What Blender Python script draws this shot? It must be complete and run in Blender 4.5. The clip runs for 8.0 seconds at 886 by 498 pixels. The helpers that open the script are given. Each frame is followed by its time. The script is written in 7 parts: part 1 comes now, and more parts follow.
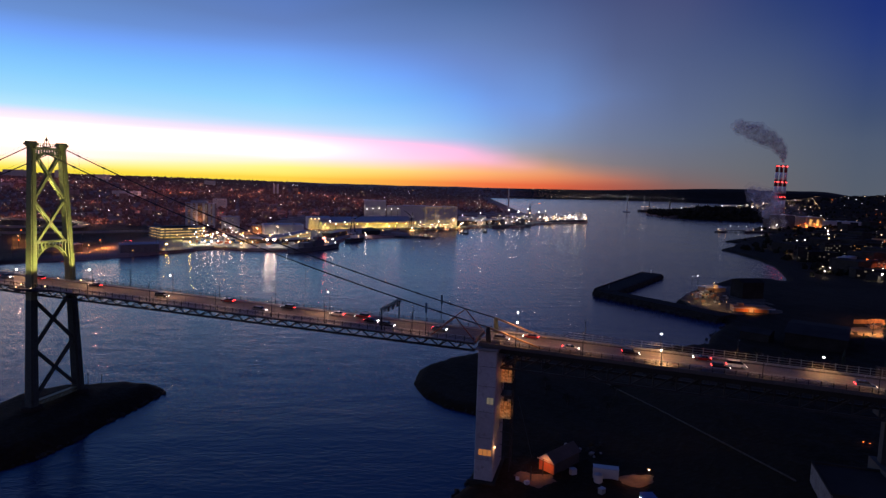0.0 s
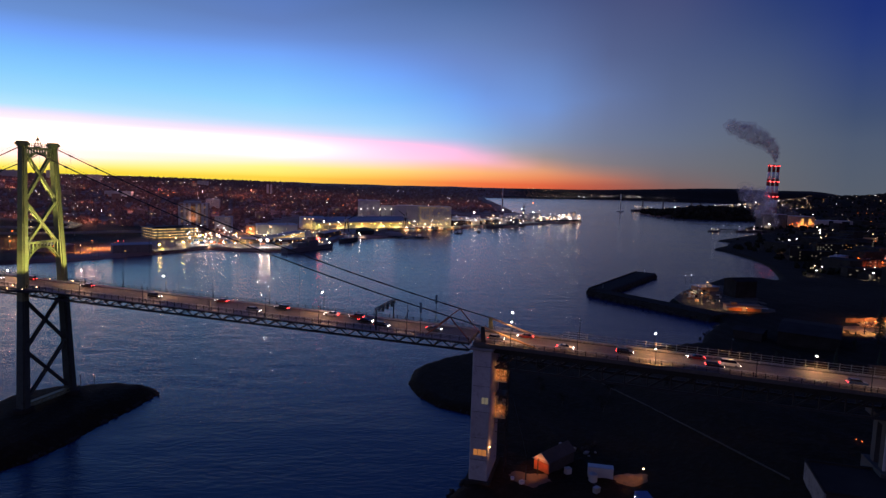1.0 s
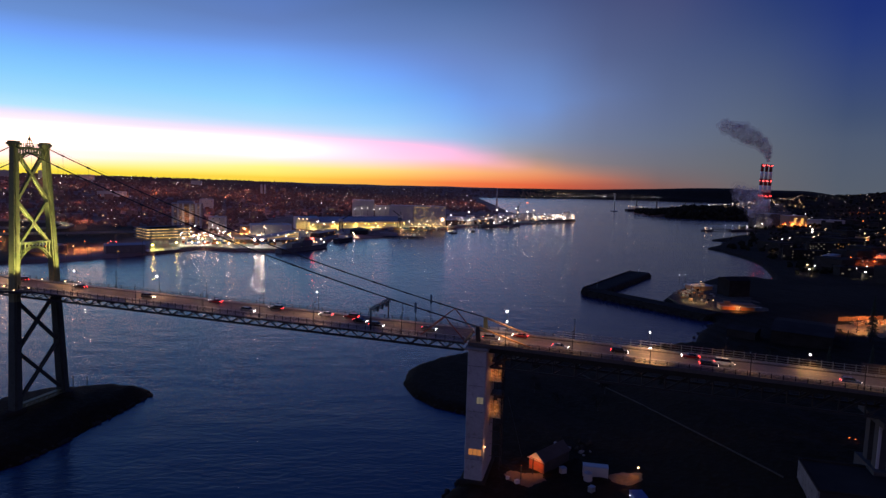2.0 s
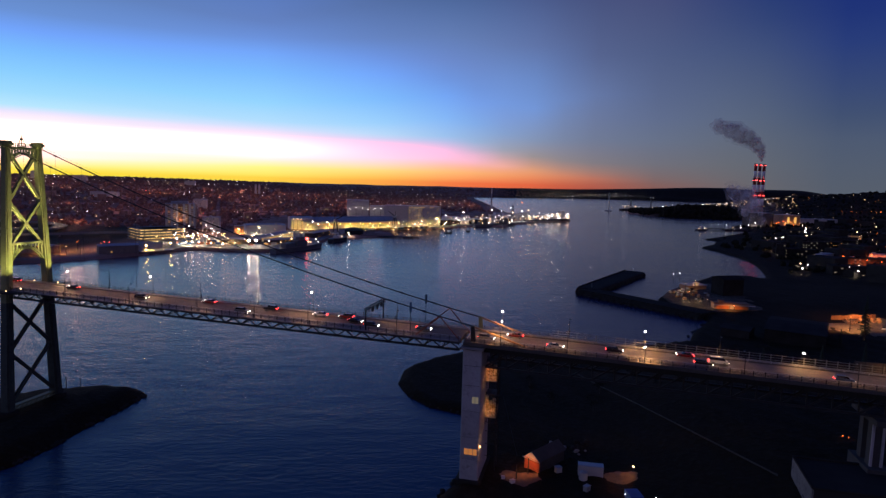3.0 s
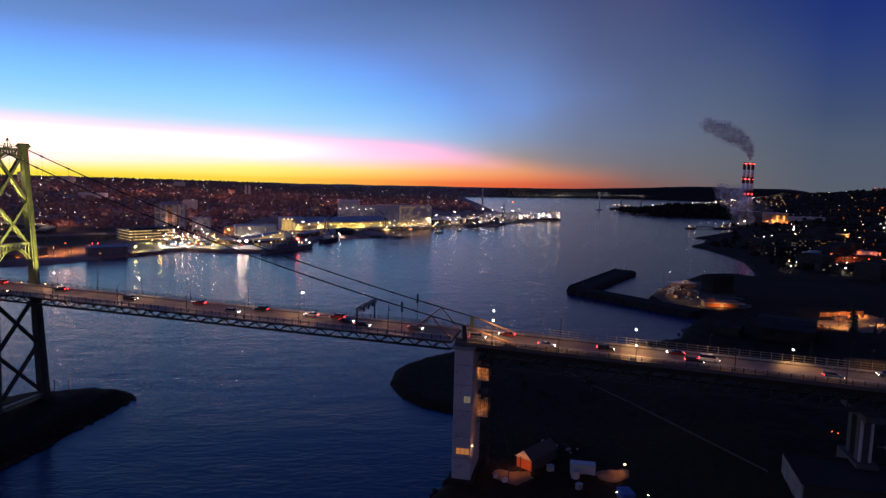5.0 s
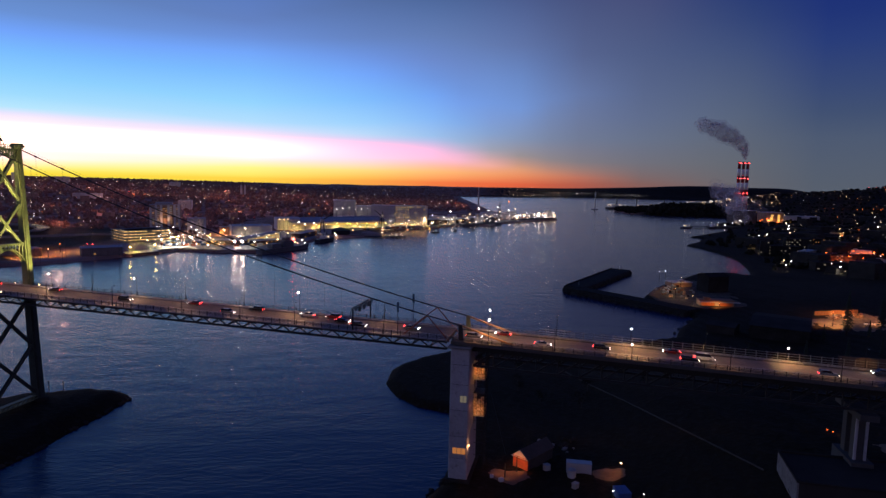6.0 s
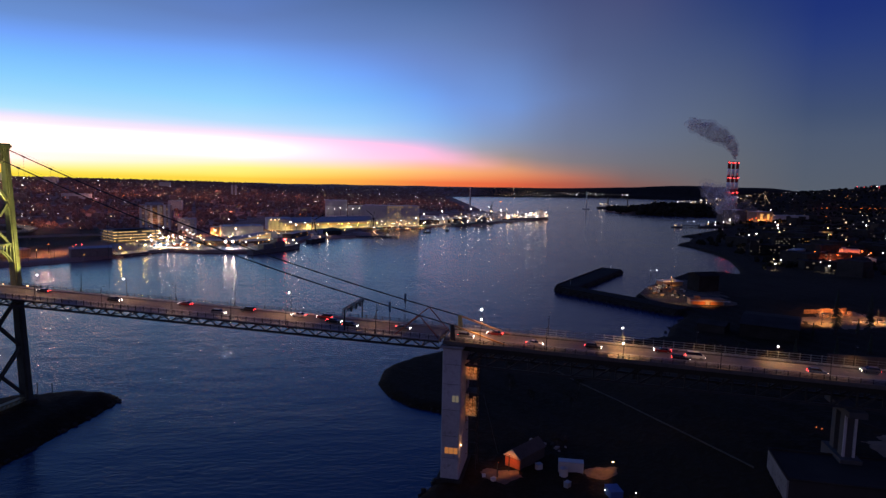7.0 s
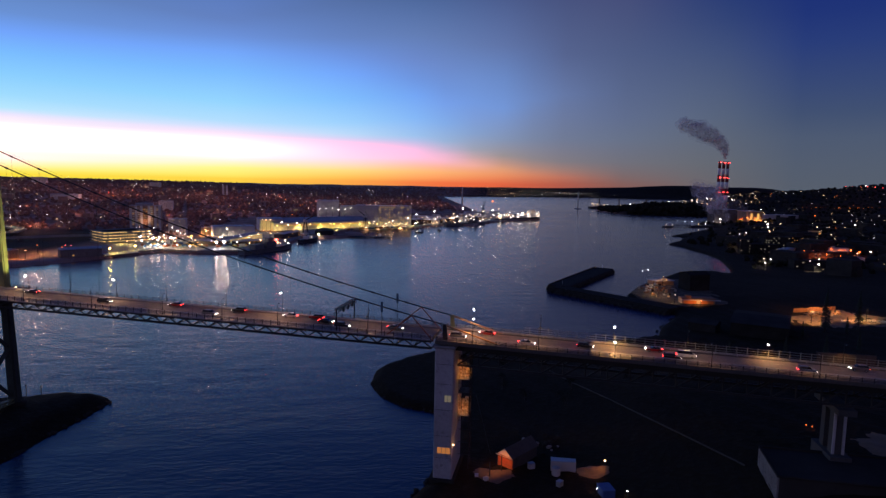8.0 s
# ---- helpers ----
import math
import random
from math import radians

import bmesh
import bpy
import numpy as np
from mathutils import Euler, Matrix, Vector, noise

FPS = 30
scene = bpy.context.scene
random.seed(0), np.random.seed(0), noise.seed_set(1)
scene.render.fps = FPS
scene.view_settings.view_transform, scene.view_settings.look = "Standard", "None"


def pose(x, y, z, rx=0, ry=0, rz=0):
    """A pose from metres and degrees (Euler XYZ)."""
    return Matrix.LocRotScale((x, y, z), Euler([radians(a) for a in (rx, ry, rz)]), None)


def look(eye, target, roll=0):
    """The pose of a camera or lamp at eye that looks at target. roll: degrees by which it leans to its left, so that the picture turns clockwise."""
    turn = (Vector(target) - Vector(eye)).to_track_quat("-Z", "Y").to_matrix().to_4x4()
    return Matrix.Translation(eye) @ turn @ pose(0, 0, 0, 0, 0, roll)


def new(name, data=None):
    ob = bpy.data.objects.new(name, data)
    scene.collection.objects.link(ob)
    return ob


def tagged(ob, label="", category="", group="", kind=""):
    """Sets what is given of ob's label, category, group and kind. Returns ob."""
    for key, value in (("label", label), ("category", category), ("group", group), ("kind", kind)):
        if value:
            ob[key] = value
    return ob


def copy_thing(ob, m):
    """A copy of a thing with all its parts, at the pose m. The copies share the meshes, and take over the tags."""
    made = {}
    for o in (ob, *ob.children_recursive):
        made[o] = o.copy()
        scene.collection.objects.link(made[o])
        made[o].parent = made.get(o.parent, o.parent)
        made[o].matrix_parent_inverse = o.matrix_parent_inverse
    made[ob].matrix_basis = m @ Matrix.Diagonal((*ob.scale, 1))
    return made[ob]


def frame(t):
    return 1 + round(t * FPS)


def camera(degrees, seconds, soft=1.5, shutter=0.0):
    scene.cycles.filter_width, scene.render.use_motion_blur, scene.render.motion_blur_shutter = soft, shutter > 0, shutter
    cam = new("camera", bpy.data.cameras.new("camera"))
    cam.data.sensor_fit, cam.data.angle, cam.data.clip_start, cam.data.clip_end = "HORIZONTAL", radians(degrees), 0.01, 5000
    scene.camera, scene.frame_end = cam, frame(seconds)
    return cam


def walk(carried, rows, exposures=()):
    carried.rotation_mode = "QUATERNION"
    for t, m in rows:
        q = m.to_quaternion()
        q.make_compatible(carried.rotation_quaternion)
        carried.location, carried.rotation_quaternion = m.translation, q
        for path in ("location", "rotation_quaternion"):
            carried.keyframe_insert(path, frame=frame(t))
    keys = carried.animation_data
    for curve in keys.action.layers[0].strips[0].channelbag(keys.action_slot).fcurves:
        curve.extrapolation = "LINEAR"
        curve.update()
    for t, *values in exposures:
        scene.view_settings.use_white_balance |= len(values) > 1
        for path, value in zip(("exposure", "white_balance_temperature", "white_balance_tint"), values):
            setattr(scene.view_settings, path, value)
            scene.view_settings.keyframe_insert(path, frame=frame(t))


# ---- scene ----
cam = camera(71.1, 8.0, soft=1.4)


def heading(x, y, z, yaw, pitch, roll):
    a, b = radians(yaw), radians(pitch)
    way = Vector((-math.sin(a) * math.cos(b), math.cos(a) * math.cos(b), math.sin(b)))
    eye = Vector((x, y, z))
    return look(eye, eye + way * 10, roll)


PATH = [
    (0.0, (0.0, 0.0, 89.303, 0.0, -6.113, 1.766)),
    (0.5, (-0.082, 0.109, 89.285, -0.295, -6.109, 1.745)),
    (1.0, (-0.145, 0.212, 89.26, -0.556, -6.109, 1.718)),
    (1.5, (-0.19, 0.309, 89.232, -0.815, -6.109, 1.688)),
    (3.0, (-0.242, 0.568, 89.125, -1.553, -6.105, 1.590)),
    (3.5, (-0.236, 0.644, 89.086, -1.782, -6.102, 1.520)),
    (4.0, (-0.222, 0.715, 89.045, -2.01, -6.102, 1.470)),
    (4.5, (-0.202, 0.782, 89.003, -2.211, -6.102, 1.425)),
    (6.0, (-0.118, 0.954, 88.885, -2.728, -6.108, 1.285)),
    (6.5, (-0.089, 1.004, 88.85, -3.066, -6.106, 1.245)),
    (7.0, (-0.061, 1.049, 88.818, -3.482, -6.102, 1.218)),
    (7.5, (-0.038, 1.09, 88.789, -3.86, -6.092, 1.185)),
    (8.0, (-0.02, 1.128, 88.766, -4.209, -6.089, 1.168)),
]
walk(cam, [(t, heading(*row)) for t, row in PATH])


# ---- sky: dusk after sunset, the glow lies low to the west ----
def lin(r, g, b):
    return [((c / 255 + 0.055) / 1.055) ** 2.4 if c > 10 else c / 255 / 12.92 for c in (r, g, b)]


class Nodes:
    """A small helper that chains shader nodes."""

    def __init__(self, tree):
        self.tree = tree
        tree.nodes.clear()

    def add(self, kind, **inputs):
        n = self.tree.nodes.new(kind)
        for key, value in inputs.items():
            key = key.replace("_", " ")
            slot = n.inputs[int(key[1:])] if key[0] == "i" and key[1:].isdigit() else n.inputs[key]
            if isinstance(value, bpy.types.NodeSocket):
                self.tree.links.new(value, slot)
            else:
                slot.default_value = value
        return n

    def math(self, op, a, b=0.0, c=0.0, clamp=False):
        n = self.add("ShaderNodeMath", i0=a, i1=b, i2=c)
        n.operation, n.use_clamp = op, clamp
        return n.outputs[0]

    def ramp(self, value, stops):
        n = self.add("ShaderNodeValToRGB", Fac=value)
        e = n.color_ramp.elements
        e[0].position, e[1].position = stops[0][0], stops[-1][0]
        e[0].color, e[1].color = (*stops[0][1], 1), (*stops[-1][1], 1)
        for pos, col in stops[1:-1]:
            e.new(pos).color = (*col, 1)
        return n.outputs[0]

    def mix(self, fac, a, b, mode="MIX"):
        n = self.tree.nodes.new("ShaderNodeMix")
        n.data_type, n.blend_type = "RGBA", mode
        for slot, value in ((n.inputs[0], fac), (n.inputs[6], a), (n.inputs[7], b)):
            if isinstance(value, bpy.types.NodeSocket):
                self.tree.links.new(value, slot)
            elif isinstance(value, (int, float)):
                slot.default_value = value
            else:
                slot.default_value = (*value, 1)
        return n.outputs[2]

    def span(self, value, a, b, smooth=True):
        n = self.add("ShaderNodeMapRange", Value=value, From_Min=a, From_Max=b)
        n.interpolation_type = "SMOOTHSTEP" if smooth else "LINEAR"
        return n.outputs[0]


world = bpy.data.worlds.new("dusk")
scene.world = world
world.use_nodes = True
nd = Nodes(world.node_tree)
sep = nd.add("ShaderNodeSeparateXYZ", Vector=nd.add("ShaderNodeTexCoord").outputs["Generated"])
vx, vy, vz = sep.outputs
azim = nd.math("MULTIPLY", nd.math("ARCTAN2", vx, vy), 57.2958)
elev = nd.math("MULTIPLY", nd.math("ARCSINE", vz), 57.2958)
ev = nd.math("DIVIDE", nd.math("MAXIMUM", elev, 0.0), 60.0)


def band(*rows):
    return [(deg, lin(*c)) for deg, c in rows]


# elevation in degrees and colour, at headings from the west round to the north-east
GLOW = [
    (-30.4, band((0.1, (255, 225, 70)), (0.4, (255, 244, 115)), (0.8, (255, 251, 190)), (1.2, (255, 255, 245)), (3.6, (255, 255, 255)), (4.3, (255, 238, 252)), (4.6, (235, 230, 255)), (5.0, (186, 232, 255)),
                 (6.0, (160, 220, 255)), (7.5, (138, 206, 255)), (9.0, (122, 188, 255)), (10.4, (114, 164, 252)), (11.7, (106, 145, 212)), (14, (96, 130, 188)), (24, (44, 80, 152)), (60, (20, 38, 88)))),
    (-14.7, band((0.0, (255, 212, 74)), (0.3, (255, 236, 104)), (1.0, (255, 250, 140)), (1.5, (255, 250, 210)), (1.8, (255, 250, 252)), (3.0, (255, 246, 255)), (4.1, (255, 230, 252)), (4.5, (222, 226, 255)),
                 (5.0, (182, 224, 255)), (6.6, (150, 214, 255)), (9.0, (124, 188, 255)), (10.6, (116, 168, 252)), (11.8, (108, 146, 220)), (13.1, (100, 130, 194)), (24, (44, 80, 152)), (60, (20, 38, 88)))),
    (-5.0, band((0.0, (255, 172, 76)), (0.4, (255, 198, 88)), (1.1, (255, 224, 132)), (1.7, (255, 226, 200)), (2.4, (255, 222, 246)), (3.4, (255, 214, 250)), (4.1, (232, 208, 246)), (4.7, (192, 222, 252)), (5.6, (160, 212, 255)),
                (7.6, (128, 190, 255)), (9.6, (116, 168, 254)), (10.9, (110, 150, 228)), (12.4, (102, 132, 194)), (15.4, (86, 112, 166)), (26, (40, 74, 150)), (60, (20, 38, 88)))),
    (2.6, band((0.0, (244, 120, 70)), (0.5, (255, 160, 96)), (1.3, (255, 190, 122)), (1.9, (255, 188, 165)), (2.7, (255, 194, 228)), (3.5, (240, 192, 232)), (4.0, (200, 190, 228)), (4.8, (152, 190, 236)),
               (6.4, (128, 178, 246)), (8.1, (115, 162, 243)), (9.3, (110, 147, 218)), (10.8, (108, 136, 200)), (13.1, (98, 124, 178)), (15.8, (78, 104, 156)), (26, (38, 70, 146)), (60, (20, 38, 88)))),
    (8.4, band((0.0, (232, 104, 66)), (0.8, (244, 150, 100)), (1.4, (236, 166, 122)), (2.0, (200, 156, 140)), (2.7, (160, 150, 152)), (4.0, (136, 154, 188)), (6.5, (118, 156, 224)), (8.9, (110, 144, 208)),
               (11.8, (99, 121, 174)), (15.9, (77, 95, 145)), (26, (36, 64, 138)), (60, (20, 38, 88)))),
    (13.6, band((0.1, (186, 92, 72)), (0.7, (200, 118, 94)), (1.3, (170, 128, 116)), (2.1, (134, 126, 132)), (4.1, (115, 125, 152)), (8.0, (104, 124, 172)), (11.3, (88, 102, 146)), (15.8, (72, 84, 128)),
                (26, (34, 58, 130)), (60, (20, 36, 86)))),
    (19.2, band((0.1, (136, 92, 86)), (0.8, (128, 104, 104)), (1.7, (116, 112, 120)), (3.6, (106, 116, 138)), (6.5, (94, 108, 144)), (11.1, (80, 94, 134)), (15.6, (72, 80, 122)), (26, (32, 54, 124)), (60, (20, 36, 84)))),
    (27.2, band((0.3, (104, 102, 108)), (2.3, (100, 105, 115)), (6.4, (88, 101, 126)), (10.8, (68, 84, 124)), (15.0, (40, 60, 116)), (26, (26, 46, 114)), (60, (20, 34, 82)))),
    (33.4, band((0.3, (86, 94, 108)), (3.7, (80, 92, 114)), (6.2, (64, 80, 114)), (10.4, (44, 64, 122)), (14.4, (28, 48, 118)), (26, (22, 40, 108)), (60, (20, 34, 80)))),
]
# pale pink belt opposite the sunset
back = nd.ramp(ev, [(d / 60, c) for d, c in band((0.0, (92, 84, 98)), (4, (132, 110, 126)), (12, (116, 100, 126)), (22, (74, 80, 126)), (60, (30, 48, 108)))])


def colour_at(rows, deg):
    """The colour of a column at an elevation."""
    if deg <= rows[0][0]:
        return rows[0][1]
    for (d0, c0), (d1, c1) in zip(rows, rows[1:]):
        if deg <= d1:
            k = (deg - d0) / (d1 - d0)
            return [a + (b - a) * k for a, b in zip(c0, c1)]
    return rows[-1][1]


# the edge of the bright band sinks from the west to the north: every column gets the same sixteen steps,
# so that the steps slide downwards from one heading to the next
LOW = {8.4: (0, .4, .8, 1.1, 1.4, 1.7, 2.0, 2.7, 4.0, 5.2, 6.5, 8.9, 11.8, 15.9, 26, 60)}
NORTH = (0.05, .3, .5, .7, .9, 1.1, 1.3, 2.1, 4.1, 6, 8, 11.3, 13.5, 15.8, 26, 60)
EDGE_AT = {-30.4: (4.45, 4.3), -14.7: (4.3, 4.08), -5.0: (4.4, 3.8), 2.6: (4.0, 3.3)}
COLUMNS = []
for heading_deg, rows in GLOW:
    if heading_deg in EDGE_AT:
        was, now = EDGE_AT[heading_deg]
        rows = [(d * now / was if d < was else d + (now - was) * max(0, 1 - (d - was) / 7), c) for d, c in rows]
    else:
        rows = [(d, colour_at(rows, d)) for d in LOW.get(heading_deg, NORTH)]
    # the sky overhead is a clear, deep blue
    COLUMNS.append((heading_deg, [(d, [0.8 * c[0], 1.3 * c[1], 1.45 * c[2]] if 20 < d < 50 else c) for d, c in rows]))


def column(deg):
    """The steps of the sky at a heading between two of the columns."""
    for (a0, r0), (a1, r1) in zip(COLUMNS, COLUMNS[1:]):
        if deg <= a1:
            k = (deg - a0) / (a1 - a0)
            return [(d0 + (d1 - d0) * k, [p + (q - p) * k for p, q in zip(c0, c1)]) for (d0, c0), (d1, c1) in zip(r0, r1)]


def ramp_of(rows):
    return nd.ramp(ev, [(d / 60, c) for d, c in rows])


STEPS = [COLUMNS[0][0] + i * (COLUMNS[-1][0] - COLUMNS[0][0]) / 24 for i in range(25)]
sky = ramp_of(COLUMNS[0][1])
for a0, a1 in zip(STEPS, STEPS[1:]):
    sky = nd.mix(nd.span(azim, a0, a1, False), sky, ramp_of(column(a1 - 1e-4)))
sky = nd.mix(nd.span(azim, 40, 100), sky, back)
# the brightest part of the afterglow, over the place where the sun went down
core = nd.math("MULTIPLY", nd.math("MULTIPLY", nd.span(azim, -2, -34), nd.span(azim, -62, -40)), nd.math("MULTIPLY", nd.span(elev, 1.5, 2.6), nd.span(elev, 4.0, 2.6)))
sky = nd.mix(core, sky, (2.0, 1.3, 0.7), "ADD")
red = nd.math("MULTIPLY", nd.math("MULTIPLY", nd.span(azim, 5, -4), nd.span(azim, -70, -40)), nd.math("MULTIPLY", nd.span(elev, 0.2, 0.7), nd.span(elev, 3.9, 3.0)))
sky = nd.mix(red, sky, (0.5, 0.0, 0.0), "ADD")
sky = nd.mix(nd.span(azim, -75, -140), sky, back)
sky = nd.mix(nd.span(elev, 0.0, -3.0), sky, lin(20, 26, 46))
bg = nd.add("ShaderNodeBackground", Color=sky, Strength=1.0)
nd.tree.links.new(bg.outputs[0], nd.add("ShaderNodeOutputWorld").inputs[0])

# the last light of the set sun, from low in the west behind the glow
sun = new("sun", bpy.data.lights.new("sun", "SUN"))
sun.data.energy, sun.data.angle, sun.data.color = 0.02, radians(20), (1.0, 0.6, 0.35)
sun.matrix_world = look((-500, 560, 60), (0, 0, 0))

# ---- materials ----
MATS = {}


def surface(name, base, rough=0.8, metal=0.0, vary=0.25, scale=0.5, bump=0.0, bump_scale=4.0, stain=None, ior=1.5):
    """A worn, uneven surface: two scales of tone, stains, fine relief, and a shift of tone from piece to piece."""
    if name in MATS:
        return MATS[name]
    m = MATS[name] = bpy.data.materials.new(name)
    m.use_nodes = True
    n = Nodes(m.node_tree)
    at = n.add("ShaderNodeTexCoord").outputs["Object"]
    fine = n.add("ShaderNodeTexNoise", Vector=at, Scale=scale * 7, Detail=5.0).outputs[0]
    wide = n.add("ShaderNodeTexNoise", Vector=at, Scale=scale, Detail=3.0).outputs[0]
    tone = n.math("ADD", n.math("MULTIPLY", fine, 0.5), n.math("MULTIPLY", wide, 0.5))
    own = n.add("ShaderNodeObjectInfo").outputs["Random"]
    tone = n.math("ADD", tone, n.math("MULTIPLY", n.math("SUBTRACT", own, 0.5), 0.25))
    low = [c * (1 - vary) for c in base]
    high = [min(1, c * (1 + vary)) for c in base]
    col = n.mix(n.span(tone, 0.25, 0.75, False), low, high)
    if stain:
        spots = n.add("ShaderNodeTexNoise", Vector=at, Scale=scale * 2.3, Detail=6.0, Roughness=0.7).outputs[0]
        col = n.mix(n.math("MULTIPLY", n.span(spots, 0.52, 0.7), 0.7), col, stain)
    bs = n.add("ShaderNodeBsdfPrincipled", Base_Color=col, Metallic=metal, IOR=ior, Roughness=n.math("ADD", rough - 0.08, n.math("MULTIPLY", fine, 0.16)))
    if bump:
        relief = n.add("ShaderNodeTexNoise", Vector=at, Scale=bump_scale, Detail=4.0).outputs[0]
        n.tree.links.new(n.add("ShaderNodeBump", Height=relief, Strength=bump, Distance=0.1).outputs[0], bs.inputs["Normal"])
    n.tree.links.new(bs.outputs[0], n.add("ShaderNodeOutputMaterial").inputs[0])
    return m


def glow(name, colour, strength, steep=False, sampled=False):
    """Something that gives off light: a lamp glass or a lit window. steep: few bright ones among many dim ones."""
    if name in MATS:
        return MATS[name]
    m = MATS[name] = bpy.data.materials.new(name)
    m.use_nodes = True
    n = Nodes(m.node_tree)
    isle = n.add("ShaderNodeNewGeometry").outputs["Random Per Island"]
    if steep:
        share = n.math("ADD", 0.02, n.math("POWER", isle, 4.0))
    else:
        share = n.math("ADD", 0.3, n.math("MULTIPLY", n.math("MULTIPLY", isle, isle), 1.5))
    em = n.add("ShaderNodeEmission", Color=(*colour, 1), Strength=n.math("MULTIPLY", share, strength))
    n.tree.links.new(em.outputs[0], n.add("ShaderNodeOutputMaterial").inputs[0])
    m.cycles.emission_sampling = "AUTO" if sampled else "NONE"
    return m


def water_material():
    m = bpy.data.materials.new("harbour_water")
    m.use_nodes = True
    n = Nodes(m.node_tree)
    at = n.add("ShaderNodeTexCoord").outputs["Object"]
    turned = n.add("ShaderNodeMapping", Vector=at, Rotation=(0, 0, radians(-12)), Scale=(0.55, 1.0, 1.0)).outputs[0]
    ripples = n.add("ShaderNodeTexNoise", Vector=turned, Scale=0.55, Detail=4.0, Roughness=0.6).outputs[0]
    swell = n.add("ShaderNodeTexNoise", Vector=turned, Scale=0.09, Detail=2.0).outputs[0]
    slicks = n.add("ShaderNodeTexNoise", Vector=n.add("ShaderNodeMapping", Vector=at, Rotation=(0, 0, radians(8)), Scale=(0.004, 0.02, 1.0)).outputs[0],
                   Scale=1.0, Detail=2.0, Distortion=0.4).outputs[0]
    calm = n.span(slicks, 0.35, 0.7)
    chop = n.add("ShaderNodeTexNoise", Vector=turned, Scale=1.5, Detail=3.0, Roughness=0.6).outputs[0]
    height = n.math("ADD", n.math("ADD", n.math("MULTIPLY", ripples, 0.55), n.math("MULTIPLY", chop, 0.22)), swell)
    b = n.add("ShaderNodeBump", Height=height, Strength=n.math("SUBTRACT", 0.60, n.math("MULTIPLY", calm, 0.12)), Distance=0.5).outputs[0]
    deep = n.add("ShaderNodeBsdfDiffuse", Color=(0.0005, 0.020, 0.085, 1))
    gloss = n.add("ShaderNodeBsdfGlossy", Color=(1.0, 0.87, 0.75, 1), Normal=b, Roughness=n.math("SUBTRACT", 0.20, n.math("MULTIPLY", calm, 0.05)))
    skin = n.add("ShaderNodeFresnel", IOR=1.38, Normal=b)
    both = n.add("ShaderNodeMixShader", i0=skin.outputs[0], i1=deep.outputs[0], i2=gloss.outputs[0])
    n.tree.links.new(both.outputs[0], n.add("ShaderNodeOutputMaterial").inputs[0])
    return m


def ground_material():
    m = bpy.data.materials.new("shore_ground")
    m.use_nodes = True
    n = Nodes(m.node_tree)
    at = n.add("ShaderNodeTexCoord").outputs["Object"]
    patch = n.add("ShaderNodeTexNoise", Vector=at, Scale=0.02, Detail=6.0).outputs[0]
    fine = n.add("ShaderNodeTexNoise", Vector=at, Scale=0.6, Detail=6.0).outputs[0]
    col = n.mix(n.span(patch, 0.4, 0.6), (0.015, 0.010, 0.005), (0.021, 0.014, 0.008))
    col = n.mix(n.math("MULTIPLY", n.span(fine, 0.45, 0.75), 0.6), col, (0.026, 0.023, 0.019))
    gx, gy, _ = n.add("ShaderNodeSeparateXYZ", Vector=at).outputs
    lots = n.add("ShaderNodeTexVoronoi", Vector=at, Scale=0.03).outputs["Color"]
    # lot tones reddened and lifted, to give the western slope its hazy warmth
    paved = n.mix(n.add("ShaderNodeSeparateColor", Color=lots).outputs[0], (0.26, 0.14, 0.10), (0.46, 0.27, 0.21))
    # gardens and paved lots of the towns, past the bare fields by the bridge
    town = n.span(n.math("SUBTRACT", gy, n.math("MULTIPLY", gx, 1.4)), 900, 1100)
    # woods on the far northern hills
    town = n.math("MULTIPLY", town, n.math("SUBTRACT", 1.0, n.math("MULTIPLY", n.span(gy, 3000, 3500), n.span(gx, 300, 700))))
    col = n.mix(n.math("MULTIPLY", town, 0.9), col, paved)
    # dark grass between the highway and the western shore
    field = n.math("MULTIPLY", n.span(gx, -380, -420), n.span(gy, 1060, 1000))
    col = n.mix(n.math("MULTIPLY", field, 0.92), col, (0.035, 0.028, 0.018))
    b = n.add("ShaderNodeBump", Height=fine, Strength=0.6, Distance=0.8).outputs[0]
    bs = n.add("ShaderNodeBsdfPrincipled", Base_Color=col, Roughness=0.95, Normal=b)
    bs.inputs["Specular IOR Level"].default_value = 0.1
    n.tree.links.new(bs.outputs[0], n.add("ShaderNodeOutputMaterial").inputs[0])
    return m


STEEL = surface("painted_green_steel", (0.15, 0.17, 0.10), 0.6, 0.0, 0.2, 0.3, 0.1, stain=(0.10, 0.10, 0.07), ior=1.25)
DARK_STEEL = surface("dark_steel", (0.03, 0.031, 0.034), 0.65, 0.0, 0.3, 0.4, ior=1.25)
GREY_STEEL = surface("galvanised_steel", (0.38, 0.39, 0.40), 0.45, 0.3, 0.2, 0.5)
RED_STEEL = surface("red_lead_steel", (0.30, 0.09, 0.05), 0.6, 0.0, 0.25, 0.5)
CONCRETE = surface("weathered_concrete", (0.22, 0.215, 0.225), 0.85, 0.0, 0.18, 0.25, 0.3, 3.0, stain=(0.15, 0.145, 0.145))
PIER_CONCRETE = surface("pale_pier_concrete", (0.36, 0.345, 0.37), 0.85, 0.0, 0.2, 0.22, 0.3, 3.0, stain=(0.20, 0.19, 0.20))
ASPHALT = surface("worn_asphalt", (0.135, 0.118, 0.104), 0.8, 0.0, 0.35, 0.12, 0.2, 12.0, stain=(0.075, 0.068, 0.06))
PAINT = surface("road_paint", (0.3, 0.28, 0.25), 0.8, 0.0, 0.5, 2.0, stain=(0.15, 0.14, 0.12))
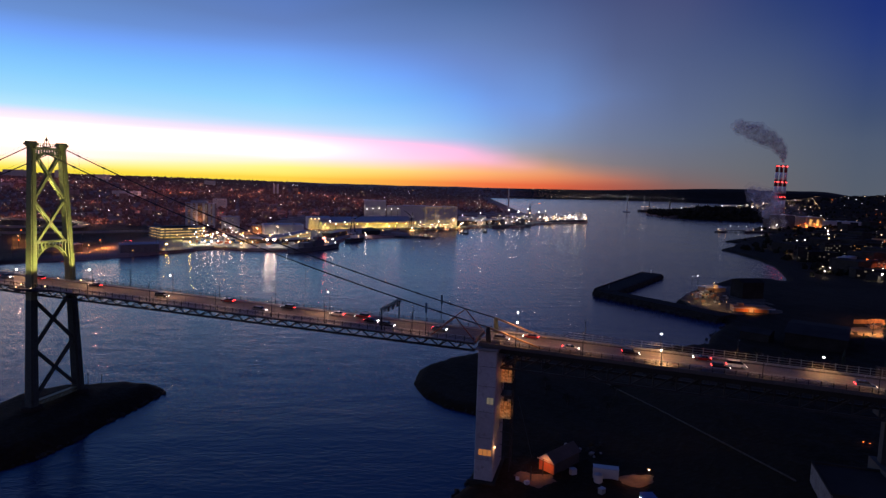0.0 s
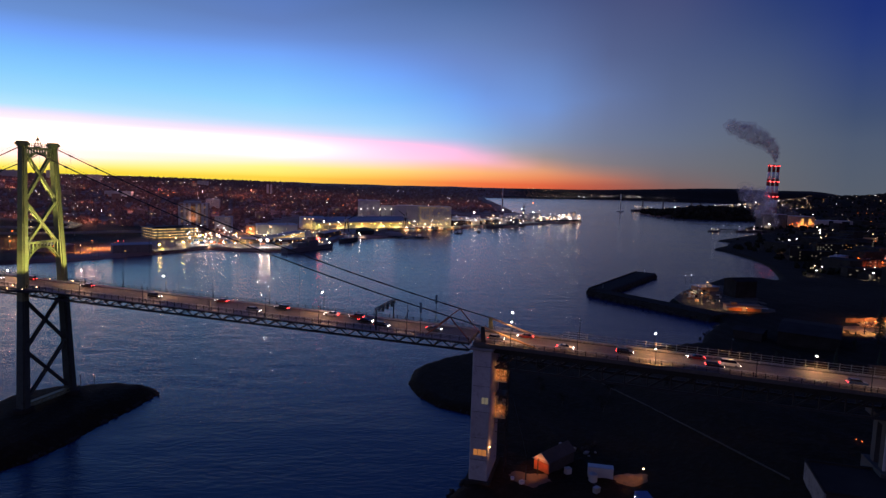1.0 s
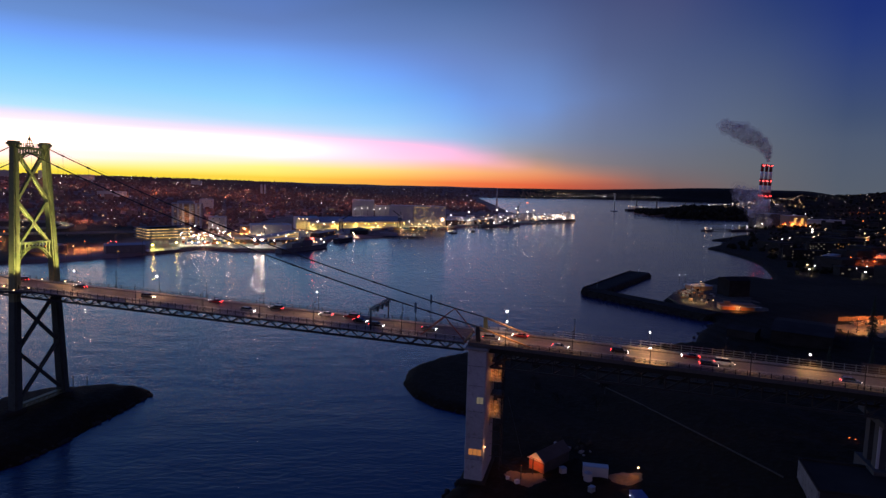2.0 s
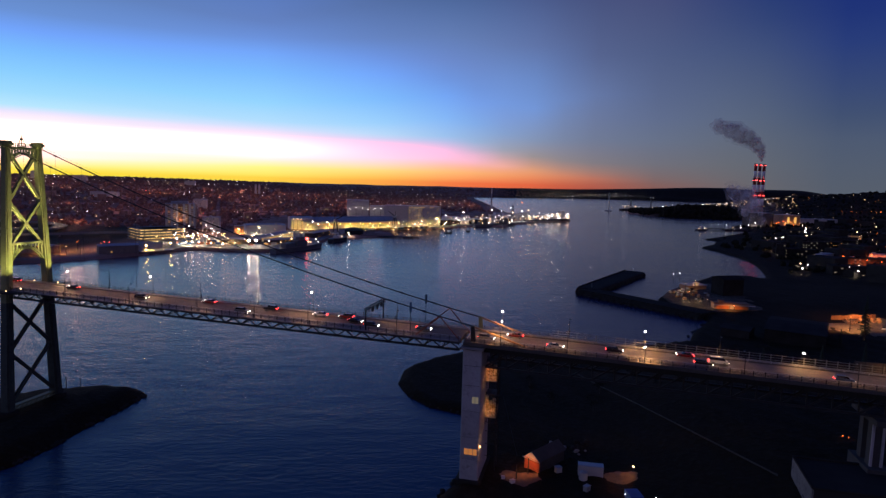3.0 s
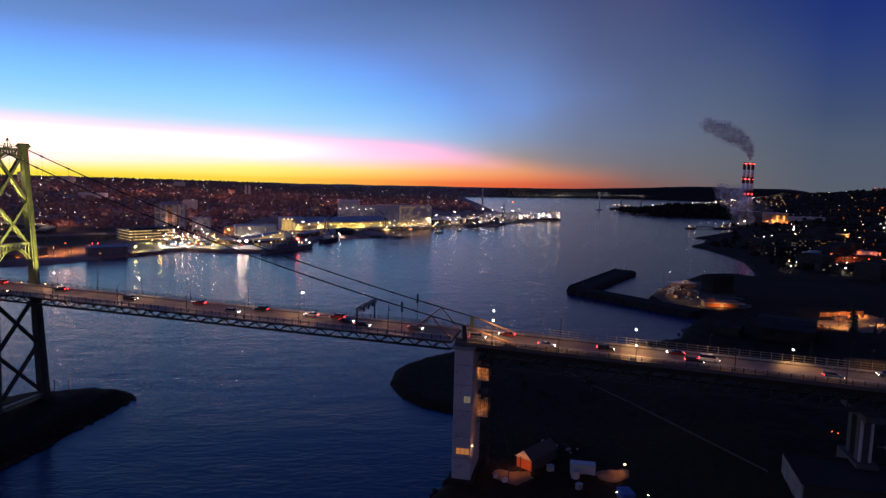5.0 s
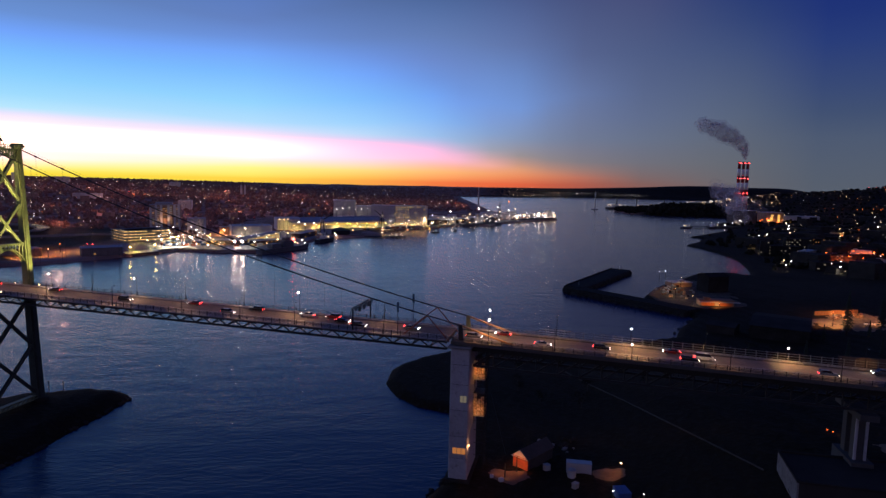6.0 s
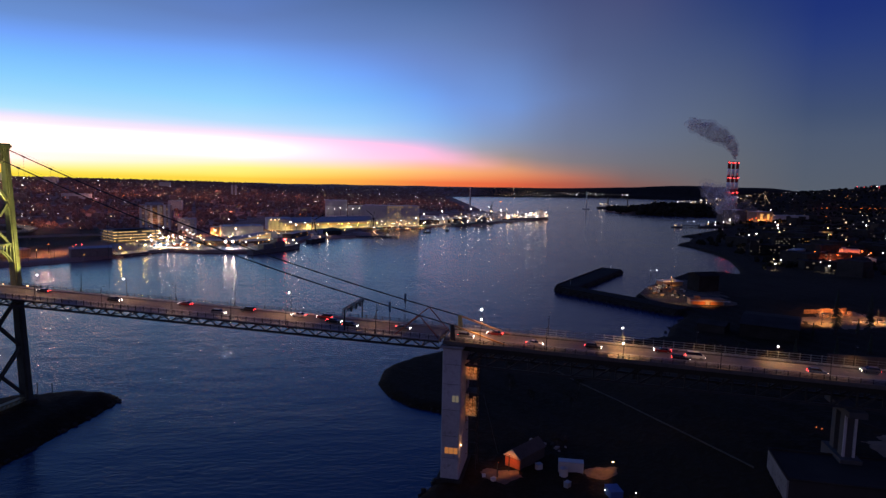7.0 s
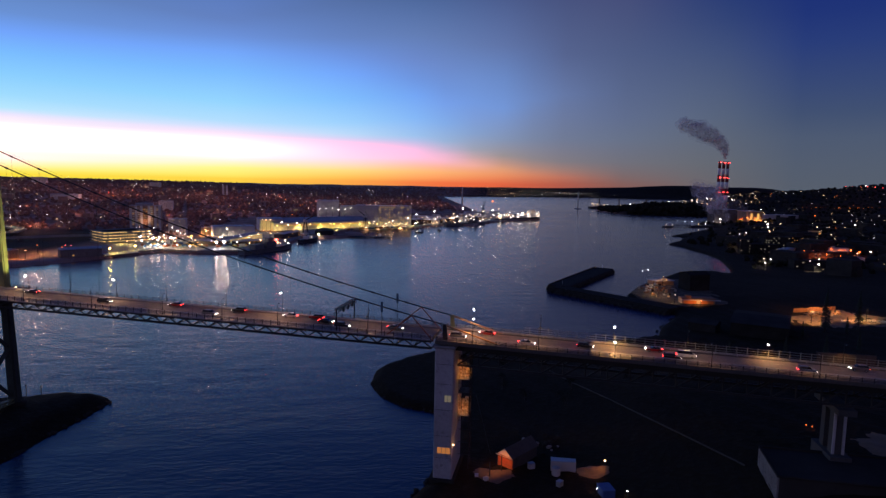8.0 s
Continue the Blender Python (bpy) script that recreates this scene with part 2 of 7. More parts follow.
ROCK = surface("rubble_rock", (0.032, 0.03, 0.028), 0.95, 0.0, 0.45, 0.3, 1.0, 1.2, ior=1.12)
RAIL_STEEL = surface("dull_rail_steel", (0.20, 0.20, 0.19), 0.6, 0.1, 0.25, 0.5)
CABLE = surface("cable_wrap", (0.045, 0.045, 0.043), 0.6, 0.2, 0.2, 0.6)
WATER, GROUND = water_material(), ground_material()


# ---- building helpers ----
def box(bm, x0, y0, z0, x1, y1, z1):
    v = [bm.verts.new(p) for p in ((x0, y0, z0), (x1, y0, z0), (x1, y1, z0), (x0, y1, z0), (x0, y0, z1), (x1, y0, z1), (x1, y1, z1), (x0, y1, z1))]
    for f in ((3, 2, 1, 0), (4, 5, 6, 7), (0, 1, 5, 4), (1, 2, 6, 5), (2, 3, 7, 6), (3, 0, 4, 7)):
        bm.faces.new([v[i] for i in f])
    return v


def beam(bm, p, q, w, h, w2=None, h2=None):
    """A bar from p to q, w across and h high, that may taper."""
    p, q = Vector(p), Vector(q)
    d = (q - p).normalized()
    side = d.cross(Vector((0, 0, 1))) if abs(d.z) < 0.98 else Vector((1, 0, 0))
    side.normalize()
    up = side.cross(d).normalized()
    v = []
    for c, a, b in ((p, w, h), (q, w2 or w, h2 or h)):
        for i, j in ((-1, -1), (1, -1), (1, 1), (-1, 1)):
            v.append(bm.verts.new(c + side * (i * a / 2) + up * (j * b / 2)))
    for f in ((3, 2, 1, 0), (4, 5, 6, 7), (0, 1, 5, 4), (1, 2, 6, 5), (2, 3, 7, 6), (3, 0, 4, 7)):
        bm.faces.new([v[i] for i in f])


def tube(bm, p, q, r, r2=None, sides=8, caps=True):
    p, q = Vector(p), Vector(q)
    d = (q - p).normalized()
    a = d.orthogonal().normalized()
    b = d.cross(a)
    rings = []
    for c, rr in ((p, r), (q, r if r2 is None else r2)):
        rings.append([bm.verts.new(c + (a * math.cos(i * math.tau / sides) + b * math.sin(i * math.tau / sides)) * rr) for i in range(sides)])
    for i in range(sides):
        j = (i + 1) % sides
        bm.faces.new((rings[0][i], rings[0][j], rings[1][j], rings[1][i]))
    if caps:
        bm.faces.new(rings[0][::-1])
        bm.faces.new(rings[1])


def ball(bm, c, r, rough=0.0, seed=0, sub=1, squash=1.0):
    made = bmesh.ops.create_icosphere(bm, subdivisions=sub, radius=r)["verts"]
    for v in made:
        k = 1 + rough * noise.noise(v.co * (1.7 / max(r, 0.01)) + Vector((seed * 3.1, seed, 0)))
        v.co = Vector(c) + Vector((v.co.x * k, v.co.y * k, v.co.z * k * squash))


def sweep(bm, rows):
    """Skin over cross-sections that follow one another, closed at both ends."""
    rings = [[bm.verts.new(p) for p in row] for row in rows]
    k = len(rings[0])
    for a, b in zip(rings, rings[1:]):
        for i in range(k):
            bm.faces.new((a[i], a[(i + 1) % k], b[(i + 1) % k], b[i]))
    bm.faces.new(rings[0][::-1])
    bm.faces.new(rings[-1])


def mesh_of(bm, name, material, smooth=False):
    bmesh.ops.recalc_face_normals(bm, faces=bm.faces)
    me = bpy.data.meshes.new(name)
    bm.to_mesh(me)
    bm.free()
    for mm in material if isinstance(material, (list, tuple)) else [material]:
        me.materials.append(mm)
    if smooth:
        me.shade_smooth()
    return me


def part(name, bm, material, parent, label="", smooth=False):
    """Links a bmesh as one mesh object under a thing or a part."""
    ob = new(name, mesh_of(bm, name, material, smooth))
    ob.parent = parent
    return tagged(ob, label)


def piece(name, me, parent, m):
    """A repeat of a part on shared mesh data."""
    ob = new(name, me)
    ob.parent = parent
    ob.matrix_basis = m
    return ob


def thing(name, label, category, m=None, group="", kind=""):
    ob = new(name)
    ob.empty_display_size = 0.2
    if m is not None:
        ob.matrix_basis = m
    return tagged(ob, label, category, group, kind)


def solid(name, bm, material, label, category, group="", kind="", smooth=False, m=None):
    ob = new(name, mesh_of(bm, name, material, smooth))
    if m is not None:
        ob.matrix_basis = m
    return tagged(ob, label, category, group, kind)


def bmb(*boxes):
    bm = bmesh.new()
    for b in boxes:
        box(bm, *b)
    return bm


# ---- the plan: shorelines, in metres from under the camera, y ahead ----
HALIFAX = [(-6500, -900), (-1500, 80), (-760, 400), (-417, 578), (-362, 622), (-323, 671), (-297, 729), (-281, 757), (-234, 741), (-181, 749), (-148, 834),
           (-141, 968), (-90, 958), (-50, 1000), (-60, 1060), (-100, 1110), (16, 1184), (102, 1300), (159, 1292), (203, 1395), (293, 1495), (366, 1560), (345, 1612), (285, 1680), (256, 1800), (250, 2040),
           (260, 2431), (271, 3005), (280, 3644), (300, 3950), (837, 4250), (1162, 4520), (1800, 4560), (3000, 4100), (4500, 4600), (6500, 6500), (-6500, 6500)]
DARTMOUTH = [(300, -6500), (60, -600), (0, -100), (-16, 40), (-20, 100), (-10, 142), (2, 163), (10, 176), (16, 192), (20, 208), (15, 232), (3, 239), (-6, 251), (-11, 267),
             (-9, 288), (3, 304), (19, 317), (60, 332), (110, 334), (156, 352), (167, 375), (194, 411), (186, 436), (187, 488), (204, 516), (244, 567), (289, 619),
             (328, 632), (345, 615), (361, 645), (378, 684), (404, 750)]
DARTMOUTH += [(416, 808), (419, 852), (423, 895), (422, 940), (475, 1006), (490, 1040), (511, 1064), (500, 1100), (534, 1135), (607, 1219), (718, 1341), (716, 1440), (760, 1520), (850, 1640),
              (960, 1740), (985, 1850), (878, 1866), (784, 1855), (735, 1920), (706, 2050), (714, 2215), (814, 2459), (1000, 2750), (1350, 3000), (2200, 3150), (4000, 3000),
              (6500, 2600), (6500, -6500)]
ISLET = [(-132, 172), (-124, 183), (-120, 196), (-118, 213), (-114, 230), (-112, 246), (-116, 252), (-128, 255), (-142, 251), (-154, 248), (-164, 240), (-168, 224), (-166, 200), (-156, 176), (-143, 166)]


def shore_distance(x, y, poly):
    """Signed distance to a shoreline, positive on land."""
    pts = np.array(poly, float)
    best = np.full(x.shape, 1e12)
    inside = np.zeros(x.shape, bool)
    for (ax, ay), (bx, by) in zip(pts, np.roll(pts, -1, 0)):
        dx, dy = bx - ax, by - ay
        k = np.clip(((x - ax) * dx + (y - ay) * dy) / (dx * dx + dy * dy), 0, 1)
        best = np.minimum(best, (x - ax - k * dx) ** 2 + (y - ay - k * dy) ** 2)
        if dy:
            inside ^= ((ay > y) != (by > y)) & (x < dx * (y - ay) / dy + ax)
    return np.where(inside, 1, -1) * np.sqrt(best)


def ease(v, a, b):
    k = np.clip((v - a) / (b - a), 0, 1)
    return k * k * (3 - 2 * k)


def waves(x, y, size, seed):
    rng = np.random.RandomState(seed)
    out = 0
    for i in range(7):
        a, ph = rng.uniform(0, math.tau), rng.uniform(0, math.tau, 2)
        k = 2 ** (i * 0.5) / size
        out = out + np.sin((x * math.cos(a) + y * math.sin(a)) * k * 6.283 + ph[0]) / 2 ** (i * 0.4)
    return out / 3


def land_height(x, y):
    x, y = np.asarray(x, float), np.asarray(y, float)
    west, east, islet = (shore_distance(x, y, p) for p in (HALIFAX, DARTMOUTH, ISLET))
    r = np.hypot(x, y)
    az = np.degrees(np.arctan2(x, y))
    hw = 2.6 * ease(west, -1.5, 3) + 64 * ease(west, 120, 2300) + 5 * waves(x, y, 900, 1) * ease(west, 200, 1200)
    hw = hw + 10 * ease(az, -24, -10) * ease(west, 900, 2300) * ease(r, 2600, 4300) + 34 * ease(az, -12, 3) * ease(y, 3500, 4600) * ease(west, 20, 500) + 22 * ease(y, 4300, 4750) * ease(az, 2, 12)
    he = 2.6 * ease(east, -1.5, 4) + 5 * ease(east, 40, 140) + 20 * ease(east, 140, 700) + 190 * ease(r, 2200, 3900) * ease(east, 0, 900) + 2.5 * waves(x, y, 500, 2) * ease(east, 60, 500)
    he = he + 21 * np.exp(-(((x - 890) / 150) ** 2 + ((y - 1985) / 120) ** 2)) * ease(east, 0, 40)
    he = he + 10 * ease(x, 55, 112) * ease(-y, -300, -210) * ease(y, 40, 110)
    ridge = (42 * ease(az, 11, 25) - 8 * ease(az, 26.2, 26.8) - 60 * ease(az, 30.5, 36)) * ease(r, 2900, 3700)
    hw, he = hw + ridge * ease(west, 20, 400), he + ridge * ease(east, 20, 400)
    hi = 4.2 * ease(islet, -2, 9) + 0.8 * ease(islet, 9, 20)
    h = np.where(west > -1.5, hw, np.where(east > -1.5, he, np.where(islet > -2, hi, -3.0)))
    edge = np.maximum(np.maximum(west, east), islet)
    h = h + 0.5 * waves(x, y, 14, 3) * ease(edge, -1, 4)
    return np.where(edge < 0, np.minimum(h, 0) + np.clip(edge * 0.5, -4, 0), h)


def make_ground():
    ang = np.radians(np.concatenate([np.arange(-180, -44, 4.0), np.arange(-44, 44, 0.22), np.arange(44, 180, 4.0)]))
    rad = np.concatenate([[15], 40 * 1.0115 ** np.arange(0, 448)])
    A, R = np.meshgrid(ang, rad, indexing="ij")
    X, Y = np.sin(A) * R, np.cos(A) * R
    Z = land_height(X, Y)
    na, nr = A.shape
    verts = np.stack([X, Y, Z], -1).reshape(-1, 3)
    i, j = np.meshgrid(np.arange(na), np.arange(nr - 1), indexing="ij")
    k = (i + 1) % na
    faces = np.stack([i * nr + j, i * nr + j + 1, k * nr + j + 1, k * nr + j], -1).reshape(-1, 4)
    me = bpy.data.meshes.new("ground")
    me.from_pydata(verts.tolist(), [], faces[:, ::-1].tolist())
    me.materials.append(GROUND)
    me.shade_smooth()
    return tagged(new("ground", me), "dark wooded and built-up shores with low hills", "ground", kind="structure")


make_ground()
bm = bmesh.new()
rings = []
for k in range(26):
    rad = 40 * 1.245 ** k
    rings.append([bm.verts.new((rad * math.cos(i * math.tau / 72), 60 + rad * math.sin(i * math.tau / 72), 0)) for i in range(72)])
bm.faces.new(rings[0])
for p, q in zip(rings, rings[1:]):
    for i in range(72):
        bm.faces.new((p[i], q[i], q[(i + 1) % 72], p[(i + 1) % 72]))
solid("water", bm, WATER, "deep blue rippled harbour water at dusk", "water", kind="structure")

# ---- the suspension bridge: s runs along it from the shore pier, n across it ----
AXIS, ACROSS, FOOT = Vector((0.9666, -0.2563, 0)), Vector((0.2563, 0.9666, 0)), Vector((15.0, 180.5, 0))
BRIDGE_YAW = math.degrees(math.atan2(AXIS.y, AXIS.x))
TOWER_S, MID_S = -162.0, -382.0


def road_z(s):
    if s < TOWER_S:
        k = (s - TOWER_S) / (MID_S - TOWER_S)
        return 48.41 + 4.0 * (2 * k - k * k)
    return 44.2 - (0.026 if s < 0 else 0.031) * s


def place(s, n, z):
    return FOOT + AXIS * s + ACROSS * n + Vector((0, 0, z))


def at_bridge(s, n, z, turn=0):
    p = place(s, n, z)
    return pose(p.x, p.y, p.z, 0, 0, BRIDGE_YAW + turn)


def cable_z(s):
    if s < TOWER_S:
        k = (s - TOWER_S) / (MID_S - TOWER_S)
        return 55.5 + (97.6 - 55.5) * (1 - k) ** 2
    if s <= 0:
        k = -s / 162.0
        return 48.6 + 35.0 * k + 14.0 * k * k
    return 48.6 - 0.31 * s


def bar(bm, a, b, w, h):
    beam(bm, place(*a), place(*b), w, h)


def run(bm, marks, n, dz, w, h):
    """A continuous bar along the road at a distance n from its middle, dz above it."""
    sweep(bm, [[place(s, n + i * w / 2, road_z(s) + dz + j * h / 2) for i, j in ((-1, -1), (1, -1), (1, 1), (-1, 1))] for s in marks])


bridge = thing("suspension_bridge", "steel suspension bridge with a pale green lit tower and truss deck", "bridge")


# the tower's green steel, darkened for the shade below the deck
SHADED_STEEL = surface("shaded_green_steel", (0.055, 0.07, 0.065), 0.75, 0.0, 0.3, 0.3, 0.1, stain=(0.03, 0.035, 0.035), ior=1.2)


def make_tower():
    bm = bmesh.new()
    bar(bm, (TOWER_S, -9, 7.2), (TOWER_S, 9, 7.2), 2.0, 0.3)
    for i in range(9):
        n = -8 + i * 2
        bar(bm, (TOWER_S - 1.0, n, 5.9), (TOWER_S - 1.0, n + 1.4, 7.2), 0.3, 0.3)
        bar(bm, (TOWER_S + 1.0, n, 5.9), (TOWER_S + 1.0, n + 1.4, 7.2), 0.3, 0.3)
    bar(bm, (TOWER_S, -9, 5.9), (TOWER_S, 9, 5.9), 2.0, 0.3)
    tower = part("tower", bm, STEEL, bridge, "pale green tower with a latticed strut between its feet")
    for n in (-10, 10):
        bm = bmesh.new()
        p = place(TOWER_S, n, 3.0)
        tube(bm, p, p + Vector((0, 0, 3)), 3.6, 3.2, 24)
        part("footing", bm, ROCK, tower, "round dark footing")
    half = lambda z: 10.05 - 3.95 * (z - 5) / 93.5
    thick = lambda z: 1.62 - 0.60 * (z - 5) / 93.5
    for sgn in (-1, 1):
        rows = []
        for z in (5.5, 25, 44, 62, 80, 97.5):
            c, t = place(TOWER_S, sgn * half(z), z), thick(z)
            p, q = t * 1.14, t * 0.95
            out = [(-p, -q * 0.55), (-p * 0.8, -q * 0.55), (-p * 0.8, -q), (p * 0.8, -q), (p * 0.8, -q * 0.55), (p, -q * 0.55), (p, q * 0.55), (p * 0.8, q * 0.55), (p * 0.8, q), (-p * 0.8, q), (-p * 0.8, q * 0.55), (-p, q * 0.55)]
            rows.append([c + AXIS * i + ACROSS * j for i, j in out])
        for name, some, paint, lab in (("lower_leg", rows[:3], SHADED_STEEL, "leg below the deck, steel darkened for the shade there"), ("leg", rows[2:], STEEL, "")):
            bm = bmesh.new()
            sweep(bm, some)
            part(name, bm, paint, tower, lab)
        bm = bmesh.new()
        c = place(TOWER_S, sgn * half(97.5), 97.3)
        for k, (z0, z1, r) in enumerate(((0, 0.6, 1.8), (0.6, 1.3, 2.35), (1.3, 1.9, 1.9))):
            tube(bm, c + Vector((0, 0, z0)), c + Vector((0, 0, z1)), r, r, 12)
        part("saddle", bm, STEEL, tower, "rounded cable saddle housing on the leg top")
    # crossed braces: two bays above the deck, two below
    for z0, z1 in ((95.0, 79.5), (78.0, 63.0), (43.5, 27.0), (25.8, 8.5)):
        for a, b in ((z0, z1), (z1, z0)):
            bm = bmesh.new()
            p, q = place(TOWER_S, -half(a) + 1.2, a), place(TOWER_S, half(b) - 1.2, b)
            for off in (-0.5, 0.5):
                beam(bm, p + AXIS * off, q + AXIS * off, 0.2, 0.95)
            beam(bm, p, q, 0.9, 0.3)
            part("cross_brace", bm, STEEL if z0 > 60 else SHADED_STEEL, tower)
    # arched portal over the road, with square openings
    for zc, zt, rise in ((57.6, 64.2, 3.4), (92.2, 97.2, 2.4)):
        bm = bmesh.new()
        w = half(zt) - 1.2
        steps = 18
        for off in (-0.7, 0.7):
            for i in range(steps):
                n0, n1 = -w + 2 * w * i / steps, -w + 2 * w * (i + 1) / steps
                arch = lambda n: zt - 2.3 - (zt - 2.3 - zc) * (abs(n) / w) ** 2.4
                for n_a, n_b, lo, hi in ((n0, n1, lambda n: zt - 0.7, lambda n: zt), (n0, n1, arch, lambda n: arch(n) + 0.7)):
                    v = [place(TOWER_S + off, n_a, lo(n_a)), place(TOWER_S + off, n_b, lo(n_b)), place(TOWER_S + off, n_b, hi(n_b)), place(TOWER_S + off, n_a, hi(n_a))]
                    w1 = [bm.verts.new(x + AXIS * 0.12) for x in v]
                    w2 = [bm.verts.new(x - AXIS * 0.12) for x in v]
                    for q4 in (w1, w2[::-1], [w1[0], w1[1], w2[1], w2[0]], [w1[2], w1[3], w2[3], w2[2]]):
                        bm.faces.new(q4)
            for i in range(9):
                n = -w + 2 * w * (i + 0.5) / 9
                bar(bm, (TOWER_S + off, n, arch(n) + 0.3), (TOWER_S + off, n, zt - 0.3), 0.25, 0.55)
        bar(bm, (TOWER_S, -w, zt), (TOWER_S, w, zt), 1.6, 0.25)
        part("arched_portal", bm, STEEL, tower, "arched steel portal with square openings")
    bm = bmesh.new()
    for i in range(13):
        n = -5 + i * 10 / 12
        bar(bm, (TOWER_S, n, 97.2), (TOWER_S, n, 98.6), 0.12, 0.12)
    for z in (97.9, 98.6):
        bar(bm, (TOWER_S, -5, z), (TOWER_S, 5, z), 0.14, 0.14)
    part("top_railing", bm, STEEL, tower)
    bm = bmesh.new()
    c = place(TOWER_S, 0, 97.4)
    for k in range(6):
        a = k * math.tau / 6
        rim = Vector((math.cos(a), math.sin(a), 0))
        tube(bm, c + rim * 1.35, c + rim * 0.55 + Vector((0, 0, 2.4)), 0.13, 0.1, 5)
    for h, r in ((0.0, 1.4), (1.1, 1.05), (2.3, 0.66)):
        tube(bm, c + Vector((0, 0, h)), c + Vector((0, 0, h + 0.22)), r, r, 10)
    tube(bm, c + Vector((0, 0, 2.5)), c + Vector((0, 0, 3.3)), 0.5, 0.3, 8)
    tube(bm, c + Vector((0, 0, 3.3)), c + Vector((0, 0, 4.4)), 0.12, 0.08, 6)
    part("beacon_finial", bm, STEEL, tower, "small beacon on the tower top")
    z = road_z(TOWER_S)
    for sgn in (-1, 1):
        bm = bmesh.new()
        for i in range(14):
            a0 = TOWER_S - 9 + i * 18 / 14
            bump = lambda s: 8.6 + 3.6 * max(0, math.cos((s - TOWER_S) / 9 * 1.5708)) ** 0.6
            bar(bm, (a0, sgn * (bump(a0) - 1.6), z - 0.5), (a0 + 18 / 14, sgn * (bump(a0 + 18 / 14) - 1.6), z - 0.5), 3.0, 0.6)
            for h in (0.3, 0.9):
                bar(bm, (a0, sgn * bump(a0), z + h - 0.4), (a0 + 18 / 14, sgn * bump(a0 + 18 / 14), z + h - 0.4), 0.1, 0.1)
        part("tower_walkway", bm, DARK_STEEL, tower, "walkway bracketed round the tower leg")


make_tower()
EDGE = surface("dark_edge_concrete", (0.10, 0.092, 0.085), 0.9, 0.0, 0.25, 0.3, 0.3, 3.0, ior=1.2)

STATIONS = [TOWER_S - 160 + i * 5.4 for i in range(60) if TOWER_S - 160 + i * 5.4 < -2]
if STATIONS[-1] < -3.5:
    STATIONS.append(-2.0)


def make_deck():
    bm = bmesh.new()
    marks = STATIONS
    run(bm, marks, 0, -0.25, 11.4, 0.5)
    deck = part("road_deck", bm, ASPHALT, bridge, "worn asphalt roadway in three lanes")
    for sgn in (-1, 1):
        bm = bmesh.new()
        run(bm, marks, sgn * 7.3, -0.05, 2.6, 0.3)
        run(bm, marks, sgn * 5.75, +0.12, 0.3, 0.5)
        part("sidewalk", bm, CONCRETE, deck)
        truss = bmesh.new()
        run(truss, marks, sgn * 6.5, -0.95, 0.45, 0.5)
        frame_part = part("stiffening_truss", truss, DARK_STEEL, bridge, "dark steel truss under the deck edge")
        low = bmesh.new()
        run(low, marks, sgn * 6.5, -2.9, 0.5, 0.5)
        run(low, marks, sgn * 8.0, -2.75, 0.25, 0.2)
        part("bottom_chord", low, DARK_STEEL, frame_part)
        for i, (a, b) in enumerate(zip(marks, marks[1:])):
            bm = bmesh.new()
            m = (a + b) / 2
            bar(bm, (a, sgn * 6.5, road_z(a) - 2.8), (m, sgn * 6.5, road_z(m) - 1.0), 0.3, 0.32)
            bar(bm, (m, sgn * 6.5, road_z(m) - 1.0), (b, sgn * 6.5, road_z(b) - 2.8), 0.3, 0.32)
            part("diagonal", bm, DARK_STEEL, frame_part)
        rail = bmesh.new()
        for h in (0.45, 0.8, 1.2):
            run(rail, marks, sgn * 8.5, h, 0.07, 0.08)
        railing = part("railing", rail, DARK_STEEL, bridge, "dark steel footway railing")
        post = mesh_of(bmb((-0.09, -0.07, 0, 0.09, 0.07, 1.5)), "post", DARK_STEEL)
        s = marks[0]
        while s < -2:
            piece("post", post, railing, at_bridge(s, sgn * 8.5, road_z(s)))
            s += 2.7
        inner = bmesh.new()
        for h in (0.5, 0.8):
            run(inner, marks, sgn * 5.9, h, 0.08, 0.14)
        for a in marks:
            bar(inner, (a, sgn * 5.9, road_z(a)), (a, sgn * 5.9, road_z(a) + 0.85), 0.14, 0.14)
        part("guard_rail", inner, GREY_STEEL, bridge)
    for a in marks:
        bm = bmesh.new()
        bar(bm, (a, -8.3, road_z(a) - 0.7), (a, 8.3, road_z(a) - 0.7), 0.3, 0.6)
        bar(bm, (a, -6.5, road_z(a) - 2.8), (a, 6.5, road_z(a) - 2.8), 0.25, 0.3)
        part("floor_beam", bm, DARK_STEEL, deck)
    for n in (-1.9, 1.9):
        s = marks[0]
        while s < 250:
            bm = bmesh.new()
            bar(bm, (s, n, road_z(s) + 0.006), (s + 2.5, n, road_z(s + 2.5) + 0.006), 0.12, 0.012)
            part("lane_dash", bm, PAINT, deck)
            s += 7.5


make_deck()


BACKSTAY = surface("ochre_paint", (0.42, 0.24, 0.10), 0.55, 0.0, 0.2, 0.6)


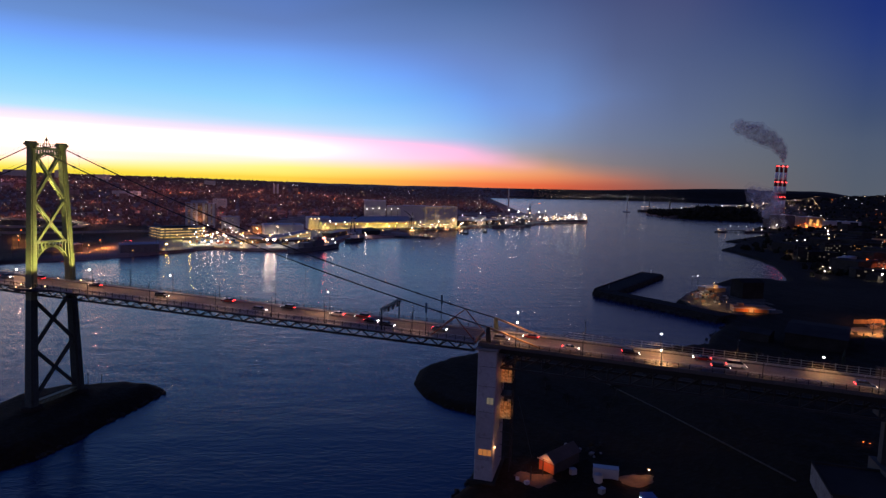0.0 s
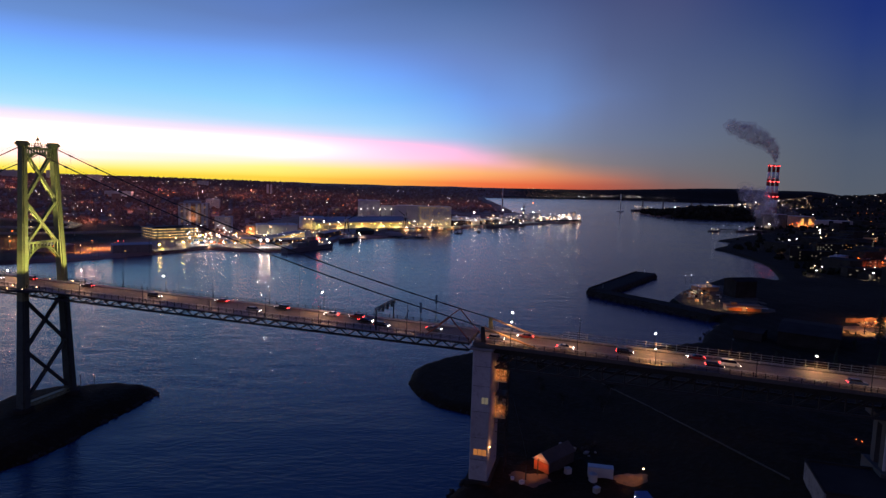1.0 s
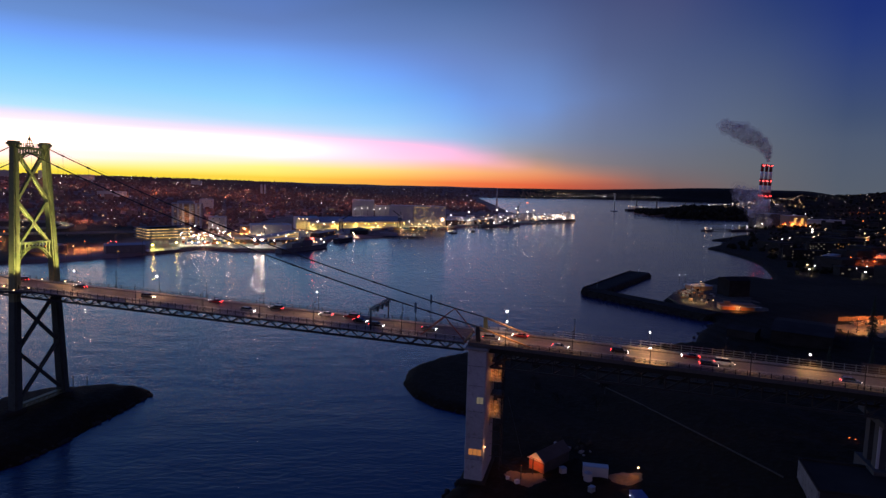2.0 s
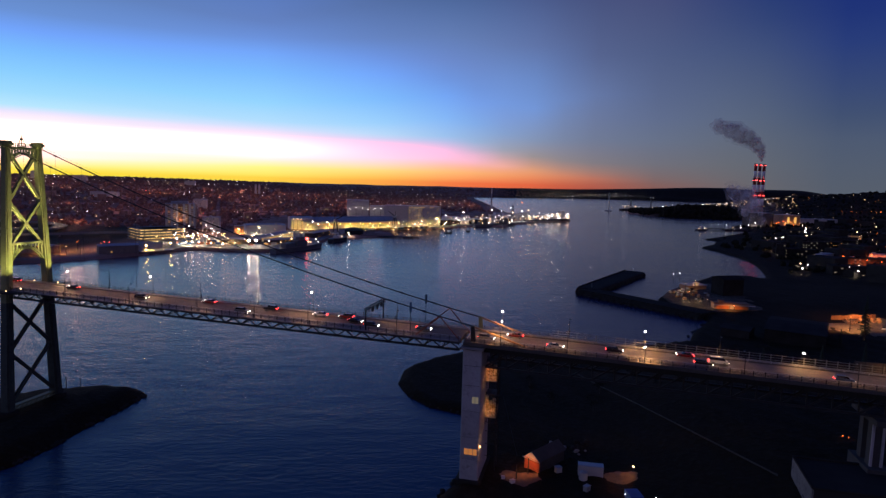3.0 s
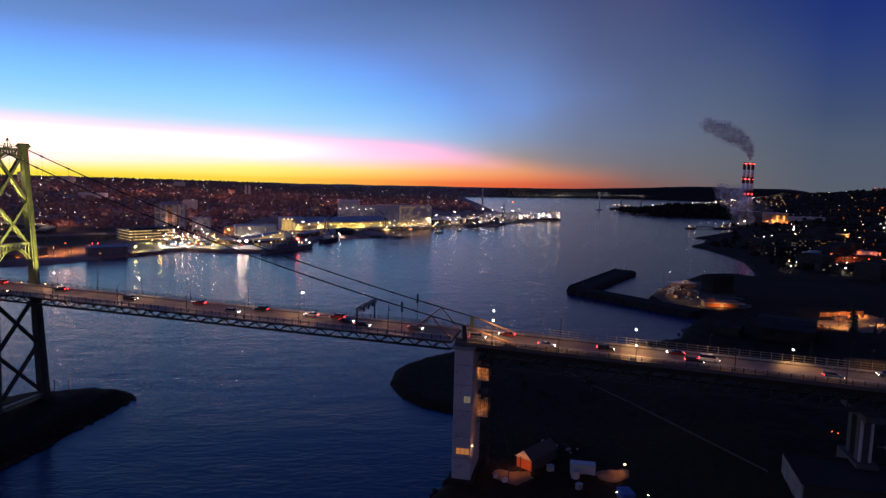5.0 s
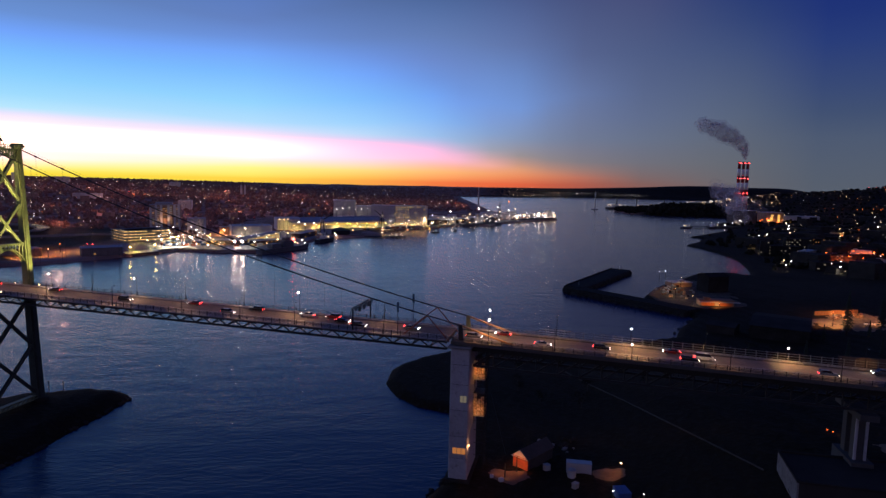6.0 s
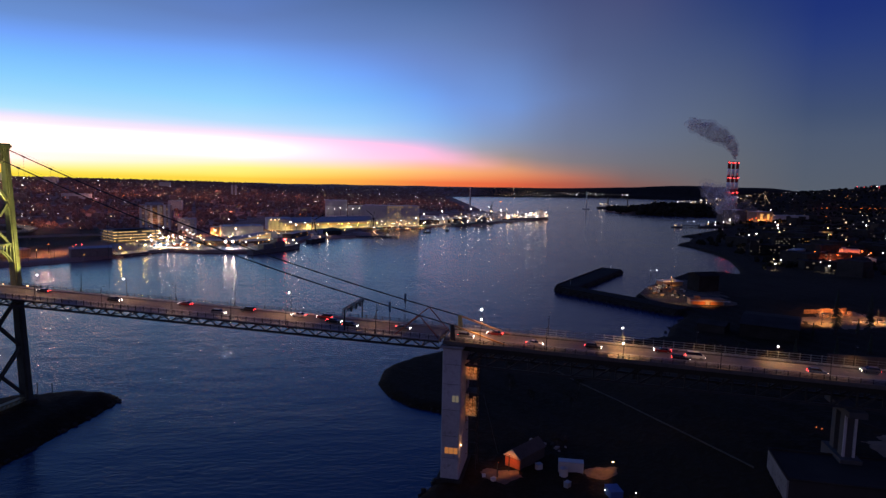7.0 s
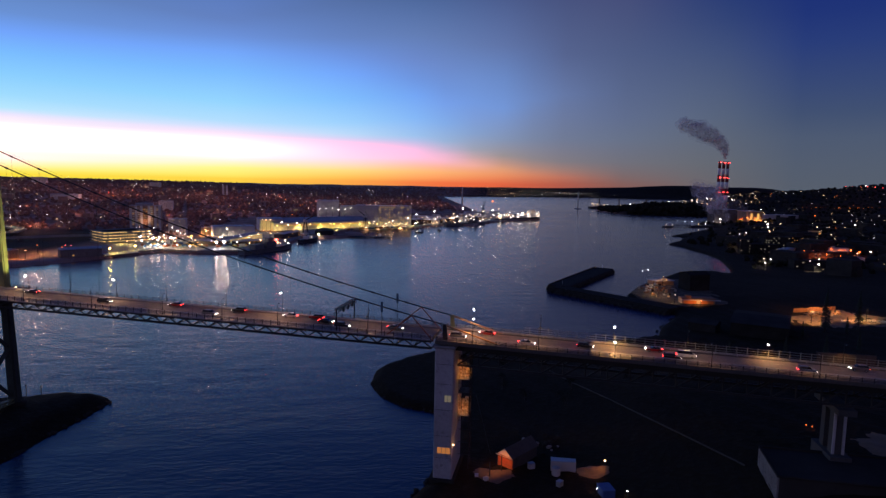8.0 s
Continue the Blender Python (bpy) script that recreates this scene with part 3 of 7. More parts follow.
def make_cables():
    for sgn in (-1, 1):
        bm = bmesh.new()
        n = sgn * 6.4
        rings = []
        ss = [TOWER_S - 160 + i * 4 for i in range(41)] + [TOWER_S + i * 4.05 for i in range(1, 41)] + [0.0]
        for i, s in enumerate(ss):
            rings.append([bm.verts.new(place(s, n, cable_z(s)) + ACROSS * (0.2 * math.cos(k * math.tau / 8)) + Vector((0, 0, 0.2 * math.sin(k * math.tau / 8)))) for k in range(8)])
        for a, b in zip(rings, rings[1:]):
            for k in range(8):
                bm.faces.new((a[k], a[(k + 1) % 8], b[(k + 1) % 8], b[k]))
        cable = part("main_cable", bm, CABLE, bridge, "dark wrapped main cable", smooth=True)
        bm = bmesh.new()
        sweep(bm, [[place(u, n, cable_z(u)) + ACROSS * (0.3 * math.cos(k * math.tau / 8)) + Vector((0, 0, 0.3 * math.sin(k * math.tau / 8))) for k in range(8)] for u in (0.2, 6, 12, 16.5)])
        part("backstay", bm, BACKSTAY, cable, "orange-brown painted backstay", smooth=True)
        s = TOWER_S - 160 + 5.4
        while s < -12:
            if abs(s - TOWER_S) > 6:
                bm = bmesh.new()
                tube(bm, place(s, n, road_z(s) - 0.8), place(s, n, cable_z(s) + 0.1), 0.026, 0.026, 5)
                part("hanger", bm, CABLE, cable)
                bm = bmesh.new()
                tube(bm, place(s - 0.5, n, cable_z(s - 0.5)), place(s + 0.5, n, cable_z(s + 0.5)), 0.32, 0.32, 8)
                part("cable_band", bm, CABLE, cable)
            s += 10.8
        # hand lines above the cable
        bm = bmesh.new()
        for a, b in zip(ss, ss[1:]):
            if b <= 0:
                tube(bm, place(a, n - 0.4, cable_z(a) + 1.1), place(b, n - 0.4, cable_z(b) + 1.1), 0.02, 0.02, 4, False)
        part("hand_line", bm, CABLE, cable)
        # steel strut that holds the cable down near the pier
        bm = bmesh.new()
        top = (-9.4, n, cable_z(-9.4) - 0.1)
        for s in (-17.8, -2.8):
            bar(bm, (s, n, road_z(s) - 0.9), top, 0.3, 0.3)
        part("tie_strut", bm, RED_STEEL, cable, "red inverted V strut")
        # cable post on the pier
        bm = bmesh.new()
        z = road_z(0)
        beam(bm, place(0.6, n, z - 1.0), place(0.2, n, cable_z(0) + 0.1), 1.5, 1.2, 1.1, 0.9)
        part("cable_post", bm, DARK_STEEL if sgn < 0 else STEEL, cable, "steel post that carries the cable over the pier")


make_cables()


def make_pier():
    """Concrete shaft at the shore with a lit lift tower and work platforms on its flank."""
    pier = thing("bridge_pier", "tall concrete bridge pier with lit windows and access platforms", "pier", at_bridge(1.5, 0, 0))
    g = 2.0
    base = bmb((-4.6, -9.0, g - 1, 2.8, 9.0, g + 1.4))
    part("footing", base, ROCK, pier)
    levels = [g + 1.4, 9.6, 16.2, 24.0, 31.6, 37.4, 42.2]
    for z0, z1 in zip(levels, levels[1:]):
        bm = bmb((-3.55, -8.0, z0, 1.95, 8.0, z1 - 0.14))
        bmesh.ops.bevel(bm, geom=[e for e in bm.edges if abs(e.verts[0].co.z - e.verts[1].co.z) > 1], offset=0.25, segments=1, affect="EDGES")
        part("shaft_block", bm, PIER_CONCRETE, pier, "grey concrete shaft")
    joint = bmb(*[(-3.35, -7.8, z - 0.16, 1.75, 7.8, z + 0.02) for z in levels[1:-1]])
    part("joint", joint, DARK_STEEL, pier)
    cap = bmb((-4.1, -8.8, 42.06, 2.5, 8.8, 42.9))
    bmesh.ops.bevel(cap, geom=cap.edges[:], offset=0.15, segments=1, affect="EDGES")
    part("cap", cap, CONCRETE, pier)
    return pier


pier = make_pier()


def make_approach():
    ap = thing("approach_viaduct", "approach viaduct with a lit asphalt road and pale railings", "viaduct")
    marks = [-2.0 + i * 6 for i in range(46)]
    bm = bmesh.new()
    run(bm, marks, 0, -0.3, 11.4, 0.6)
    slab = part("road_deck", bm, ASPHALT, ap, "worn asphalt road deck")
    for sgn in (-1, 1):
        bm = bmesh.new()
        run(bm, marks, sgn * 7.2, -0.05, 3.0, 0.36)
        run(bm, marks, sgn * 8.55, -0.45, 0.4, 0.9)
        part("edge_beam", bm, EDGE, slab, "weathered concrete edge beam")
        bm = bmesh.new()
        run(bm, marks, sgn * 5.0, -1.9, 0.5, 2.6)
        girder = part("girder", bm, DARK_STEEL, ap, "dark plate girder")
        bm = bmesh.new()
        run(bm, marks[1:], sgn * 5.0, -7.4, 0.6, 0.6)
        part("bottom_chord", bm, DARK_STEEL, girder, "bottom chord of the deep deck truss")
        for a, b in zip(marks[1:], marks[2:]):
            bm = bmesh.new()
            bar(bm, (a, sgn * 5.0, road_z(a) - 7.4), (b, sgn * 5.0, road_z(b) - 3.0), 0.35, 0.5)
            bar(bm, (b, sgn * 5.0, road_z(b) - 7.4), (b, sgn * 5.0, road_z(b) - 3.0), 0.3, 0.4)
            part("diagonal", bm, DARK_STEEL, girder)
        tall = sgn > 0
        bm = bmesh.new()
        near_run = [m for m in marks if m < 23] if tall else marks
        for h in (0.45, 0.8, 1.15):
            run(bm, near_run, sgn * 8.5, h, 0.08, 0.09)
        if tall:
            for h in (0.7, 1.4, 2.1):
                run(bm, [m for m in marks if m > 21], sgn * 8.5, h, 0.08, 0.11)
        rail = part("railing", bm, RAIL_STEEL if tall else DARK_STEEL, ap, "pale tall railing" if tall else "dark steel railing")
        short = mesh_of(bmb((-0.08, -0.07, 0, 0.08, 0.07, 1.35)), "post", DARK_STEEL)
        long = mesh_of(bmb((-0.08, -0.07, 0, 0.08, 0.07, 2.25)), "post", RAIL_STEEL)
        s = -1.5
        while s < 266:
            piece("post", long if tall and s > 21 else short, rail, at_bridge(s, sgn * 8.5, road_z(s) + 0.1))
            s += 2.8
        bm = bmesh.new()
        for h in (0.5, 0.8):
            run(bm, marks, sgn * 5.9, h, 0.08, 0.16)
        for a in marks:
            bar(bm, (a, sgn * 5.9, road_z(a)), (a, sgn * 5.9, road_z(a) + 0.88), 0.16, 0.14)
        part("guard_rail", bm, GREY_STEEL, ap)
    return ap


make_approach()

# ---- lamps, gantry, signs and traffic on the bridge ----
LAMP_WHITE, LAMP_WARM = glow("lamp_white", (1.0, 0.88, 0.80), 11, sampled=True), glow("lamp_warm", (1.0, 0.58, 0.28), 6.5, sampled=True)
LAMP_ORANGE, LAMP_RED = glow("lamp_orange", (1.0, 0.14, 0.02), 4, sampled=True), glow("lamp_red", (1.0, 0.05, 0.05), 9, sampled=True)
# the same lamps scattered over the towns, few of them strong
TOWN_WHITE, TOWN_WARM = glow("town_white", (1.0, 0.86, 0.82), 26, True, True), glow("town_warm", (1.0, 0.62, 0.34), 16, True, True)
TOWN_ORANGE, TOWN_RED = glow("town_orange", (1.0, 0.18, 0.03), 9, True, True), glow("town_red", (1.0, 0.05, 0.05), 12, True, True)
LAMP_HEAD = glow("lamp_head", (1.0, 0.90, 0.76), 30, sampled=True)
TAIL, HEAD = glow("tail_light", (1.0, 0.03, 0.03), 16, sampled=True), glow("head_light", (1.0, 0.93, 0.84), 11, sampled=True)


def spot(p, target, power, colour, degrees=140, blend=0.6, size=0.25):
    d = bpy.data.lights.new("lamp_light", "SPOT")
    d.energy, d.color, d.spot_size, d.spot_blend, d.shadow_soft_size = power, colour, radians(degrees), blend, size
    new("lamp_light", d).matrix_world = look(p, target)


def bulb(p, power, colour, size=0.5):
    d = bpy.data.lights.new("lamp_light", "POINT")
    d.energy, d.color, d.shadow_soft_size = power, colour, size
    new("lamp_light", d).matrix_world = Matrix.Translation(p)


def street_lamp(s, n, high, lit=True, double=False):
    """A bridge lamp on a slim mast with an arm over the road."""
    lamp = thing("street_lamp", "lit street lamp on a slim dark mast at the bridge railing" if lit else "slim dark lamp mast with a shaded head at the bridge railing", "street lamp", at_bridge(s, n, road_z(s)), "bridge lamps")
    inward = -1 if n > 0 else 1
    bm = bmesh.new()
    tube(bm, (0, 0, -0.2), (0, 0, high), 0.11, 0.06, 8)
    tube(bm, (0, 0, -0.2), (0, 0, 0.7), 0.18, 0.16, 8)
    part("mast", bm, DARK_STEEL, lamp)
    bm = bmesh.new()
    tube(bm, (0, 0, high - 0.1), (0, inward * 1.3, high + 0.15), 0.05, 0.04, 6)
    part("arm", bm, DARK_STEEL, lamp)
    bm = bmb((-0.28, inward * 1.3 - 0.35, high + 0.05, 0.28, inward * 1.3 + 0.35, high + 0.22))
    part("lamp_housing", bm, DARK_STEEL, lamp)
    bm = bmesh.new()
    ball(bm, (0, inward * 1.3, high - 0.12 if not lit else high - 0.2), 0.16 if not lit else 0.21, sub=2, squash=0.35 if not lit else 0.9)
    part("lamp_glass", bm, LAMP_HEAD if lit else GREY_STEEL, lamp, "glowing lamp glass" if lit else "", True)
    p = place(s, n + inward * 1.3, road_z(s) + high - 0.75)
    # a mast that is not lit still casts light, at less power
    spot(p, p - Vector((0, 0, 5)) + ACROSS * inward * 2.2, (LAMP_POWER if lit else LAMP_POWER * 0.3) * (0.8 if s > 60 else 1), (1.0, 0.50, 0.22) if s < 20 else (1.0, 0.50, 0.17), 140, 0.5)


LAMP_POWER = 3600
# the last row of masts is added, to even the road's light
for s, n, h, lit in ((-180, 8.2, 5.0, True), (-152, 8.2, 5.4, True), (-117, 8.2, 6.6, True), (-98, 8.2, 6.0, False), (-56, 8.2, 6.9, True), (-27, 8.2, 6.0, False), (6.8, 8.2, 6.9, True), (48.4, 8.2, 5.4, True), (90.2, 8.2, 4.2, True), (131, 8.2, 5.2, True),
                     (-138, -8.2, 6.4, False), (-88, -8.2, 6.4, False), (-50, -8.2, 6.4, False), (-22, -8.2, 6.6, False), (8.6, -8.2, 7.0, True), (47.4, -8.2, 4.2, True), (72, -8.2, 6.0, False), (98, -8.2, 6.0, False), (125, -8.2, 6.0, False), (-170, -8.2, 5.5, True),
                     (-135, 8.2, 6.4, False), (-76, 8.2, 6.4, False), (27, 8.2, 6.4, False), (69, 8.2, 6.0, False), (110, 8.2, 6.0, False), (-113, -8.2, 6.4, False), (-68, -8.2, 6.4, False), (27, -8.2, 6.0, False)):
    street_lamp(s, n, h, lit)

# floodlights on the roadside that wash the tower
for sgn in (-1, 1):
    for ds in (-1, 1):
        fl = thing("floodlight", "small floodlight at the tower leg aimed upwards", "floodlight", at_bridge(TOWER_S + ds * 5.2, sgn * 7.6, road_z(TOWER_S) + 0.1), "tower floodlights")
        part("housing", bmb((-0.3, -0.3, 0, 0.3, 0.3, 0.45)), DARK_STEEL, fl)
        bm = bmesh.new()
        ball(bm, (0, 0, 0.5), 0.22, sub=2)
        part("lamp_glass", bm, LAMP_WARM, fl)
        p = place(TOWER_S + ds * 5.2, sgn * 7.6, road_z(TOWER_S) + 0.9)
        spot(p, place(TOWER_S, sgn * 6.4, 86), 30000, (1.0, 0.82, 0.25), 66, 0.9, 0.3)
        spot(p, place(TOWER_S, -sgn * 2.0, 100), 150000, (1.0, 0.80, 0.28), 38, 1.0, 0.3)


for ds in (-1, 1):
    fl = thing("floodlight", "small floodlight on the walkway bracket aimed up the tower leg", "floodlight", at_bridge(TOWER_S + ds * 3.2, -11.4, road_z(TOWER_S) - 0.2), "tower floodlights")
    part("housing", bmb((-0.3, -0.3, 0, 0.3, 0.3, 0.45)), DARK_STEEL, fl)
    bm = bmesh.new()
    ball(bm, (0, 0, 0.5), 0.2, sub=2)
    part("lamp_glass", bm, LAMP_WARM, fl)
    spot(place(TOWER_S + ds * 3.2, -11.4, road_z(TOWER_S) + 0.8), place(TOWER_S, -7.6, 78), 14000, (1.0, 0.82, 0.25), 60, 0.9, 0.3)


def make_gantry(s):
    g = thing("sign_gantry", "dark lattice sign gantry spanning the bridge road", "gantry")
    z = road_z(s)
    for n in (-8.0, 8.0):
        bm = bmesh.new()
        bar(bm, (s, n, z - 0.3), (s, n, z + 6.4), 0.4, 0.4)
        part("post", bm, DARK_STEEL, g)
    for off, zz in ((-0.6, 5.5), (0.6, 5.5), (-0.6, 6.5), (0.6, 6.5)):
        bm = bmesh.new()
        bar(bm, (s + off, -8.3, z + zz), (s + off, 8.3, z + zz), 0.18, 0.18)
        part("chord", bm, DARK_STEEL, g)
    for i in range(11):
        bm = bmesh.new()
        n = -8 + i * 1.6
        for off in (-0.6, 0.6):
            bar(bm, (s + off, n, z + 5.5), (s + off, min(n + 0.8, 8), z + 6.5), 0.1, 0.1)
            bar(bm, (s + off, min(n + 0.8, 8), z + 6.5), (s + off, min(n + 1.6, 8.2), z + 5.5), 0.1, 0.1)
        bar(bm, (s - 0.6, n, z + 6.5), (s + 0.6, n, z + 6.5), 0.1, 0.1)
        part("lattice", bm, DARK_STEEL, g)
    for n in (-4, 0, 4):
        bm = bmesh.new()
        bar(bm, (s + 0.75, n - 0.7, z + 5.6), (s + 0.75, n + 0.7, z + 5.6), 0.15, 1.4)
        part("lane_signal", bm, DARK_STEEL, g)


make_gantry(-31.6)
SIGN_BLUE = surface("weathered_blue_sheet", (0.05, 0.10, 0.16), 0.5, 0.1, 0.2, 1.0)
for s, n, z0 in ((-18.0, -7.6, 51.4), (-17.4, 7.6, 51.2)):
    sg = thing("road_sign", "tall blue-grey sign board on a steel mast by the railing", "sign", at_bridge(s, n, 0), "bridge signs")
    bm = bmesh.new()
    tube(bm, (0, 0, road_z(s)), (0, 0, z0 + 0.4), 0.1, 0.08, 8)
    part("mast", bm, DARK_STEEL, sg)
    bm = bmb((-0.06, -0.4, z0, 0.06, 0.4, z0 + 3.0))
    bmesh.ops.bevel(bm, geom=bm.edges[:], offset=0.03, segments=1, affect="EDGES")
    bmesh.ops.rotate(bm, cent=(0, 0, 0), matrix=Matrix.Rotation(radians(70), 3, "Z"), verts=bm.verts)
    part("board", bm, SIGN_BLUE, sg)

PAINTS = [surface("car_" + k, c, 0.3, 0.2, 0.06, 1.0) for k, c in (("black", (0.012, 0.012, 0.014)), ("white", (0.6, 0.6, 0.58)), ("red", (0.22, 0.012, 0.01)), ("grey", (0.12, 0.125, 0.13)), ("blue", (0.02, 0.05, 0.13)), ("silver", (0.38, 0.38, 0.38)))]
GLASS = surface("dark_car_glass", (0.01, 0.012, 0.015), 0.12, 0.0, 0.05, 1.0)
RUBBER = surface("tyre_rubber", (0.02, 0.02, 0.02), 0.9, 0.0, 0.2, 3.0)
RIM = surface("wheel_rim", (0.4, 0.4, 0.42), 0.35, 0.8, 0.1, 3.0)


def loft(bm, profile, half_low, half_high, z_low, z_high):
    """A body from a side outline, drawn in towards its top."""
    rows = []
    for side in (-1, 1):
        rows.append([bm.verts.new((x, side * (half_low + (half_high - half_low) * max(0, min(1, (z - z_low) / (z_high - z_low)))), z)) for x, z in profile])
    bm.faces.new(rows[0])
    bm.faces.new(rows[1][::-1])
    k = len(profile)
    for i in range(k):
        j = (i + 1) % k
        bm.faces.new((rows[0][i], rows[1][i], rows[1][j], rows[0][j]))


def make_car(style, paint, label):
    """A car that faces +x, wheels on z = 0."""
    car = thing("car", label, "car")
    if style == "van":
        low = [(-2.4, 0.35), (2.4, 0.35), (2.5, 0.6), (2.42, 0.95), (1.75, 1.15), (-2.45, 1.15), (-2.5, 0.6)]
        top = [(-2.42, 1.14), (1.8, 1.14), (1.2, 1.85), (0.9, 1.98), (-2.2, 1.98), (-2.36, 1.85)]
    elif style == "suv":
        low = [(-2.2, 0.38), (2.2, 0.38), (2.28, 0.6), (2.2, 0.98), (1.2, 1.08), (-2.25, 1.08), (-2.3, 0.6)]
        top = [(-2.2, 1.07), (1.15, 1.07), (0.55, 1.62), (0.3, 1.7), (-1.75, 1.7), (-2.02, 1.55)]
    else:
        low = [(-2.2, 0.3), (2.2, 0.3), (2.3, 0.5), (2.2, 0.78), (1.15, 0.92), (-1.7, 0.95), (-2.25, 0.9), (-2.3, 0.5)]
        top = [(-1.75, 0.93), (1.1, 0.9), (0.35, 1.38), (0.1, 1.44), (-0.85, 1.44), (-1.1, 1.36)]
    bm = bmesh.new()
    loft(bm, low, 0.9, 0.86, 0.3, 1.1)
    bmesh.ops.bevel(bm, geom=bm.edges[:], offset=0.06, segments=2, affect="EDGES")
    part("body", bm, paint, car)
    bm = bmesh.new()
    loft(bm, top, 0.84, 0.66, low[4][1], top[3][1])
    bmesh.ops.bevel(bm, geom=bm.edges[:], offset=0.04, segments=1, affect="EDGES")
    part("cabin_glass", bm, GLASS, car)
    zt = top[3][1]
    bm = bmb((top[4][0], -0.62, zt - 0.03, top[3][0], 0.62, zt + 0.03))
    bmesh.ops.bevel(bm, geom=bm.edges[:], offset=0.02, segments=1, affect="EDGES")
    part("roof", bm, paint, car)
    for x in (-1.4, 1.42):
        for y in (-0.8, 0.8):
            bm = bmesh.new()
            tube(bm, (x, y - 0.1, 0.33), (x, y + 0.1, 0.33), 0.33, 0.33, 14)
            wheel = part("wheel", bm, RUBBER, car)
            bm = bmesh.new()
            o = 0.11 if y > 0 else -0.11
            tube(bm, (x, y, 0.33), (x, y + o, 0.33), 0.2, 0.18, 10)
            part("rim", bm, RIM, wheel)
    for y in (-0.62, 0.62):
        bm = bmesh.new()
        ball(bm, (low[2][0] - 0.02, y, 0.68), 0.15, sub=2, squash=0.7)
        part("headlight", bm, HEAD, car, "glowing white headlight", True)
        bm = bmesh.new()
        ball(bm, (low[-1][0] + 0.03, y, 0.82), 0.13, sub=2, squash=0.8)
        part("tail_light", bm, TAIL, car, "glowing red tail light", True)
    return car


MODELS = {}
KINDS = {"black": 0, "white": 1, "red": 2, "grey": 3, "blue": 4, "silver": 5}
WORDS = {"van": "delivery van", "suv": "tall car", "saloon": "saloon car"}
for i, (s, n, way, style, colour) in enumerate((
        (-183, 0.2, 1, "saloon", "grey"), (-172, 3.7, -1, "suv", "red"), (-146, 3.4, -1, "saloon", "black"), (-115, 0.0, 1, "suv", "black"), (-91.6, 3.8, -1, "saloon", "red"), (-75, -3.4, 1, "suv", "grey"),
        (-69, 3.8, -1, "suv", "black"), (-51, 3.2, -1, "saloon", "white"), (-42.5, 3.8, -1, "suv", "red"), (-38, 0.0, 1, "saloon", "black"), (-31.5, -3.4, 1, "suv", "black"), (-15.9, -0.2, 1, "saloon", "grey"),
        (3.7, -3.0, 1, "suv", "grey"), (11.4, 3.7, -1, "saloon", "red"), (23.5, -3.4, 1, "saloon", "silver"), (39.8, -0.6, 1, "suv", "black"), (59.1, 3.2, -1, "saloon", "red"), (62.8, -3.5, 1, "suv", "black"),
        (67.2, -0.2, 1, "van", "white"), (96.6, -3.6, 1, "suv", "blue"), (112, 3.4, -1, "suv", "grey"), (133, -0.2, 1, "saloon", "white"))):
    key = (style, colour)
    z = road_z(s) + 0.004
    p = place(s, n, z)
    pitch = math.degrees(math.atan((road_z(s + 1) - road_z(s - 1)) / 2))
    m = Matrix.Translation(p) @ Matrix.Rotation(radians(BRIDGE_YAW + (0 if way > 0 else 180)), 4, "Z") @ Matrix.Rotation(radians(-pitch * way), 4, "Y")
    if key not in MODELS:
        MODELS[key] = make_car(style, PAINTS[KINDS[colour]], f"{colour} {WORDS[style]} with lit lamps driving on the bridge")
        tagged(MODELS[key], group="cars on the bridge")
        MODELS[key].matrix_basis = m
    else:
        copy_thing(MODELS[key], m)

# ---- the pier's windows and work platforms ----
WINDOW_WARM, WINDOW_DIM, WINDOW_YELLOW = glow("lit_window_warm", (1.0, 0.50, 0.18), 0.8), glow("lit_window_dim", (0.95, 0.80, 0.62), 0.30), glow("lit_window_yellow", (1.0, 0.58, 0.17), 1.5)


def pier_window(x, z, w, h, mat, panes):
    win = part("window", bmb((x - w / 2 - 0.12, -8.1, z - h / 2 - 0.12, x + w / 2 + 0.12, -7.95, z + h / 2 + 0.12)), GREY_STEEL, pier, "lit window")
    for i in range(panes):
        a = x - w / 2 + w * i / panes
        part("pane", bmb((a + 0.06, -8.14, z - h / 2, a + w / panes - 0.06, -8.1, z + h / 2)), mat, win)


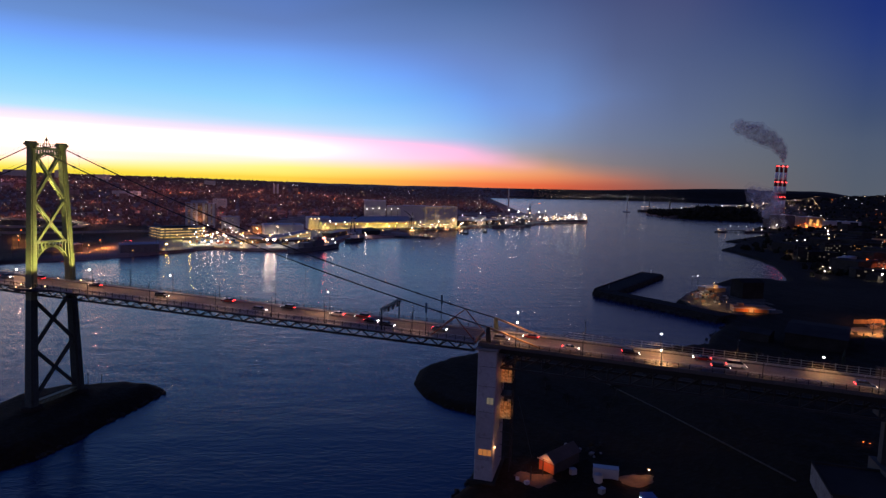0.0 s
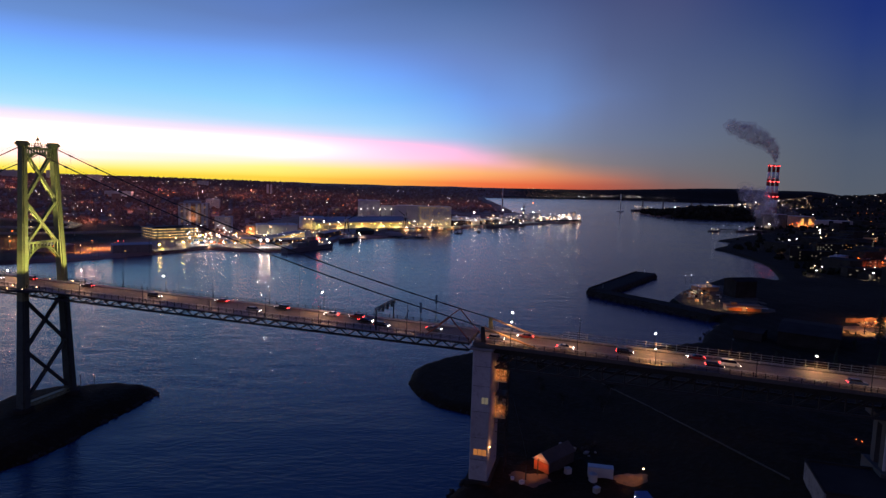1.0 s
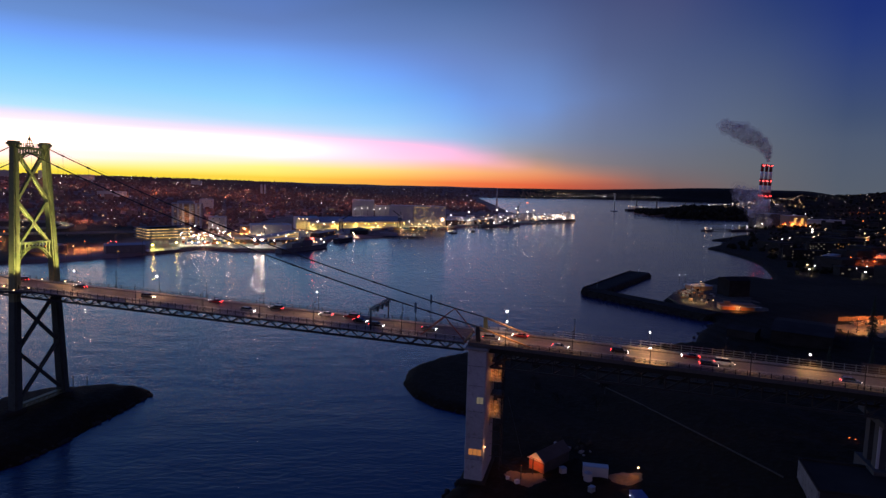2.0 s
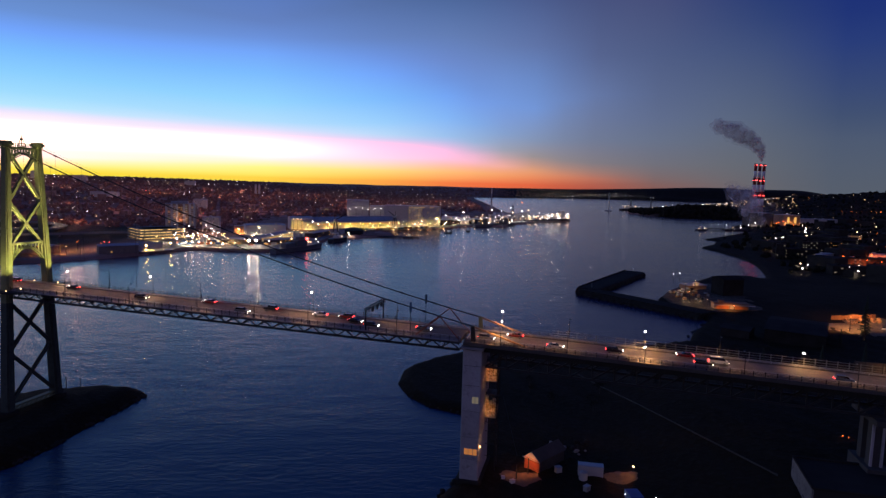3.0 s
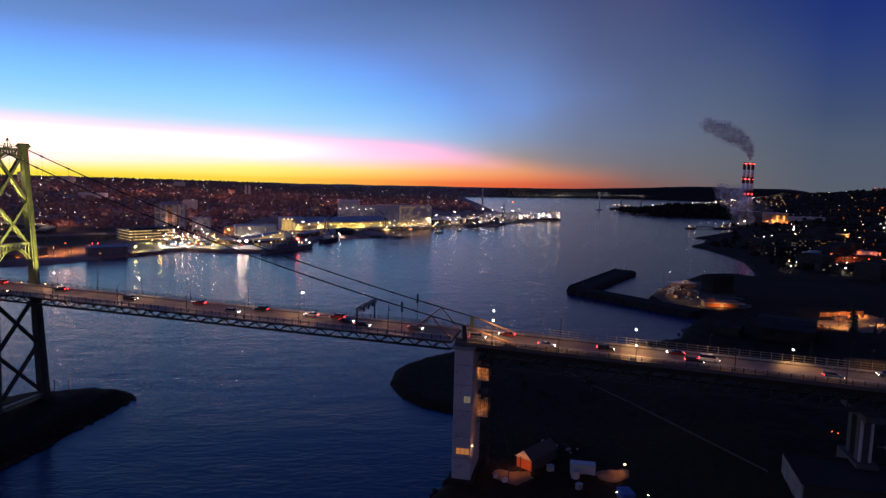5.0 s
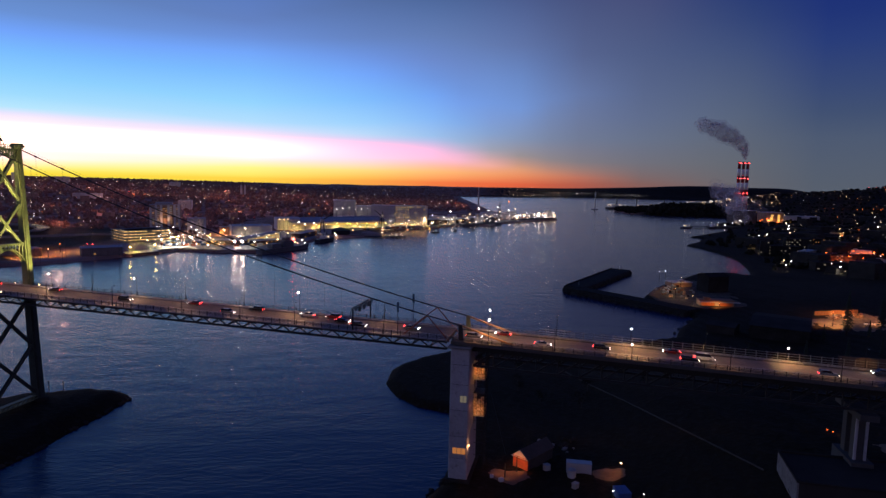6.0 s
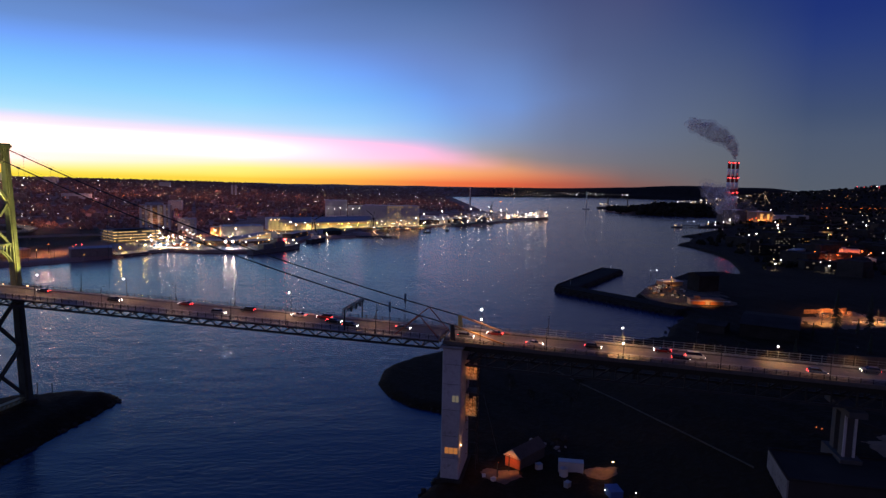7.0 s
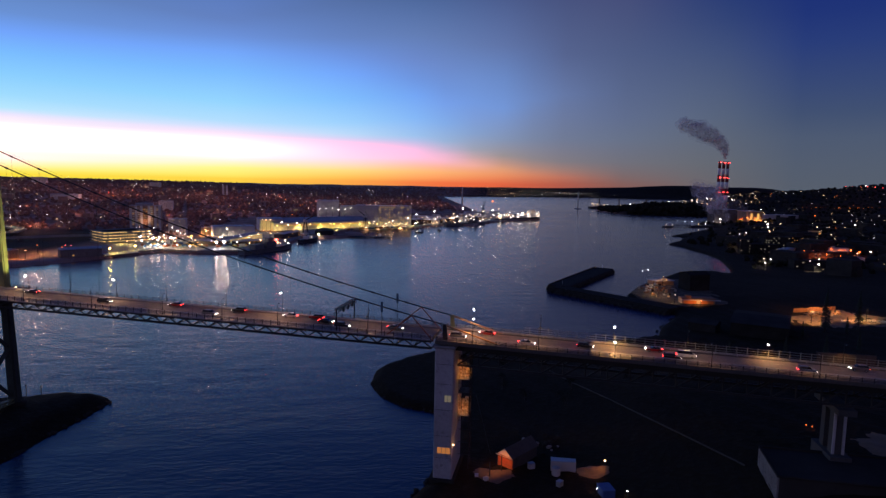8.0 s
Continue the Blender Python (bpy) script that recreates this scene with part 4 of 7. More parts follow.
pier_window(0.45, 27.4, 2.0, 1.9, WINDOW_DIM, 2)
pier_window(-0.45, 11.9, 3.9, 1.8, glow("pier_window_orange", (1.0, 0.36, 0.11), 0.8), 3)
part("notice_board", bmb((-1.0, -8.08, 7.8, 0.4, -8.0, 8.4)), GREY_STEEL, pier, "small pale board")
def work_platform(z0, z1):
    """A boxed scaffold on the shaft's flank, lit from inside."""
    x0, x1, y0, y1 = 1.97, 5.3, 0.6, 5.9
    plat = part("work_platform", bmb((x0, y0, z0, x1, y1, z0 + 0.2)), GREY_STEEL, pier, "scaffold platform lit from inside")
    part("canopy", bmb((x0, y0, z1, x1, y1, z1 + 0.15)), DARK_STEEL, plat)
    for k in range(5):
        part("plank_wall", bmb((x1 - 0.06, y0 + 0.1 + k * 1.06, z0 + 0.2, x1, y0 + 1.0 + k * 1.06, z0 + (z1 - z0) * (0.55, 0.8, 0.4, 0.7, 0.5)[k])), TIMBER, plat, "upright timber board")
    for k in range(3):
        a = x0 + 0.15 + k * 1.08
        part("tarpaulin", bmb((a, y0 - 0.05, z0 + 0.3, a + 0.92, y0, z1 - (0.3, 1.5, 0.8)[k])), TARP, plat, "translucent sheet glowing from the lamps inside")
    for x in (x0 + 0.2, 3.5, x1 - 0.1):
        for y in (y0 + 0.1, 3.2, y1 - 0.1):
            b = bmesh.new()
            tube(b, (x, y, z0 - 2.4), (x, y, z1 + 1.6), 0.07, 0.07, 6)
            part("scaffold_tube", b, DARK_STEEL, plat)
    for k in range(5):
        zz = z0 + 0.9 + k * (z1 - z0 - 1) / 5
        b = bmesh.new()
        for a, c in (((x0, y0, zz), (x1, y0, zz)), ((x1, y0, zz), (x1, y1, zz)), ((x0, y0, zz), (x1, y0, zz + 1.3))):
            tube(b, a, c, 0.055, 0.055, 6)
        part("scaffold_tube", b, DARK_STEEL, plat)
    for y in (1.5, 4.6):
        b = bmesh.new()
        ball(b, (3.2, y, z0 + 2.6), 0.14, sub=2)
        part("work_lamp", b, LAMP_WARM, plat, "warm work lamp")
    bulb(at_bridge(1.5, 0, 0) @ Vector((3.6, 2.2, z0 + 3.0)), 330, (1.0, 0.42, 0.14), 0.3)
    bulb(at_bridge(1.5, 0, 0) @ Vector((3.6, -0.6, z0 + 2.6)), 90, (1.0, 0.36, 0.12), 0.3)


def sheet_material():
    m = bpy.data.materials.new("translucent_sheet")
    m.use_nodes = True
    n = Nodes(m.node_tree)
    at = n.add("ShaderNodeTexCoord").outputs["Object"]
    folds = n.add("ShaderNodeTexNoise", Vector=at, Scale=1.4, Detail=4.0).outputs[0]
    col = n.mix(n.span(folds, 0.35, 0.65), (0.30, 0.22, 0.15), (0.75, 0.66, 0.55))
    t, d = n.add("ShaderNodeBsdfTranslucent", Color=col), n.add("ShaderNodeBsdfDiffuse", Color=col)
    both = n.add("ShaderNodeMixShader", i0=0.4, i1=t.outputs[0], i2=d.outputs[0])
    n.tree.links.new(both.outputs[0], n.add("ShaderNodeOutputMaterial").inputs[0])
    return m


TARP = sheet_material()
TIMBER = surface("scaffold_timber", (0.34, 0.22, 0.12), 0.85, 0.0, 0.3, 0.8)
work_platform(30.6, 36.6)
work_platform(19.4, 26.4)
b = bmesh.new()
ball(b, (2.2, -7.0, 13.4), 0.2, sub=2)
part("wall_lamp", b, LAMP_WARM, pier, "warm wall lamp")
bulb(at_bridge(1.5, 0, 0) @ Vector((3.0, -7.6, 13.2)), 260, (1.0, 0.42, 0.14), 0.3)
b = bmesh.new()
for k in range(10):
    z = 4 + k * 3.6
    tube(b, (5.5, 1.0, z), (5.5, 5.0, z + 3.6), 0.08, 0.08, 6)
    tube(b, (5.5, 5.0, z), (5.5, 1.0, z + 3.6), 0.08, 0.08, 6)
for y in (0.9, 5.1):
    tube(b, (5.5, y, 2), (5.5, y, 41), 0.11, 0.11, 6)
part("stair_tower", b, DARK_STEEL, pier, "dark steel access tower beside the shaft")
for z in (6.4, 10.2, 14.2, 17.0, 22.0, 33.0, 39.0):
    b = bmesh.new()
    tube(b, (2.0, 3.0, z), (5.5, 3.0, z), 0.09, 0.09, 6)
    part("wall_tie", b, DARK_STEEL, pier)


def field_line(name, p, q, r, label):
    b = bmesh.new()
    tube(b, p, q, r, r, 6)
    return solid(name, b, DARK_STEEL, label, name.split("_")[-1])


field_line("guy_wire", (22.4, 168.5, 30.0), (30.4, 190.0, 3.0), 0.06, "thin dark guy wire from the pier down to the yard")
for x, y, h in ((-143.1, 245.4, 4.6), (-137.8, 245.9, 3.4)):
    g0 = float(land_height([x], [y])[0])
    post = field_line("marker_post", (x, y, g0 - 0.4), (x, y, g0 + h), 0.16, "thin dark marker post on the islet")
    b = bmesh.new()
    ball(b, (x, y, g0 + h), 0.42, sub=2, squash=0.8)
    part("top_mark", b, DARK_STEEL, post)


def support_pier(s):
    p = place(s, 0, 0)
    g0 = float(land_height([p.x], [p.y])[0])
    th = thing("viaduct_pier", "concrete viaduct pier of two slim columns on a plinth", "pier", at_bridge(s, 0, 0), "viaduct piers")
    part("plinth", bmb((-2.6, -6.2, g0 - 1, 2.6, 6.2, g0 + 3.2)), SHADED_CONCRETE, th)
    zt = road_z(s) - 7.8
    for y in (-2.6, 2.6):
        col = part("column", bmb((-1.5, y - 1.2, g0 + 3.2, 1.5, y + 1.2, zt - 1.6)), SHADED_CONCRETE, th)
        if y < 0:
            for x in (-1.5, 0.9):
                part("pilaster", bmb((x, y - 1.6, g0 + 3.2, x + 0.6, y - 1.21, zt - 1.6)), PIER_CONCRETE, col, "pale concrete pilaster")
    part("crosshead", bmb((-2.2, -7.8, zt - 1.6, 2.2, 7.8, zt)), SHADED_CONCRETE, th)


# concrete darkened all over, for the dimness under the viaduct
SHADED_CONCRETE = surface("shaded_concrete", (0.05, 0.048, 0.05), 0.9, 0.0, 0.2, 0.3, 0.3, 3.0, stain=(0.03, 0.03, 0.03))
support_pier(105.5)
support_pier(205)

# ---- scattering far houses, trees and lamps ----
def ground_z(x, y):
    return float(land_height([x], [y])[0])


def joined(name, verts, faces, material, label, category):
    me = bpy.data.meshes.new(name)
    me.from_pydata(verts.tolist(), [], faces.tolist())
    me.materials.append(material)
    return tagged(new(name, me), label, category, kind="stuff")


def repeat(template_v, template_f, places, sizes, turns):
    """Copies of a small template as one set of points and faces."""
    v, f = np.array(template_v, float), np.array(template_f, int)
    c, s = np.cos(turns)[:, None], np.sin(turns)[:, None]
    w = v[None] * sizes[:, None, :]
    x = w[..., 0] * c - w[..., 1] * s + places[:, None, 0]
    y = w[..., 0] * s + w[..., 1] * c + places[:, None, 1]
    z = w[..., 2] + places[:, None, 2]
    return np.stack([x, y, z], -1).reshape(-1, 3), (f[None] + (np.arange(len(places)) * len(v))[:, None, None]).reshape(-1, f.shape[1])


HOUSE_V = [(-.5, -.5, -.3), (.5, -.5, -.3), (.5, .5, -.3), (-.5, .5, -.3), (-.5, -.5, .62), (.5, -.5, .62), (.5, .5, .62), (-.5, .5, .62), (-.56, 0, 1), (.56, 0, 1)]
HOUSE_F = [(0, 1, 5, 4), (1, 2, 6, 5), (2, 3, 7, 6), (3, 0, 4, 7), (4, 5, 9, 8), (6, 7, 8, 9), (5, 6, 9, 9), (7, 4, 8, 8)]
BLOCK_V = HOUSE_V[:4] + [(-.5, -.5, 1), (.5, -.5, 1), (.5, .5, 1), (-.5, .5, 1)]
BLOCK_F = HOUSE_F[:4] + [(4, 5, 6, 7)]
LAMP_V = [(1, 0, 0), (0, 1, 0), (-1, 0, 0), (0, -1, 0), (0, 0, 1), (0, 0, -1), ]
LAMP_F = [(0, 1, 4), (1, 2, 4), (2, 3, 4), (3, 0, 4), (1, 0, 5), (2, 1, 5), (3, 2, 5), (0, 3, 5)]
ico = bmesh.new()
bmesh.ops.create_icosphere(ico, subdivisions=2, radius=1)
ICO_V = [tuple(v.co) for v in ico.verts]
ICO_F = [tuple(v.index for v in f.verts) for f in ico.faces]
ico.free()

# western walls and crowns, coloured redder and brighter for the haze
HOUSE_WALL = surface("hazy_house_walls", (0.27, 0.17, 0.14), 0.95, 0.0, 0.6, 0.02)
TREES = surface("hazy_tree_crowns", (0.25, 0.13, 0.105), 0.95, 0.0, 0.5, 0.08)
rng = np.random.RandomState(11)


def sample(n, az0, az1, r0, r1, keep, power=1.0):
    out = []
    while len(out) < n:
        a = np.radians(rng.uniform(az0, az1, 4000))
        r = (rng.uniform(r0 ** power, r1 ** power, 4000)) ** (1 / power)
        x, y = r * np.sin(a), r * np.cos(a)
        ok = keep(x, y)
        out += list(zip(x[ok], y[ok]))
    out = np.array(out[:n])
    return np.column_stack([out, land_height(out[:, 0], out[:, 1])])


def west_town(x, y):
    d = shore_distance(x, y, HALIFAX)
    yard = (d < 330) & (x > -330) & (y > 700) & (y < 1900)
    return (d > 60) & ~yard & ~((x > -400) & (y < 860)) & ~((x > -900) & (x < -400) & (y < 1005)) & (y < 4900)


def east_town(x, y):
    d = shore_distance(x, y, DARTMOUTH)
    return (d > 70) & (y > 560) & ~((x < 1000) & (y > 1400) & (y < 2300))


# copies of the walls and crowns, darkened because the eastern shore is unlit
EAST_WALL = surface("unlit_walls", (0.034, 0.031, 0.030), 0.95, 0.0, 0.5, 0.02, ior=1.1)
EAST_TREES = surface("unlit_crowns", (0.022, 0.021, 0.016), 0.95, 0.0, 0.5, 0.08, ior=1.1)


def settle(name, pts, label, h0, h1, w0, w1, flat=False, wall=HOUSE_WALL):
    k = len(pts)
    size = np.column_stack([rng.uniform(w0, w1, k), rng.uniform(w0, w1, k) * 0.75, rng.uniform(h0, h1, k)])
    turn = rng.choice([0.35, 0.35 + 1.5708], k) + rng.normal(0, 0.12, k)
    v, f = repeat(BLOCK_V if flat else HOUSE_V, BLOCK_F if flat else HOUSE_F, pts, size, turn)
    joined(name, v, f, wall, label, "houses")
    return size


def lights(name, pts, mat, r0, r1, label, lift=(5, 10)):
    k = len(pts)
    d = np.hypot(pts[:, 0], pts[:, 1])
    r = rng.uniform(r0, r1, k) * (0.4 + np.minimum(d, 1700) / 2300) * 0.8
    p = pts + np.column_stack([np.zeros(k), np.zeros(k), rng.uniform(*lift, k)])
    v, f = repeat(LAMP_V, LAMP_F, p, np.column_stack([r, r, r]), rng.uniform(0, 3, k))
    return joined(name, v, f, mat, label, "lights")


def woods(name, pts, label, r0, r1, mat=TREES):
    k = len(pts)
    r = rng.uniform(r0, r1, k)
    p = pts + np.column_stack([np.zeros(k), np.zeros(k), r * 0.5])
    v, f = repeat(ICO_V, ICO_F, p, np.column_stack([r, r, r * rng.uniform(0.8, 1.3, k)]), rng.uniform(0, 6, k))
    v = v + rng.normal(0, 0.27, v.shape) * np.repeat(r, len(ICO_V))[:, None]
    joined(name, v, f, mat, label, "trees")


def windows_on(name, pts, size, mat, label):
    """Lit windows on the walls that face the harbour."""
    k = len(pts)
    quad_v = [(-.5, -.56, .1), (.1, -.56, .1), (.1, -.56, .45), (-.5, -.56, .45)]
    s2 = size * np.column_stack([rng.uniform(0.15, 0.5, k), np.ones(k), rng.uniform(0.5, 1.2, k)])
    v, f = repeat(quad_v, [(0, 1, 2, 3)], pts, s2, np.full(k, 0.35))
    joined(name, v, f, mat, label, "windows")


STREET_GLOW = glow("street_glow", (1.0, 0.76, 0.62), 18, True, True)
# west bank
pts = sample(2000, -38, 14, 700, 4300, west_town, 1.5)
size = settle("distant_houses", pts, "rows of dim wooden houses on the western hillside", 4.5, 7.5, 6, 10)
pick = rng.rand(len(pts)) < 0.30
windows_on("lit_house_windows", pts[pick], size[pick], glow("far_window", (1.0, 0.62, 0.30), 1.6), "small warm lit windows of far houses")
blocks = sample(24, -38, 4, 950, 3600, west_town, 1.2)
bsize = settle("distant_blocks", blocks, "flat-roofed blocks among the western houses", 9, 18, 14, 30, True)
windows_on("lit_block_windows", blocks, bsize, glow("far_window_dim", (1.0, 0.72, 0.42), 0.9), "dim lit windows of far blocks")
woods("western_trees", sample(10500, -38, 14, 740, 4600, west_town, 1.4), "dark bare trees between the western houses", 2.2, 4.6)
woods("ridge_trees", sample(500, -38, 16, 3000, 4850, lambda x, y: west_town(x, y) & (shore_distance(x, y, HALIFAX) > 300), 1.5), "dark trees along the western ridge", 2.5, 4.5)
lights("western_street_lights", sample(1150, -38, 10, 720, 4200, west_town, 1.3), STREET_GLOW, 0.18, 0.62, "warm street lights scattered over the western town")
lights("western_white_lights", sample(330, -38, 10, 720, 4300, west_town, 1.3), TOWN_WHITE, 0.28, 0.8, "white street lights scattered over the western town")
lights("western_orange_lights", sample(70, -38, 10, 740, 3500, west_town, 1.3), TOWN_ORANGE, 0.5, 1.0, "orange lights scattered over the western town")
lights("western_red_lights", sample(12, -36, 6, 740, 2500, west_town, 1.3), TOWN_RED, 0.5, 0.9, "small red lights in the western town")
far_keep = lambda x, y: (shore_distance(x, y, HALIFAX) > 8) & (y > 3900)
lights("far_shore_lights", sample(230, 8, 15.5, 4300, 4850, far_keep), TOWN_WARM, 0.45, 1.1, "dense lights of a far suburb across the basin", (3, 10))
lights("far_quay_lights", sample(170, 8, 36, 4400, 4900, lambda x, y: far_keep(x, y) & (shore_distance(x, y, HALIFAX) < 160)), TOWN_WHITE, 0.5, 1.3, "lights along the far basin shore", (3, 10))
# east bank
epts = sample(900, 12, 44, 600, 3600, east_town, 1.4)
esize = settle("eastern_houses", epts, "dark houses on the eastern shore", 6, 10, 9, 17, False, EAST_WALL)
pick = rng.rand(len(epts)) < 0.25
windows_on("eastern_windows", epts[pick], esize[pick], MATS["far_window"], "small warm lit windows of eastern houses")
eb = sample(40, 20, 44, 620, 2200, east_town, 1.2)
ebs = settle("eastern_blocks", eb, "flat-roofed blocks among the eastern houses", 10, 18, 18, 40, True, EAST_WALL)
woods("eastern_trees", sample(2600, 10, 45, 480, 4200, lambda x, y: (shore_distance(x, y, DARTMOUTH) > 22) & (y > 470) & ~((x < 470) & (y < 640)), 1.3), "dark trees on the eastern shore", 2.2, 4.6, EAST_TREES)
lights("eastern_street_lights", sample(280, 14, 44, 620, 4200, east_town, 1.3), TOWN_WARM, 0.35, 0.95, "warm street lights on the eastern shore")
lights("eastern_white_lights", sample(230, 14, 44, 620, 4300, east_town, 1.3), TOWN_WHITE, 0.35, 1.05, "white lights on the eastern shore")
lights("eastern_orange_lights", sample(50, 16, 44, 620, 4000, east_town, 1.3), TOWN_ORANGE, 0.5, 1.2, "orange lights on the eastern shore")

lights("far_eastern_lights", sample(260, 15.5, 31, 2500, 3900, east_town), TOWN_WARM, 0.6, 1.5, "lights of the far eastern shore behind the wooded point", (6, 14))
lights("far_eastern_white_lights", sample(70, 15.5, 31, 2500, 3900, east_town), TOWN_WHITE, 0.6, 1.5, "white lights of the far eastern shore", (6, 14))

# ---- shipyard on the west bank ----
PALE_WALL = surface("pale_cladding", (0.48, 0.45, 0.44), 0.8, 0.0, 0.12, 0.05)
GREY_ROOF = surface("grey_roof_sheet", (0.36, 0.36, 0.38), 0.7, 0.0, 0.15, 0.05)
DARK_WALL = surface("dark_brick", (0.09, 0.075, 0.07), 0.9, 0.0, 0.25, 0.1, ior=1.2)
WHITE_WALL = surface("white_render", (0.6, 0.59, 0.57), 0.8, 0.0, 0.1, 0.1)
HULL_GREY = surface("hull_grey_paint", (0.10, 0.105, 0.115), 0.6, 0.0, 0.2, 0.1)
HULL_DARK = surface("hull_dark_paint", (0.025, 0.025, 0.03), 0.6, 0.0, 0.2, 0.1)

def hall(name, label, category, x0, y0, x1, y1, depth, h, wall=None, roof_h=0.0, windows=None, group="", roofing=None):
    """A building whose front runs from (x0, y0) to (x1, y1), with a parapet roof, a plinth and rows of windows.
    windows: rows of (floors, columns, share lit, material)."""
    wall = wall or PALE_WALL
    a = math.atan2(y1 - y0, x1 - x0)
    w = math.hypot(x1 - x0, y1 - y0)
    g = min(ground_z(x0, y0), ground_z(x1, y1)) - 0.2
    th = thing(name, label, category, pose(x0, y0, g, 0, 0, math.degrees(a)), group)
    part("wall", bmb((0, 0, -2.0, w, depth, h)), wall, th)
    b = bmesh.new()
    if roof_h:
        v = [b.verts.new(p) for p in ((-0.6, -0.6, h), (w + 0.6, -0.6, h), (w + 0.6, depth + 0.6, h), (-0.6, depth + 0.6, h), (-0.6, depth / 2, h + roof_h), (w + 0.6, depth / 2, h + roof_h))]
        for f in ((0, 1, 5, 4), (2, 3, 4, 5), (1, 2, 5), (3, 0, 4), (3, 2, 1, 0)):
            b.faces.new([v[i] for i in f])
    else:
        box(b, -0.4, -0.4, h, w + 0.4, depth + 0.4, h + 0.5)
    roof = part("roof", b, roofing or GREY_ROOF, th)
    if not roof_h:
        r2 = np.random.RandomState(int(w * 7 + h))
        for _ in range(max(1, int(w / 25))):
            ux, uy = r2.uniform(2, max(3, w - 6)), r2.uniform(1, max(2, depth - 5))
            part("roof_unit", bmb((ux, uy, h + 0.5, ux + 4, uy + 3, h + 2.2)), roofing or GREY_STEEL, roof)
    for floors, cols, share, mat in windows or ():
        r2 = np.random.RandomState(int(w * 3 + floors))
        fh = h / floors
        for i in range(floors):
            for j in range(cols):
                if r2.rand() < share:
                    cw = w / cols
                    part("window", bmb((j * cw + cw * 0.3, -0.12, i * fh + fh * 0.42, j * cw + cw * 0.66, 0.05, i * fh + fh * 0.74)), mat, th)
    return th


def parking_garage():
    w, dep, h = 61.0, 44.0, 15.6
    g = ground_z(-352, 835)
    th = thing("parking_garage", "multi-storey parking garage with open decks lit yellow", "garage", pose(-373, 813, g - 0.5, 0, 0, 45.0))
    part("core", bmb((8, 8, 0, w - 8, dep - 8, h)), CONCRETE, th)
    for k in range(5):
        z = 0.5 + k * 3.7
        deck = part("parapet", bmb((0, 0, z, w, 0.3, z + 1.1), (0, dep - 0.3, z, w, dep, z + 1.1), (w - 0.3, 0.32, z, w, dep - 0.32, z + 1.1), (0, 0.32, z, 0.3, dep - 0.32, z + 1.1), (0.32, 0.32, z, w - 0.32, dep - 0.32, z + 0.3)),
                    CONCRETE, th)
        if k == 4:
            for x in (12, 30, 48):
                b = bmesh.new()
                tube(b, (x, dep / 2, z), (x, dep / 2, z + 6), 0.14, 0.1, 6)
                mast = part("lamp_mast", b, DARK_STEEL, deck, "roof deck lamp mast")
                spot(th.matrix_basis @ Vector((x, dep / 2, z + 5.8)), th.matrix_basis @ Vector((x, dep / 2, z)), 9000, (1.0, 0.62, 0.16), 150, 0.4, 0.3)
            continue
        for j in range(10):
            if (j * 7 + k * 3) % 11:
                part("deck_light", bmb((1.2 + j * 6.1, 3.0, z + 2.5, 6.4 + j * 6.1, 3.4, z + 3.2)), DECK_YELLOW, deck, "row of yellow deck lights")
        for j in range(7):
            part("deck_light", bmb((3.0, 1.2 + j * 6.1, z + 2.5, 3.4, 6.2 + j * 6.1, z + 3.2)), DECK_YELLOW, deck, "row of yellow deck lights")
        for j in range(10):
            part("column", bmb((j * 6.7, 0.35, z + 1.1, j * 6.7 + 0.6, 0.9, z + 3.7)), CONCRETE, deck)
        for j in range(1, 7):
            part("column", bmb((0.35, j * 6.7, z + 1.1, 0.9, j * 6.7 + 0.6, z + 3.7)), CONCRETE, deck)


DECK_YELLOW = glow("garage_deck_light", (1.0, 0.60, 0.24), 3.2, sampled=True)
parking_garage()


TAN_BRICK = surface("tan_brick_front", (0.42, 0.28, 0.20), 0.85, 0.0, 0.2, 0.3)


def apartment_block():
    x0, y0, w, dep, h = -428.0, 1025.0, 46.0, 18.0, 35.0
    g = ground_z(-410, 1030) + 4.0
    th = thing("apartment_building", "pale ten-storey apartment building with balconies", "apartment building", pose(x0, y0, g, 0, 0, 12))
    part("wall", bmb((0, 0, -6, w, dep, h)), TAN_BRICK, th)
    part("roof", bmb((8, 4, h, w - 12, dep - 4, h + 4), (-0.4, -0.4, h, w + 0.4, dep + 0.4, h + 0.4)), GREY_ROOF, th)
    for x in (0, 8, 16, 27, 36, 42.5):
        part("pilaster", bmb((x, -0.9, -5, x + 3.5, -0.02, h - (0 if x > 1 else 4))), WHITE_WALL, th, "pale rendered bay")
    part("penthouse", bmb((14, 5, h + 0.45, 34, dep - 5, h + 3.6)), WHITE_WALL, th, "pale set-back top storey")
    r2 = np.random.RandomState(4)
    for k in range(10):
        z = k * 3.4
        for j, x in enumerate((3.7, 11.7, 19.7, 23.4, 30.7, 39.7)):
            # the middle balconies are coloured red-brown for the reddish light on them
            part("balcony", bmb((x, -1.5, z, x + 3.6, 0, z + 0.25), (x, -1.5, z + 0.25, x + 3.6, -1.4, z + 1.1)), REDLIT if 1 < j < 4 else WHITE_WALL, th)
            if r2.rand() < 0.5:
                part("window", bmb((x + 0.5, -0.1, z + 0.5, x + 2.9, -0.02, z + 2.5)), WINDOW_WARM if r2.rand() < 0.6 else WINDOW_DIM, th)
    # an added spot without a body, to brighten the front
    spot(th.matrix_basis @ Vector((23, -9, 4)), th.matrix_basis @ Vector((23, 0, 18)), 9000, (1.0, 0.50, 0.28), 110, 0.8, 0.4)


